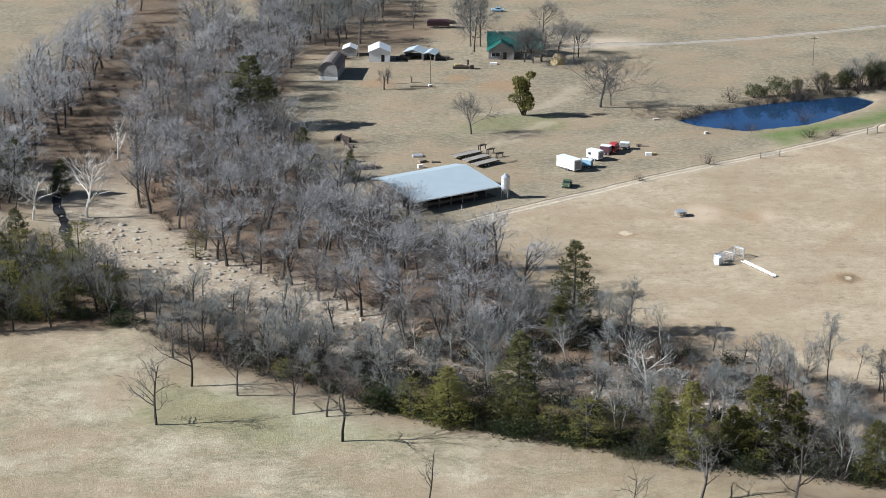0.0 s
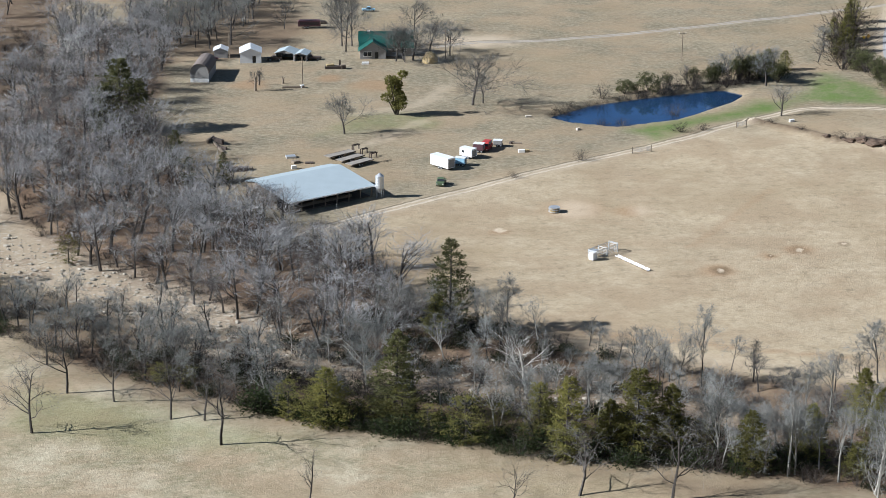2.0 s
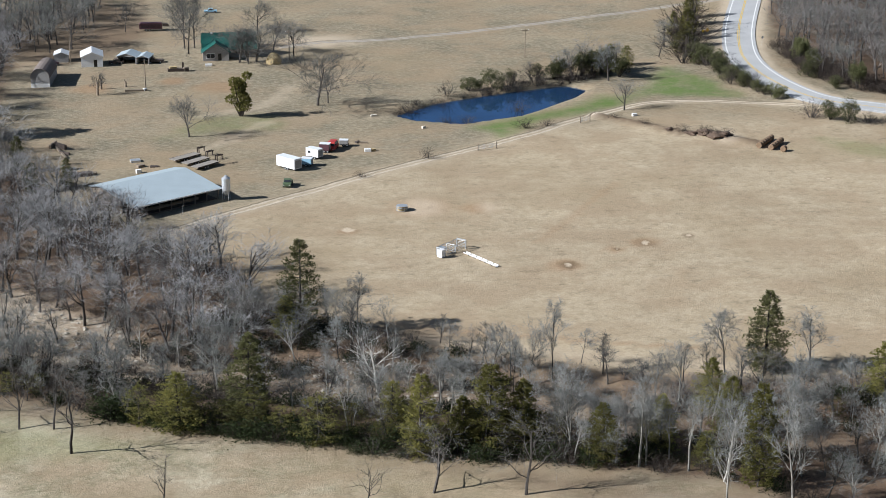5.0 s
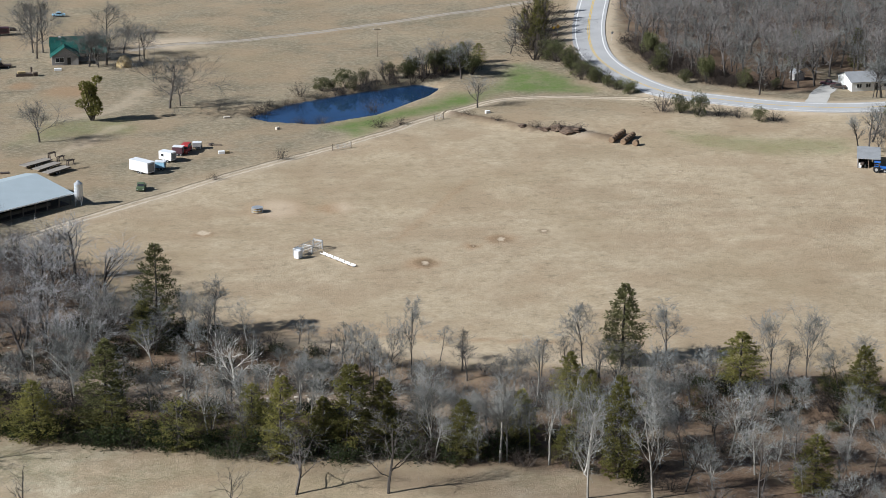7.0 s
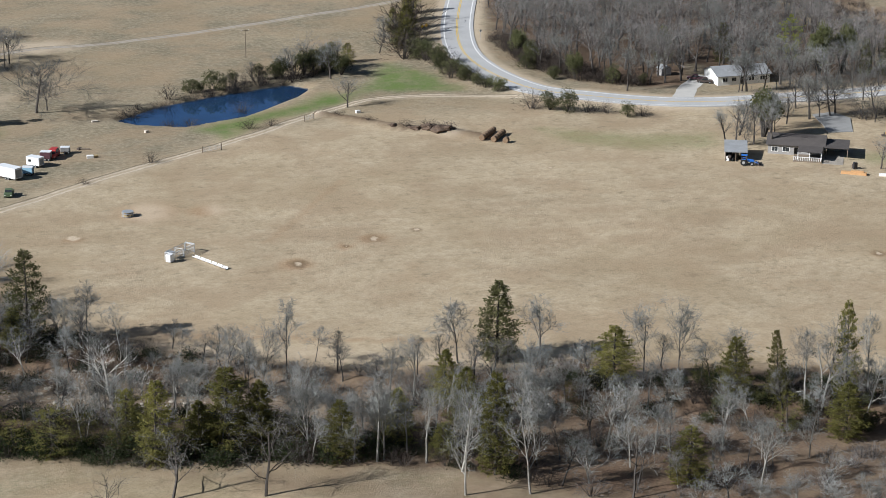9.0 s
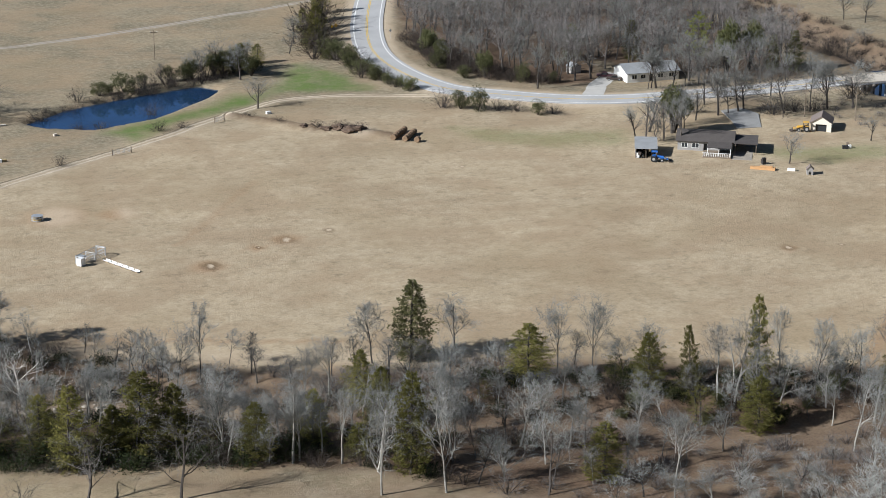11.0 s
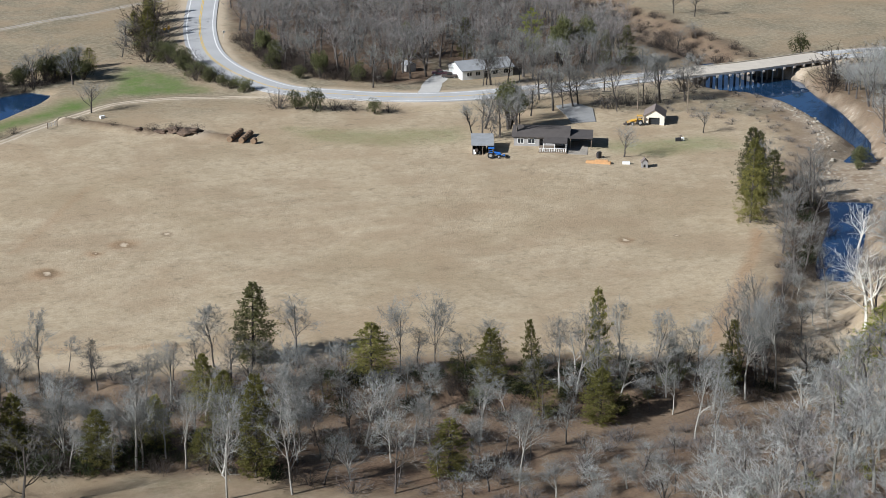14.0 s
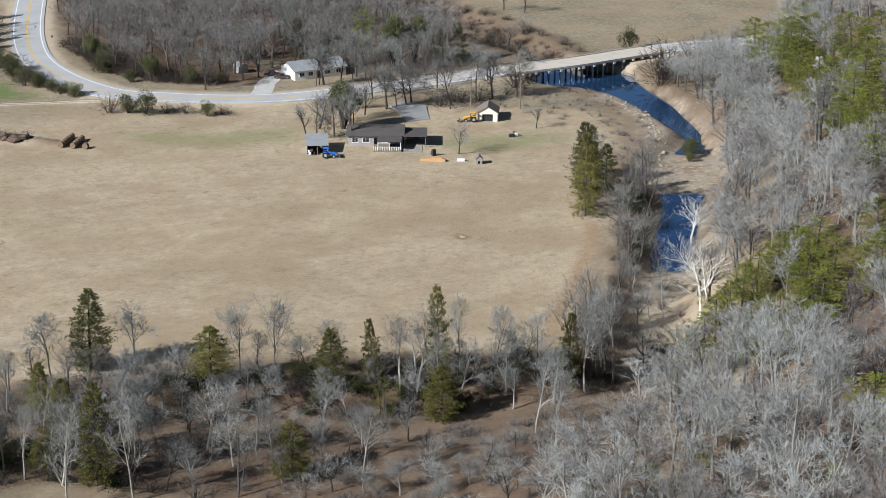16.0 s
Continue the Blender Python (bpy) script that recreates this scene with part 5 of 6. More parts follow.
bridge = thing("highway_bridge", pose(0, 0, 0), "long concrete trestle bridge carrying the highway over the creek", "bridge")
span_line = np.array([p[:2] for p in ROAD if 283 <= p[0] <= 343])
BZ = float(road_height(300))
part("deck", strip(span_line, -4.9, 4.9, 0.012, 0.4), CONCRETE, bridge, "pale tan concrete deck")
part("underside", strip(span_line, -4.9, 4.9, -0.4), CONCRETE_DARK, bridge)
for o in (-5.15, 4.9):
    part("parapet", strip(span_line, o, o + 0.25, 0.32, 0.7), CONCRETE, bridge, "low concrete parapet")
for k in range(14):
    i = int((k + 0.5) / 14 * (len(span_line) - 1))
    u = (k + 0.5) / 14 * (len(span_line) - 1) - i
    x, y = span_line[i] * (1 - u) + span_line[min(i + 1, len(span_line) - 1)] * u
    part("pier_cap", Geo().box(x - 0.35, x + 0.35, y - 5.5, y + 5.5, BZ - 0.95, BZ - 0.41), CONCRETE, bridge)
    for j in (-4.6, -1.6, 1.6, 4.6):
        part("pier", Geo().tube((x, y + j, -6), (x, y + j, BZ - 0.93), 0.24, 0.24, 10), CONCRETE_DARK, bridge)

# ---- buildings ----
ROOF_BLUE = mat("pale_blue_metal_roof", (0.40, 0.465, 0.495), 0.5, 0.1, 0.1, 0.25, 5)
ROOF_WHITE = mat("white_metal_sheet", (0.74, 0.76, 0.78), 0.45, 0.1, 0.1, 0.4, 5)
ROOF_GREEN = mat("green_metal_roof", (0.022, 0.12, 0.10), 0.45, 0.2, 0.2, 0.4, 4)
ROOF_GREY = mat("grey_shingles", (0.26, 0.27, 0.28), 0.9, 0, 0.2, 0.6, 6, 0.2)
ROOF_DARK = mat("dark_brown_shingles", (0.075, 0.066, 0.062), 0.9, 0, 0.25, 0.6, 6, 0.2)
ROOF_BROWN = mat("brown_shingles", (0.17, 0.14, 0.125), 0.9, 0, 0.2, 0.6, 6, 0.2)
SIDING_WHITE = mat("white_siding", (0.78, 0.78, 0.75), 0.6, 0, 0.08, 0.5, 4)
SIDING_CREAM = mat("cream_siding", (0.74, 0.69, 0.58), 0.6, 0, 0.08, 0.5, 4)
SIDING_GREY = mat("grey_board_siding", (0.30, 0.29, 0.28), 0.8, 0, 0.2, 0.6, 5)
GREY_WOOD = mat("weathered_grey_planks", (0.25, 0.225, 0.195), 0.9, 0, 0.25, 0.7, 8, 0.2)
OLD_WOOD = mat("weathered_barn_wood", (0.20, 0.16, 0.12), 0.9, 0, 0.3, 0.7, 8, 0.2)
# window glass, also the dark sheets that stand for shade in openings
GLASS_AND_SHADE = mat("dark_glass_and_shade", (0.03, 0.035, 0.04), 0.1, 0, 0.2, 1, 4)
TRIM_WHITE = mat("white_trim_paint", (0.8, 0.8, 0.78), 0.5, 0, 0.06, 1, 6)
GALV = mat("galvanised_steel", (0.56, 0.58, 0.60), 0.4, 0.6, 0.15, 0.8, 6)
STEEL_DARK = mat("dark_rusty_steel", (0.09, 0.07, 0.06), 0.7, 0.3, 0.3, 1, 8)
RUBBER = mat("black_rubber", (0.02, 0.02, 0.02), 0.8, 0, 0.2, 2, 9)
PAINT_WHITE = mat("white_vehicle_paint", (0.80, 0.80, 0.80), 0.35, 0, 0.06, 0.8, 5, 0, 0, None, 0.3)
PAINT_RED = mat("red_vehicle_paint", (0.42, 0.04, 0.035), 0.4, 0, 0.15, 0.8, 5, 0, 0, None, 0.3)
PAINT_MAROON = mat("dull_maroon_paint", (0.10, 0.045, 0.055), 0.5, 0, 0.2, 0.8, 5)
PAINT_BLUE = mat("light_blue_paint", (0.28, 0.48, 0.62), 0.45, 0, 0.1, 0.8, 5)
TRACTOR_BLUE = mat("bright_blue_tractor_paint", (0.03, 0.16, 0.55), 0.35, 0, 0.1, 1, 5, 0, 0, None, 0.4)
OLIVE = mat("olive_green_paint", (0.075, 0.11, 0.06), 0.5, 0, 0.2, 1, 5)
YELLOW = mat("yellow_machine_paint", (0.62, 0.36, 0.06), 0.45, 0, 0.15, 1, 5)
HAY = mat("dry_hay", (0.42, 0.32, 0.17), 0.95, 0, 0.25, 1.2, 9, 0.4)
OLD_HAY = mat("weathered_hay_bale", (0.2, 0.135, 0.085), 0.95, 0, 0.3, 1.0, 9, 0.4)
LUMBER = mat("orange_raw_lumber", (0.52, 0.30, 0.14), 0.8, 0, 0.2, 1.0, 8)
SHADED_FLOOR = mat("dirt_floor_with_shade", (0.09, 0.07, 0.055), 0.95, 0, 0.2, 0.5, 5)
DRIVE_GREY = mat("grey_gravel_drive", (0.25, 0.25, 0.245), 0.9, 0, 0.2, 0.4, 5)
DRIVE_PALE = mat("pale_gravel_drive", (0.47, 0.455, 0.425), 0.9, 0, 0.12, 0.4, 5)
TARP_BLACK = mat("black_plastic", (0.025, 0.025, 0.028), 0.5, 0, 0.2, 1, 5)


def at(x, y, angle=0.0, z=None):
    return pose(x, y, zat(x, y) if z is None else z, 0, 0, angle)


def towards(ax, ay, bx, by, z=None):
    return at(ax, ay, math.degrees(math.atan2(by - ay, bx - ax)), z)


def gabled(name, m, L, D, eave, ridge, wall, roof, label, category="building", over=0.35, along=True, doors=(), windows=(), open_front=False):
    """A gabled building, front at y 0 and x from 0 to L; along: ridge parallel to the front. doors, windows: x, width, height, sill on the front."""
    root = thing(name, m, label, category)
    t = 0.15
    gx = lambda x0, x1, y: Geo().box(x0, x1, y, y + t, -0.4, eave)
    if not open_front:
        holes = sorted([(x, w, 0, h) for x, w, h in doors] + [(x, w, s, s + h) for x, w, h, s in windows])
        g, at_x = Geo(), 0.0
        for x, w, z0, z1 in holes:
            g.box(at_x, x, 0, t, -0.4, eave)
            if z0 > 0.05:
                g.box(x, x + w, 0, t, -0.4, z0)
            g.box(x, x + w, 0, t, z1, eave)
            at_x = x + w
        g.box(at_x, L, 0, t, -0.4, eave)
        part("front_wall", g, wall, root)
    part("back_wall", gx(0, L, D - t), wall, root)
    if along:
        for x0 in (0, L - t):
            part("gable_wall", Geo().quad((x0, t, -0.4), (x0, D - t, -0.4), (x0, D - t, eave), (x0, D / 2, ridge - 0.05), (x0, t, eave)).quad(
                (x0 + t, t, -0.4), (x0 + t, D - t, -0.4), (x0 + t, D - t, eave), (x0 + t, D / 2, ridge - 0.05), (x0 + t, t, eave)), wall, root)
        rise = (ridge - eave) * over / (D / 2)
        for y0, y1 in ((-over, D / 2), (D + over, D / 2)):
            part("roof_slope", Geo().quad((-over, y0, eave - rise), (L + over, y0, eave - rise), (L + over, y1, ridge), (-over, y1, ridge)).quad(
                (-over, y0, eave - rise + 0.14), (L + over, y0, eave - rise + 0.14), (L + over, y1, ridge + 0.14), (-over, y1, ridge + 0.14)).quad(
                (-over, y0, eave - rise), (L + over, y0, eave - rise), (L + over, y0, eave - rise + 0.14), (-over, y0, eave - rise + 0.14)), roof, root)
    else:
        for x0 in (0, L - t):
            part("side_wall", Geo().box(x0, x0 + t, t, D - t, -0.4, eave), wall, root)
        for y0 in (0, D - t):
            part("gable_end", Geo().prism([(0, eave), (L, eave), (L / 2, ridge - 0.05)], y0, y0 + t), wall, root)
        rise = (ridge - eave) * over / (L / 2)
        for x0, x1 in ((-over, L / 2), (L + over, L / 2)):
            part("roof_slope", Geo().prism([(x0, eave - rise), (x1, ridge), (x1, ridge + 0.14), (x0, eave - rise + 0.14)], -over, D + over), roof, root)
    # a dark sheet behind each doorway stands for the shade indoors
    for x, w, h in doors:
        part("door_opening", Geo().box(x, x + w, 0.5, 0.55, 0, h), GLASS_AND_SHADE, root)
    for x, w, h, s in windows:
        win = part("window", Geo().box(x, x + w, 0.06, 0.1, s, s + h), GLASS_AND_SHADE, root)
        part("frame", Geo().box(x - 0.1, x + w + 0.1, -0.05, -0.003, s - 0.1, s).box(x - 0.1, x + w + 0.1, -0.05, -0.003, s + h, s + h + 0.1).box(x - 0.1, x, -0.05, -0.003, s, s + h).box(
            x + w, x + w + 0.1, -0.05, -0.003, s, s + h).box(x + w / 2 - 0.03, x + w / 2 + 0.03, -0.03, 0.05, s, s + h), TRIM_WHITE, win)
    return root


def pole_barn():
    root = thing("pole_barn", at(-6.4, 429.6, 34.5, 0.0), "open-fronted pole barn with a pale blue metal roof", "barn")
    L, D, B = 22.8, 13.2, 4.5
    zr, ze, zb = 4.8, 3.0, 4.0
    for y0, z0, y1, z1 in ((-0.5, ze - 0.07, D, zr), (D + B, zb, D, zr)):
        part("roof_slope", Geo().quad((-0.5, y0, z0), (L + 0.5, y0, z0), (L + 0.5, y1, z1), (-0.5, y1, z1)).quad((-0.5, y0, z0 - 0.12), (L + 0.5, y0, z0 - 0.12), (L + 0.5, y1, z1 - 0.12), (-0.5, y1, z1 - 0.12)), ROOF_BLUE, root)
    part("fascia", Geo().box(-0.5, L + 0.5, -0.56, -0.503, ze - 0.35, ze - 0.08), TRIM_WHITE, root, "pale fascia board")
    for k in range(8):
        x = 0.15 + k * (L - 0.3) / 7
        for y, z in ((0.1, ze - 0.15), (D / 2, 3.7), (D, zr - 0.2)):
            part("post", Geo().box(x - 0.1, x + 0.1, y - 0.1, y + 0.1, -0.4, z), OLD_WOOD, root)
    part("back_wall", Geo().box(0, L, D + B - 0.2, D + B - 0.1, -0.4, zb - 0.1), OLD_WOOD, root)
    for x in (0, L - 0.12):
        part("side_wall", Geo().quad((x, 5, -0.4), (x, D + B - 0.3, -0.4), (x, D + B - 0.3, zb - 0.2), (x, D, zr - 0.2), (x, 5, 3.5)).quad((x + 0.12, 5, -0.4), (x + 0.12, D + B - 0.3, -0.4), (x + 0.12, D + B - 0.3, zb - 0.2), (x + 0.12, D, zr - 0.2), (x + 0.12, 5, 3.5)), OLD_WOOD, root)
    # dirt floor with the shade under the roof put into its dark colour
    part("dirt_floor", Geo().box(0.2, L - 0.2, 0.6, D + B - 0.4, -0.3, 0.36), SHADED_FLOOR, root)
    part("feed_bunk", Geo().box(3, L - 4, 2.4, 3.1, 0.3, 1.0), OLD_WOOD, root)
    part("pen_rail", Geo().box(1, L - 1, 6.0, 6.1, 1.3, 1.45).box(1, L - 1, 6.0, 6.1, 0.8, 0.95), GALV, root)


pole_barn()


def feed_bin(x, y):
    root = thing("feed_bin", at(x, y), "tall galvanised feed bin beside the barn", "silo")
    part("hopper", Geo().lathe([(0.2, 1.0), (0.96, 2.3), (0.97, 2.35)]), GALV, root)
    for k in range(4):
        part("ring", Geo().lathe([(0.95, 2.35 + 0.68 * k), (0.97, 2.38 + 0.68 * k), (0.97, 2.98 + 0.68 * k), (0.95, 3.03 + 0.68 * k)]), GALV, root)
    part("cone_top", Geo().lathe([(1.0, 5.07), (0.3, 5.6), (0.28, 5.75), (0.02, 5.78)]), GALV, root)
    for k in range(4):
        a = k * math.pi / 2 + 0.5
        part("leg", Geo().tube((math.cos(a) * 0.95, math.sin(a) * 0.95, -0.2), (math.cos(a) * 0.93, math.sin(a) * 0.93, 2.6), 0.06), GALV, root)


feed_bin(14.0, 441.8)


def wheel(parent, x, y, r, w=0.25, axis="y"):
    d = Vector((0, w / 2, 0)) if axis == "y" else Vector((w / 2, 0, 0))
    c = Vector((x, y, r))
    tyre = part("tyre", Geo().tube(c - d, c + d, r, r, 14), RUBBER, parent)
    part("rim", Geo().tube(c - d * 1.06, c + d * 1.06, r * 0.5, r * 0.5, 10), GALV, tyre)


def box_trailer(m, L, W, H, paint, label, name="box_trailer", windows=0):
    root = thing(name, m, label, "trailer")
    part("body", Geo().box(0, L, 0, W, 0.55, H), paint, root, bevel=0.1)
    part("roof", Geo().box(-0.03, L + 0.03, -0.03, W + 0.03, H + 0.004, H + 0.08), ROOF_WHITE, root)
    part("chassis", Geo().box(0.1, L - 0.1, 0.2, W - 0.2, 0.4, 0.546), STEEL_DARK, root)
    part("tongue", Geo().box(-1.0, 0.1, W / 2 - 0.08, W / 2 + 0.08, 0.42, 0.54), STEEL_DARK, root)
    part("rear_door", Geo().box(L + 0.003, L + 0.04, 0.3, W - 0.3, 0.8, H - 0.3), SIDING_GREY, root)
    for k in range(windows):
        part("window", Geo().box(0.7 + 1.6 * k, 1.5 + 1.6 * k, -0.03, -0.003, 1.4, 2.0), GLASS_AND_SHADE, root)
    for x in (L * 0.5, L * 0.5 + 0.85):
        for y in (0.05, W - 0.05):
            wheel(root, x, y, 0.36)


box_trailer(towards(27.0, 468.9, 31.1, 463.9), 6.3, 2.4, 3.0, PAINT_WHITE, "long white box trailer parked on the pasture")
box_trailer(at(32.8, 468.4, -20), 2.6, 1.8, 2.0, PAINT_BLUE, "small light blue trailer beside a white one")
box_trailer(towards(34.6, 476.4, 37.2, 474.0), 3.8, 2.1, 2.5, PAINT_WHITE, "short white camper trailer with dark window", "camper_trailer", 1)
box_trailer(at(38.2, 480.4, -20), 2.6, 1.9, 2.2, PAINT_MAROON, "dull maroon trailer among parked trailers")
box_trailer(at(43.6, 485.2, -10), 2.2, 1.7, 1.6, SIDING_GREY, "low grey trailer at the end of the row")


def road_car(m, L, W, H, paint, label, name="car", cab=(0.28, 0.75)):
    root = thing(name, m, label, "vehicle")
    part("body", Geo().prism([(0, 0.35), (L, 0.35), (L, H * 0.52), (L * 0.97, H * 0.58), (0.03 * L, H * 0.58), (0, H * 0.5)], -W / 2, W / 2), paint, root, bevel=0.06)
    a, b = cab[0] * L, cab[1] * L
    part("cabin", Geo().prism([(a, H * 0.58), (b, H * 0.58), (b - 0.12 * L, H), (a + 0.1 * L, H)], -W / 2 + 0.12, W / 2 - 0.12), paint, root, bevel=0.05)
    for s in (-1, 1):
        part("side_window", Geo().prism([(a + 0.03 * L, H * 0.62), (b - 0.03 * L, H * 0.62), (b - 0.13 * L, H * 0.94), (a + 0.11 * L, H * 0.94)], s * (W / 2 - 0.115) - 0.01, s * (W / 2 - 0.115) + 0.01), GLASS_AND_SHADE, root)
    for x0, x1 in ((a, a + 0.1 * L), (b, b - 0.12 * L)):
        e = -0.02 if x0 == a else 0.02
        part("windscreen", Geo().quad((x0 + e, -W / 2 + 0.2, H * 0.62), (x0 + e, W / 2 - 0.2, H * 0.62), (x1 + e, W / 2 - 0.25, H * 0.95), (x1 + e, -W / 2 + 0.25, H * 0.95)), GLASS_AND_SHADE, root)
    for x in (0.18 * L, 0.82 * L):
        for s in (-1, 1):
            wheel(root, x, s * (W / 2 - 0.1), 0.34, 0.24)
    for s in (-1, 1):
        part("headlight", Geo().box(-0.03, 0.0, s * W * 0.36 - 0.13, s * W * 0.36 + 0.13, 0.62, 0.78), TRIM_WHITE, root)


road_car(at(28.2, 450.0, 78), 3.9, 1.9, 1.9, OLIVE, "olive green farm truck parked by the lane", "truck", (0.25, 0.6))
road_car(at(41.0, 480.8, 70), 4.6, 2.0, 2.2, PAINT_RED, "red van parked beside trailers", "van", (0.12, 0.97))
road_car(at(-14.4, 587.5, 5), 4.4, 1.8, 1.5, STEEL_DARK, "dark sedan parked between sheds")
road_car(at(-3.4, 587.2, 0), 4.8, 1.9, 1.7, STEEL_DARK, "dark pickup parked beside the carport", "pickup", (0.25, 0.55))
road_car(at(15.4, 661, 0), 4.3, 1.8, 1.5, PAINT_BLUE, "pale blue car parked in the far pasture")
road_car(at(225.0, 517.2, -25), 4.5, 1.8, 1.5, STEEL_DARK, "dark car parked at the white house")
road_car(at(223.8, 521.5, -25), 4.5, 1.8, 1.5, PAINT_MAROON, "dark maroon car parked at the white house")
road_car(at(-33, 586, 30), 4.4, 1.8, 1.5, PAINT_MAROON, "old dark red car among trees")


def long_trailer(m):
    root = thing("livestock_trailer", m, "long dull maroon livestock trailer with round roof", "trailer")
    part("body", Geo().prism([(0, 0.7), (7.2, 0.7), (7.2, 2.3), (6.9, 2.6), (0.4, 2.6), (0, 2.2)], -1.1, 1.1), PAINT_MAROON, root, bevel=0.1)
    part("nose", Geo().prism([(7.25, 1.4), (9.4, 1.4), (9.4, 1.6), (8.6, 2.3), (7.25, 2.3)], -0.9, 0.9), STEEL_DARK, root, bevel=0.06)
    # dark strips on the closed side stand for shade between slats
    for k in range(3):
        part("slat_gap", Geo().box(0.6, 6.6, -1.13, -1.103, 1.25 + 0.35 * k, 1.4 + 0.35 * k), GLASS_AND_SHADE, root)
    for x in (2.2, 3.2):
        for y in (-1.0, 1.0):
            wheel(root, x, y, 0.38)


long_trailer(at(-5.6, 634.5, 0))


def flatbed(m, L, label):
    root = thing("flatbed_trailer", m, label, "trailer", "gooseneck flatbeds")
    part("deck", Geo().box(0, L, -1.2, 1.2, 0.78, 0.92), GREY_WOOD, root, "weathered grey plank deck")
    for y in (-1.24, 1.2):
        part("rail", Geo().box(0, L, y, y + 0.06, 0.7, 0.95), STEEL_DARK, root)
    for k in range(6):
        part("cross_member", Geo().box(0.4 + k * (L - 1) / 5, 0.5 + k * (L - 1) / 5, -1.15, 1.15, 0.6, 0.776), STEEL_DARK, root)
    for y in (-0.35, 0.25):
        part("gooseneck", Geo().box(L, L + 0.25, y, y + 0.12, 0.7, 2.0).box(L, L + 2.2, y, y + 0.12, 1.98, 2.2), STEEL_DARK, root)
    part("coupler", Geo().box(L + 2.0, L + 2.2, -0.1, 0.1, 0.9, 2.1), STEEL_DARK, root)
    for x in (L * 0.35, L * 0.35 + 0.9):
        for y in (-1.05, 1.05):
            wheel(root, x, y, 0.37)


flatbed(towards(2.3, 475.6, 11, 483.2), 8.4, "grey wooden gooseneck flatbed trailer behind the barn")
flatbed(towards(5.2, 471.6, 12.3, 478.6), 7.6, "dark empty gooseneck flatbed trailer behind the barn")
flatbed(towards(7.4, 468.0, 14.1, 474.4), 7.4, "grey wooden gooseneck flatbed trailer behind the barn")


def quonset(m):
    root = thing("quonset_shed", m, "tall grey shed with a rounded barrel roof", "shed")
    arc = [(2.6 + 2.6 * math.cos(a), 2.6 + 2.7 * math.sin(a)) for a in [math.pi * k / 10 for k in range(11)]]
    part("front_wall", Geo().prism([(0, -0.4), (5.2, -0.4)] + arc, 0, 0.15), SIDING_GREY, root)
    part("back_wall", Geo().prism([(0, -0.4), (5.2, -0.4)] + arc, 13.85, 14), SIDING_GREY, root)
    for x in (0, 5.05):
        part("side_wall", Geo().box(x, x + 0.15, 0.15, 13.85, -0.4, 2.6), SIDING_GREY, root)
    part("roof", Geo().prism([(x, z + 0.02) for x, z in arc] + [(2.6 + (x - 2.6) * 1.04, z + 0.14) for x, z in arc[::-1]], -0.3, 14.3), ROOF_BROWN, root, "brown shingled barrel roof")
    part("skirt", Geo().box(-0.02, 5.22, -0.06, -0.003, -0.2, 1.1), TRIM_WHITE, root, "white painted skirt boards")


quonset(at(-35.4, 560.4, -6))
gabled("metal_shed", at(-22.2, 583.4, 2), 6.2, 8, 3.0, 4.3, ROOF_WHITE, ROOF_WHITE, "white sheet metal shed in the farmyard", "shed", 0.25, False, doors=((3.6, 1.0, 2.1),))
gabled("carport", at(-12.0, 587.0, -14), 5.6, 6, 2.3, 3.2, SIDING_GREY, ROOF_BLUE, "open carport with a pale metal roof", "carport", 0.3, False, open_front=True)
gabled("lean_shed", at(-6.4, 585.6, -14), 3.6, 5.5, 2.0, 2.6, SIDING_GREY, ROOF_BLUE, "small open shed with a pale metal roof", "shed", 0.3, False, open_front=True)
gabled("tool_shed", at(-30.2, 591, 0), 4, 5, 2.2, 3.0, SIDING_GREY, ROOF_WHITE, "small shed with white roof behind the barrel shed", "shed", 0.25, False)


def green_house():
    root = gabled("farmhouse", at(13.2, 591.5, 0), 15.5, 9.5, 2.7, 6.4, SIDING_GREY, ROOF_GREEN, "grey farmhouse with a green metal roof", "house", 0.5, True, (), ((9.5, 1.2, 1.2, 1.0), (12.5, 1.2, 1.2, 1.0)))
    wing = gabled("porch_wing", at(13.0, 587.2, 0), 7.6, 4.3, 2.6, 5.2, SIDING_GREY, ROOF_GREEN, "", "", 0.5, False, ((4.4, 1.0, 2.1),), ((1.0, 2.4, 1.3, 0.8),))
    for ob in list(wing.children):
        mw = ob.matrix_world.copy()
        ob.parent = root
        ob.matrix_parent_inverse = Matrix.Identity(4)
        ob.location = Vector((13.0, 587.2, 0)) - Vector((13.2, 591.5, 0))
    bpy.data.objects.remove(wing)
    part("chimney", Geo().box(2.2, 3.0, 4.4, 5.2, 4.5, 6.6), TRIM_WHITE, root, "white chimney")


green_house()


def hay_pile(m):
    g = Geo().lathe([(2.4, -0.3), (2.5, 0.6), (2.1, 1.8), (1.3, 2.8), (0.4, 3.3)], n=14)
    rng = random.Random(5)
    g.v = [(x * rng.uniform(0.88, 1.1), y * rng.uniform(0.88, 1.1), z) for x, y, z in g.v]
    root = tagged(part("hay_stack", g, HAY), "rounded tan hay stack beside the farmhouse", "hay")
    root.matrix_world = m


hay_pile(at(33.5, 582.8))


def junk(name, m, pieces, label, category, seed):
    """A heap of boards and boxes: each piece is x, y, length, width, height, turn, material."""
    root = thing(name, m, label, category)
    for x, y, L, W, H, a, material, what in pieces:
        c, s = math.cos(radians(a)), math.sin(radians(a))
        g = Geo().box(-L / 2, L / 2, -W / 2, W / 2, -0.1, H)
        g.v = [(x + c * p - s * q, y + s * p + c * q, z) for p, q, z in g.v]
        part(what, g, material, root, bevel=0.03)


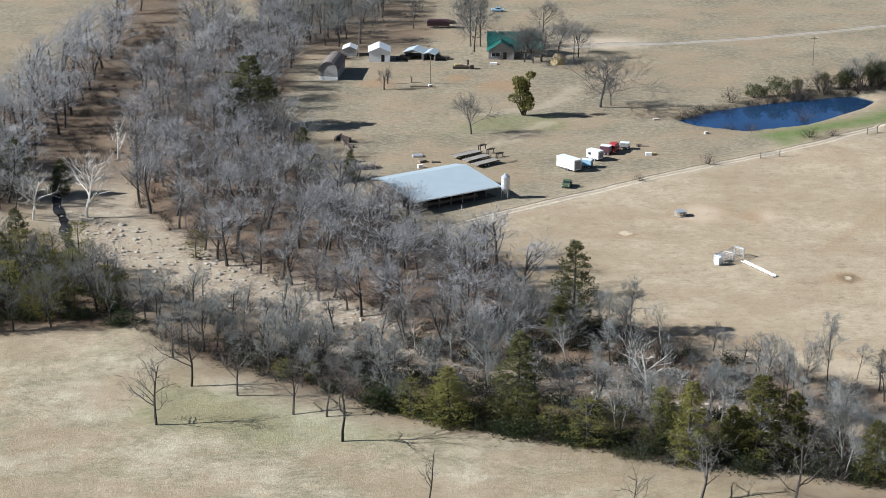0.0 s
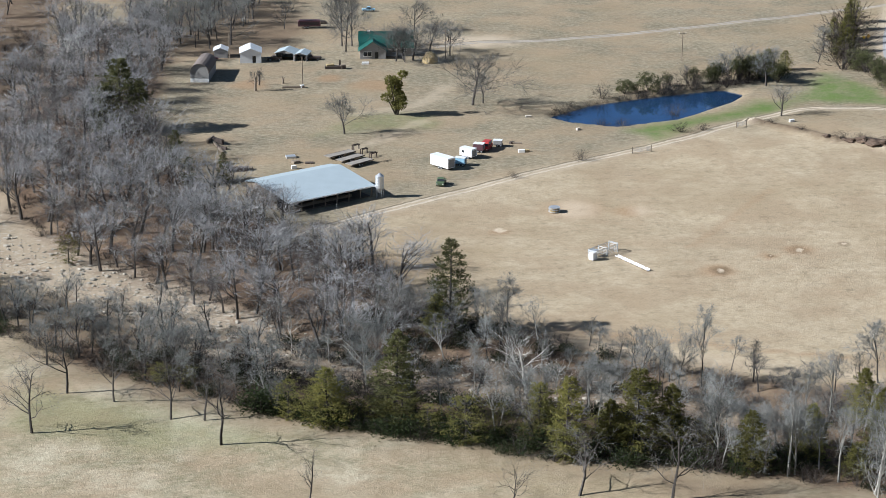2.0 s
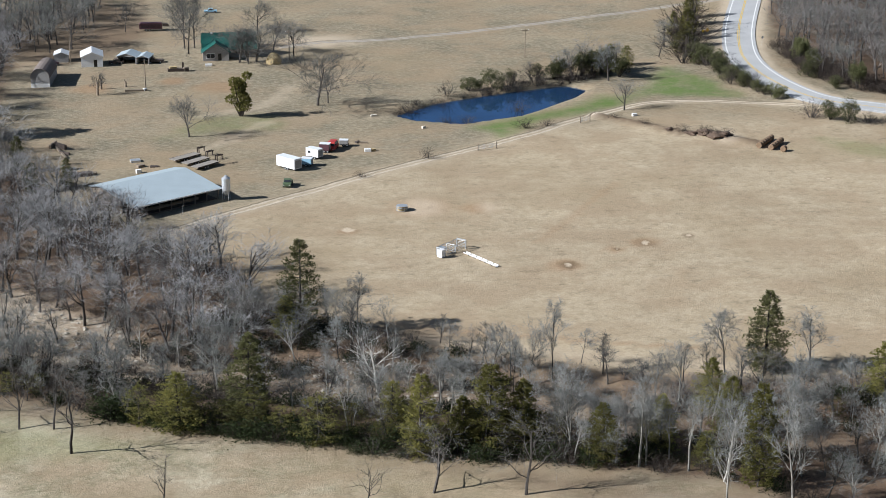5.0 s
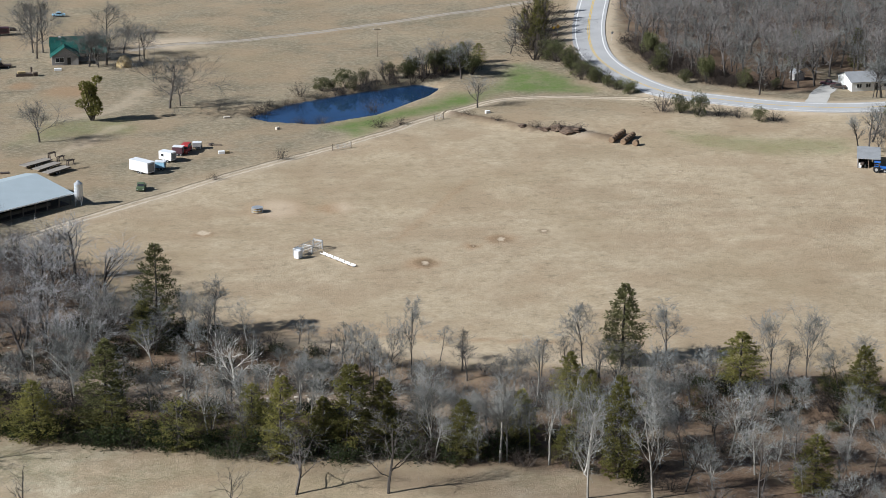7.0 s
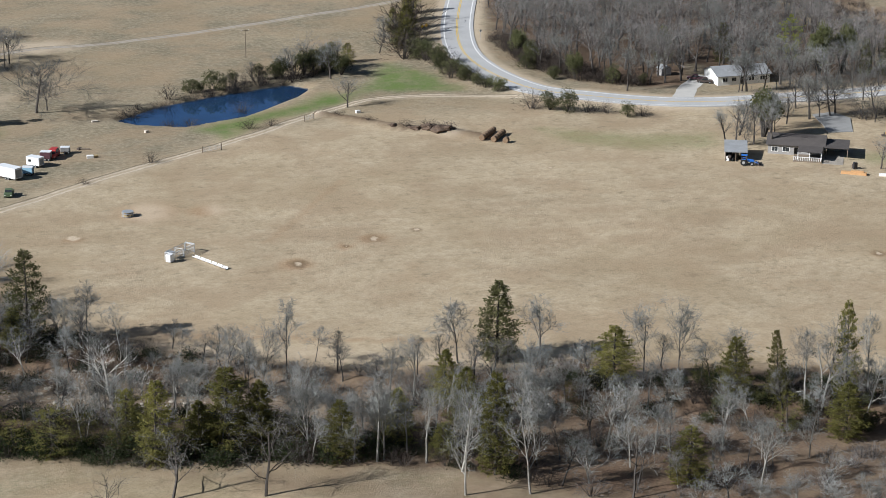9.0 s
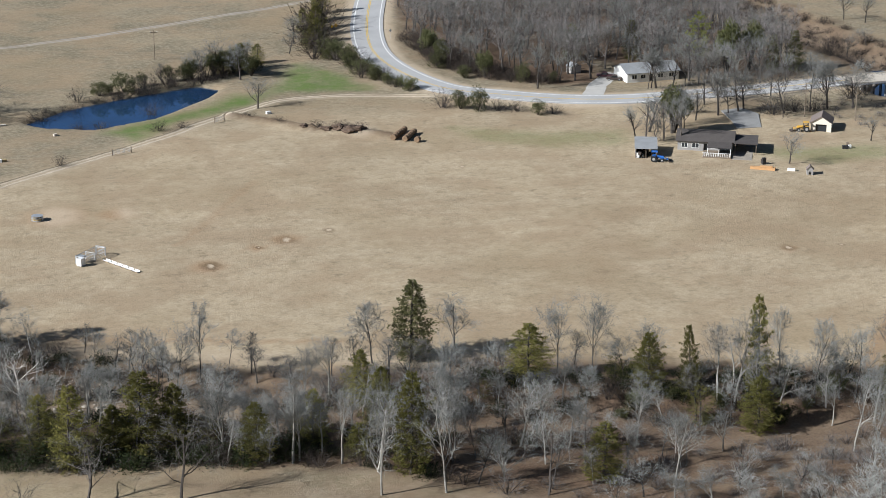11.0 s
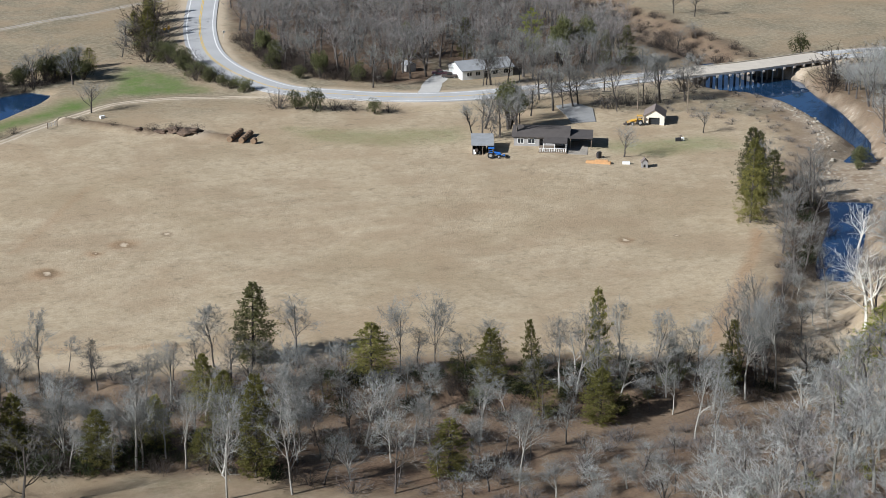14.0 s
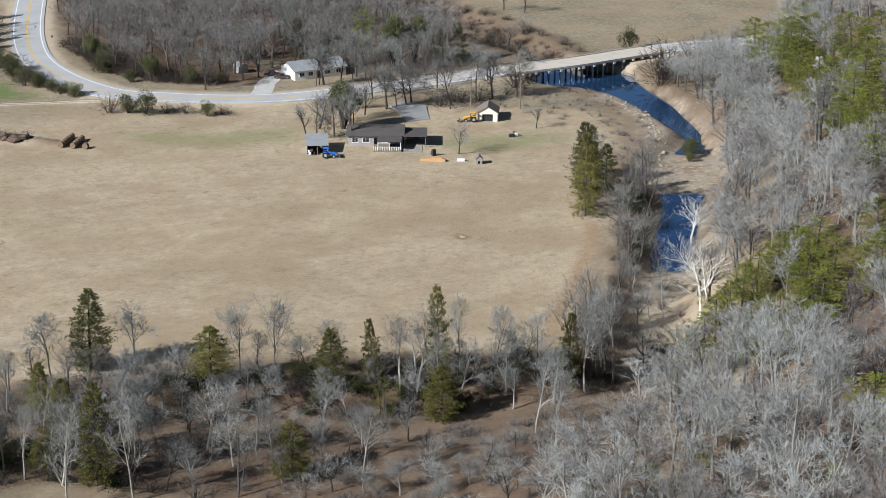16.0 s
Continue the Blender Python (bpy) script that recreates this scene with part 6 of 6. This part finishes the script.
junk("farm_implement", at(5.5, 575, 3), [(0, 0, 6, 1.6, 0.8, 0, STEEL_DARK, "frame"), (-1.5, 0.2, 2.2, 1.2, 1.3, 10, HAY, "load"), (1.4, 0.6, 0.5, 0.5, 2.4, 0, STEEL_DARK, "mast"), (2.2, -0.2, 1.5, 1.0, 1.1, 20, OLD_WOOD, "crate")], "loaded dark farm trailer in the yard", "equipment", 1)
junk("water_tub", at(14.4, 581), [(0, 0, 2.1, 1.0, 0.6, 0, TRIM_WHITE, "tub")], "white water tub in the yard", "tub", 2)
junk("scrap_heap", at(-25, 490, -75), [(0, 0, 15, 0.5, 0.5, 0, OLD_WOOD, "log"), (-3, 1, 4, 0.7, 1.2, 25, STEEL_DARK, "frame"), (-5, -0.5, 5, 0.5, 1.1, -30, OLD_WOOD, "branch"), (3, 0.6, 3, 0.5, 0.7, 35, STEEL_DARK, "bar")], "old timbers and scrap lying in pasture", "scrap", 3)
junk("scrap_heap", at(-19, 467), [(0, 0, 5, 2, 0.8, 5, STEEL_DARK, "frame"), (2, 1, 3, 1.2, 0.6, -10, OLD_WOOD, "boards")], "low heap of dark scrap in pasture", "scrap", 4)
junk("pallet_stack", at(-6.5, 478.5), [(0, 0, 2.4, 2, 0.5, 10, GALV, "panel"), (1.2, -5, 1.8, 1.4, 0.6, 30, OLD_WOOD, "boards"), (0.8, -10.5, 1.2, 0.8, 0.9, 20, TRIM_WHITE, "tank"), (4.5, -5.5, 2, 1.2, 0.3, 0, STEEL_DARK, "sheet")], "white panels and boards stacked behind the barn", "stack", 5)
junk("scrap_heap", at(50.2, 479.8), [(0, 0, 1.6, 1.0, 0.7, 0, TRIM_WHITE, "tank"), (1.4, 0.2, 1.0, 0.8, 0.6, 20, HAY, "pile")], "pale tank and rubble near parked trailers", "scrap", 6)
junk("scrap_heap", at(49.8, 488), [(0, 0, 2.6, 0.5, 0.4, -10, OLD_WOOD, "log"), (-1.2, 0.5, 1.2, 0.8, 0.5, 40, STEEL_DARK, "frame")], "dark timbers lying past the trailers", "scrap", 7)
junk("fallen_log", at(-6.4, 552.7), [(0, 0, 6.2, 0.5, 0.5, 0, OLD_WOOD, "log"), (2.4, 0.2, 1.0, 0.7, 0.8, 30, TRIM_WHITE, "block")], "long grey log lying on the pasture", "log", 8)


def snag(x, y, h):
    g = Geo().tube((0, 0, -0.2), (0.1, 0, h * 0.55), 0.35, 0.28).tube((0.1, 0, h * 0.5), (-0.3, 0.1, h), 0.24, 0.08).tube((0.1, 0, h * 0.5), (0.5, -0.1, h * 0.85), 0.18, 0.06)
    tagged(part("tree_snag", g, OLD_WOOD), "broken dead tree trunk in pasture", "snag").matrix_world = at(x, y)


snag(-16.9, 549, 5.5), snag(-16.1, 556.4, 4.0), snag(-9.4, 558, 2.2)


def utility_pole(x, y, h, arm=True):
    root = thing("utility_pole", at(x, y), "weathered wooden utility pole", "pole", "utility poles")
    part("pole", Geo().tube((0, 0, -0.5), (0, 0, h), 0.17, 0.11), OLD_WOOD, root)
    if arm:
        part("crossarm", Geo().box(-1.1, 1.1, -0.06, 0.06, h - 0.8, h - 0.65), OLD_WOOD, root)
        for k in (-1, 1):
            part("insulator", Geo().tube((k, 0, h - 0.645), (k, 0, h - 0.4), 0.06), TRIM_WHITE, root)


for x, y, h in ((-3.9, 556.6, 8), (-25.5, 589.3, 8), (38.3, 587.4, 9), (107.8, 580.6, 9), (257.6, 460.8, 9), (268.5, 453.3, 9), (372, 462, 13), (398, 452, 13)):
    utility_pole(x, y, h, h > 8.5)

# the cattle pen, troughs and hay ring in the field
def cattle_pen():
    root = thing("cattle_pen", at(56.4, 394.6, 45), "galvanised cattle handling pen with white feed box", "pen")
    part("feed_box", Geo().box(-0.6, 0.6, -0.6, 0.6, 0.1, 1.7), PAINT_WHITE, root, "white feed box", 0.05)
    part("feed_box_lid", Geo().box(1.1, 2.6, 0.5, 1.9, 1.2, 1.5), GALV, root)
    for x, y, L, a in ((0.8, -0.6, 3.4, 0), (4.3, -0.6, 3.4, 0), (0.8, 1.8, 3.4, 0), (4.3, 1.8, 3.4, 0), (0.7, -0.5, 2.2, 90), (7.9, -0.5, 2.2, 90), (4.2, -0.5, 2.2, 90)):
        c, s = (1, 0) if a == 0 else (0, 1)
        panel = part("panel", Geo().tube((x, y, 1.7), (x + c * L, y + s * L, 1.7), 0.04, 0.04, 6), GALV, root)
        for u in (0, L):
            part("post", Geo().box(x + c * u - 0.04, x + c * u + 0.04, y + s * u - 0.04, y + s * u + 0.04, -0.2, 1.7), GALV, panel)
        for k in range(5):
            z = 0.3 + 0.32 * k
            part("bar", Geo().tube((x, y, z), (x + c * L, y + s * L, z), 0.035, 0.035, 6), GALV, panel)
    part("head_gate", Geo().box(7.85, 8.0, -0.6, -0.48, 0, 1.9).box(7.85, 8.0, 1.72, 1.85, 0, 1.9).box(7.85, 8.0, -0.6, 1.85, 1.8, 1.93), GALV, root)


cattle_pen()
for k in range(6):
    u = (k + 0.5) / 6
    x, y = 61.6 + 5.3 * u, 396.6 - 9.9 * u
    tr = thing("feed_trough", at(x, y, -62), "white half-barrel feed trough on grass", "trough", "row of feed troughs")
    part("tub", Geo().prism([(0.45 * math.cos(a), 0.48 + 0.42 * math.sin(a)) for a in [math.pi + math.pi * j / 8 for j in range(9)]] + [(0.38, 0.48), (0.3, 0.22), (0, 0.14), (-0.3, 0.22), (-0.38, 0.48)], -0.75, 0.75), PAINT_WHITE, tr)
    tr.matrix_world = at(x, y, 28)
    for s in (-0.7, 0.7):
        part("leg", Geo().box(-0.3, 0.3, s - 0.05, s + 0.05, -0.15, 0.12), STEEL_DARK, tr)


def hay_ring(x, y):
    root = thing("hay_ring", at(x, y), "steel hay ring feeder filled with hay", "feeder")
    part("hay", Geo().lathe([(1.0, -0.1), (1.05, 0.5), (0.7, 1.0), (0.1, 1.15)], n=12), HAY, root)
    for z in (0.15, 0.7, 1.15):
        part("hoop", Geo().lathe([(1.25, z), (1.3, z), (1.3, z + 0.06), (1.25, z + 0.06)], n=18), GALV, root)
    for k in range(10):
        a = k * 0.6283
        part("upright", Geo().tube((1.28 * math.cos(a), 1.28 * math.sin(a), -0.1), (1.28 * math.cos(a), 1.28 * math.sin(a), 1.2), 0.03, 0.03, 6), GALV, root)


hay_ring(52.5, 429.5)

# round bales in rows
bale_geo = Geo().tube((0, -0.65, 0.72), (0, 0.65, 0.72), 0.75, 0.75, 14)
for j in range(3):
    for k in range((6, 5, 1)[j]):
        x, y = 147.6 + 2.5 * j + 0.95 * k, 472.0 - 1.9 * j + 1.28 * k
        b = part("round_bale", bale_geo, OLD_HAY, None, "weathered round hay bale in a stored row", 0.08)
        tagged(b, category="hay bale", group="rows of round bales")
        b.matrix_world = at(x, y, -37)

# mounds of dug earth at the end of the berm
def earth_mound(x, y, size, seed):
    bm = bmesh.new()
    bmesh.ops.create_icosphere(bm, subdivisions=3, radius=1)
    for v in bm.verts:
        v.co *= 0.85 + 0.5 * noise.noise(v.co * 1.6 + Vector((seed, 0, 0))) + 0.2 * noise.noise(v.co * 5)
        v.co = Vector((v.co.x * size * 1.5, v.co.y * size, v.co.z * size * 0.55))
    me = bpy.data.meshes.new("earth_mound")
    bm.to_mesh(me)
    bm.free()
    me.materials.append(EARTH)
    ob = tagged(new("earth_mound", me), "mound of dark brown earth and roots in the pasture", "mound", "earth mounds")
    ob.matrix_world = pose(x, y, zat(x, y), 0, 0, -35 + 20 * seed)


EARTH = mat("dark_brown_earth", (0.115, 0.08, 0.058), 0.95, 0, 0.45, 0.5, 4, 0.6)
for k, (x, y, size) in enumerate(((133.7, 485.5, 1.3), (137, 484.5, 1.8), (140.2, 482, 2.2), (129, 490, 1.0))):
    earth_mound(x, y, size, k)


# yellow warning sign at the bend
warning_sign = thing("road_sign", at(167.5, 600, 0), "yellow diamond warning sign at the highway bend", "sign")
part("post", Geo().tube((0, 0, -0.3), (0, 0, 2.6), 0.04), GALV, warning_sign)
part("panel", Geo().prism([(-0.55, 2.5), (0, 1.95), (0.55, 2.5), (0, 3.05)], -0.07, -0.05), mat("yellow_sign", (0.75, 0.48, 0.04), 0.5, 0, 0.1), warning_sign)

# gates, signs, road furniture
def farm_gate(ax, ay, bx, by):
    L = math.hypot(bx - ax, by - ay)
    root = thing("farm_gate", towards(ax, ay, bx, by), "tubular steel farm gate across the lane", "gate")
    for x in (0, L):
        part("post", Geo().tube((x, 0, -0.4), (x, 0, 1.7), 0.11), OLD_WOOD, root)
    for k in range(5):
        part("bar", Geo().tube((0.1, 0, 0.35 + 0.25 * k), (L - 0.1, 0, 0.35 + 0.25 * k), 0.035, 0.035, 6), GALV, root)


farm_gate(77.4, 478.0, 82.4, 479.8), farm_gate(108.4, 502.6, 111.4, 504.8)


def sign(x, y, paint, label, turn=0, w=0.75):
    root = thing("road_sign", at(x, y, turn), label, "sign")
    part("post", Geo().tube((0, 0, -0.3), (0, 0, 2.2), 0.04), GALV, root)
    part("plate", Geo().prism([(0, 2.1), (w, 2.1 + w), (0, 2.1 + 2 * w), (-w, 2.1 + w)], -0.05, -0.03), paint, root)


sign(168.6, 599.5, YELLOW, "yellow diamond road sign at the bend", 20)
sign(182.6, 587.4, TRIM_WHITE, "white road marker sign beside the bend", 20, 0.5)


def lean_to():
    root = thing("lean_to", towards(198.6, 437.2, 203.2, 435.2, 0.0), "open shed with a grey roof beside the field", "shed")
    g = Geo().quad((-0.3, -0.4, 2.5), (5.3, -0.4, 2.5), (5.3, 8.6, 3.2), (-0.3, 8.6, 3.2)).quad((-0.3, -0.4, 2.38), (5.3, -0.4, 2.38), (5.3, 8.6, 3.08), (-0.3, 8.6, 3.08)).quad((-0.3, -0.4, 2.38), (5.3, -0.4, 2.38), (5.3, -0.4, 2.5), (-0.3, -0.4, 2.5))
    part("roof", g, ROOF_GREY, root)
    for x in (0, 2.5, 5):
        part("post", Geo().box(x - 0.08, x + 0.08, 0, 0.16, -0.4, 2.4), OLD_WOOD, root)
    part("back_wall", Geo().box(0, 5, 8.2, 8.3, -0.4, 3.05), SIDING_GREY, root)
    for x in (-0.1, 5.0):
        part("side_wall", Geo().box(x, x + 0.1, 0.2, 8.2, -0.4, 2.45), SIDING_GREY, root)
    part("white_panel", Geo().box(0.2, 0.9, -0.08, 0.0, 0.1, 1.3), TRIM_WHITE, root)


lean_to()


def tractor(m, paint, label, loader=True):
    root = thing("tractor", m, label, "tractor")
    part("hood", Geo().prism([(0, 0.8), (1.7, 0.8), (1.7, 1.55), (0.2, 1.4), (0, 1.25)], -0.38, 0.38), paint, root, bevel=0.06)
    part("body", Geo().box(1.5, 3.0, -0.45, 0.45, 0.6, 1.1), STEEL_DARK, root)
    part("seat", Geo().box(2.3, 2.8, -0.3, 0.3, 1.1, 1.3).box(2.7, 2.85, -0.3, 0.3, 1.3, 1.8), RUBBER, root)
    part("canopy", Geo().box(1.6, 3.1, -0.75, 0.75, 2.42, 2.5), paint, root)
    for x in (1.7, 2.95):
        for y in (-0.6, 0.6):
            part("canopy_post", Geo().box(x, x + 0.07, y - 0.03, y + 0.03, 1.1, 2.42), STEEL_DARK, root)
    for y in (-0.75, 0.75):
        wheel(root, 2.5, y, 0.75, 0.45)
        wheel(root, 0.5, y, 0.45, 0.3)
        part("fender", Geo().box(2.0, 3.0, y - 0.2, y + 0.2, 1.5, 1.58), paint, root)
    if loader:
        for y in (-0.55, 0.55):
            part("loader_arm", Geo().tube((1.6, y, 1.5), (-1.1, y, 0.6), 0.08), paint, root)
        part("bucket", Geo().prism([(-1.8, 0.15), (-1.0, 0.15), (-1.0, 0.8), (-1.15, 0.8), (-1.2, 0.3), (-1.8, 0.22)], -0.95, 0.95), STEEL_DARK, root)


tractor(at(203.6, 431.5, 155), TRACTOR_BLUE, "bright blue tractor with a front loader")
tractor(at(199.4, 436.6, 60), STEEL_DARK, "dark tractor parked under the lean-to", False)
tractor(at(248.3, 447.8, -25), YELLOW, "yellow tractor parked beside the garage")


def ranch_house():
    m = towards(211.4, 440.6, 223.5, 433.9, 0.0)
    root = gabled("ranch_house", m, 13.5, 8.5, 2.7, 4.4, SIDING_GREY, ROOF_DARK, "low grey ranch house with a dark shingle roof", "house", 0.5, True, ((6.4, 0.9, 2.0),), ((1.0, 1.4, 1.1, 0.9), (3.6, 1.6, 1.1, 0.9), (8.2, 1.6, 1.1, 0.9), (11, 1.2, 1.1, 0.9)))
    part("porch_roof", Geo().quad((7.5, -5.2, 2.3), (13.4, -5.2, 2.3), (13.4, -0.6, 2.75), (7.5, -0.6, 2.75)).quad((7.5, -5.2, 2.4), (13.4, -5.2, 2.4), (13.4, -0.6, 2.85), (7.5, -0.6, 2.85)), ROOF_DARK, root)
    part("porch_deck", Geo().box(6.5, 13.4, -6.2, -0.05, 0.1, 0.45), OLD_WOOD, root)
    for x in (7.6, 10.4, 13.2):
        part("porch_post", Geo().box(x - 0.07, x + 0.07, -5.1, -4.95, 0.45, 2.35), TRIM_WHITE, root)
    for k in range(16):
        part("baluster", Geo().box(6.6 + 0.43 * k, 6.7 + 0.43 * k, -6.15, -6.08, 0.45, 1.3), TRIM_WHITE, root)
    part("porch_rail", Geo().box(6.5, 13.4, -6.2, -6.05, 1.3, 1.38), TRIM_WHITE, root)
    part("carport_roof", Geo().box(13.9, 19.6, -1.5, 7.5, 2.75, 2.9), ROOF_DARK, root)
    for x in (14.2, 19.3):
        for y in (-1.2, 7.2):
            part("carport_post", Geo().box(x - 0.08, x + 0.08, y - 0.08, y + 0.08, -0.3, 2.74), OLD_WOOD, root)
    part("carport_wall", Geo().box(14, 19.5, 6.9, 7.0, -0.3, 2.74), SIDING_GREY, root)
    part("paving", Geo().box(13.6, 18.5, -6.5, 6.5, -0.2, 0.12), CONCRETE_DARK, root)


ranch_house()
gabled("garage", towards(251.8, 446.8, 256.4, 443.9, 0.0), 5.2, 6.8, 2.5, 4.1, SIDING_CREAM, ROOF_BROWN, "small cream garage with open door and brown roof", "garage", 0.3, False, ((1.2, 2.8, 2.1),))
gabled("white_house", towards(229.2, 512.0, 245, 512.2, 0.0), 16, 9.5, 2.6, 4.4, SIDING_WHITE, ROOF_GREY, "white house with grey roof among bare trees", "house", 0.45, True, ((7.0, 1.0, 2.1),), ((1.5, 1.4, 1.1, 0.9), (4.2, 1.4, 1.1, 0.9), (9.5, 1.6, 1.1, 0.9), (13, 1.4, 1.1, 0.9)))
gabled("garden_shed", at(218.5, 527, 10), 3, 3, 2, 2.8, SIDING_GREY, ROOF_GREY, "tiny grey shed at the wood edge", "shed", 0.2, False)
gabled("dog_hut", at(231.0, 410.4, -25), 1.5, 1.7, 1.3, 2.1, SIDING_GREY, ROOF_BROWN, "small grey wooden hut on the lawn", "hut", 0.15, False, ((0.5, 0.5, 0.8),))
junk("lumber_pile", at(223.2, 417.8, -33), [(0, 0, 6, 1.2, 0.6, 0, LUMBER, "boards"), (0.8, 0.2, 3, 0.9, 0.85, 4, LUMBER, "upper_boards")], "stack of raw orange lumber beside the porch", "lumber", 9)
junk("burn_barrel", at(225.7, 422.1), [(0, 0, 0.9, 0.8, 1.6, 0, TARP_BLACK, "barrel"), (0.1, 0.9, 0.7, 0.6, 1.0, 15, STEEL_DARK, "bin")], "dark barrels standing in the yard", "barrel", 10)
junk("water_tank", at(229.2, 414.7, -25), [(0, 0, 1.8, 0.8, 0.6, 0, TRIM_WHITE, "tank")], "low white tank on the lawn", "tank", 11)
junk("garden_cart", at(252, 429.4, -20), [(0, 0, 1.4, 0.9, 0.8, 0, TARP_BLACK, "bin"), (1.2, 0.3, 0.7, 0.6, 0.9, 10, TRIM_WHITE, "drum"), (0.9, 1.6, 0.7, 0.3, 1.2, 0, OLD_WOOD, "stump")], "black cart and white drum on the lawn", "cart", 12)
junk("salt_tub", at(124.2, 508.4), [(0, 0, 1.3, 0.8, 0.7, 15, TRIM_WHITE, "tub")], "white tub under a bare tree", "tub", 13)
junk("pale_rock", at(55.6, 515.8), [(0, 0, 1.6, 0.9, 0.4, 10, CONCRETE, "slab")], "pale slab near the pond shore", "rock", 14)
junk("pale_rock", at(67, 501.5), [(0, 0, 1.0, 0.7, 0.6, 30, CONCRETE, "slab")], "pale rock below the pond dam", "rock", 15)


def paved(name, outline, material, label):
    g = Geo()
    top = [(x, y, 0.34) for x, y in outline]
    g.quad(*top)
    n = len(top)
    for k in range(n):
        a, b = top[k], top[(k + 1) % n]
        g.quad(a, b, (b[0], b[1], -0.5), (a[0], a[1], -0.5))
    tagged(part(name, g, material), label, "driveway", kind="structure")


tagged(rut("pavement_drive", [(212.5, 497.5), (217, 506), (221, 513), (226, 519), (231, 524)], 0, 5.5, DRIVE_PALE, None, "", 5, 0.03), "pale gravel driveway of the white house", "driveway", kind="structure")
paved("pavement_yard", [(239.6, 473.5), (246.1, 474.5), (247.4, 467.2), (241.5, 454), (235, 455), (237.8, 464.4)], DRIVE_GREY, "pale gravel drive behind the ranch house")


def power_line(a, b, sag):
    """Wires between two poles, sagging."""
    root = thing("power_line", pose(0, 0, 0), "thin overhead power wires along the bluff", "power line")
    for k in (-1, 0, 1):
        g = Geo()
        pts = [Vector(a).lerp(Vector(b), u / 12) + Vector((0, k * 1.0, -sag * (1 - (u / 6 - 1) ** 2))) for u in range(13)]
        for p, q in zip(pts[:-1], pts[1:]):
            g.tube(p, q, 0.018, 0.018, 4, False)
        part("wire", g, GALV, root)


za, zb = zat(372, 462) + 12.4, zat(398, 452) + 12.4
power_line((372, 462, za), (398, 452, zb), 0.3)
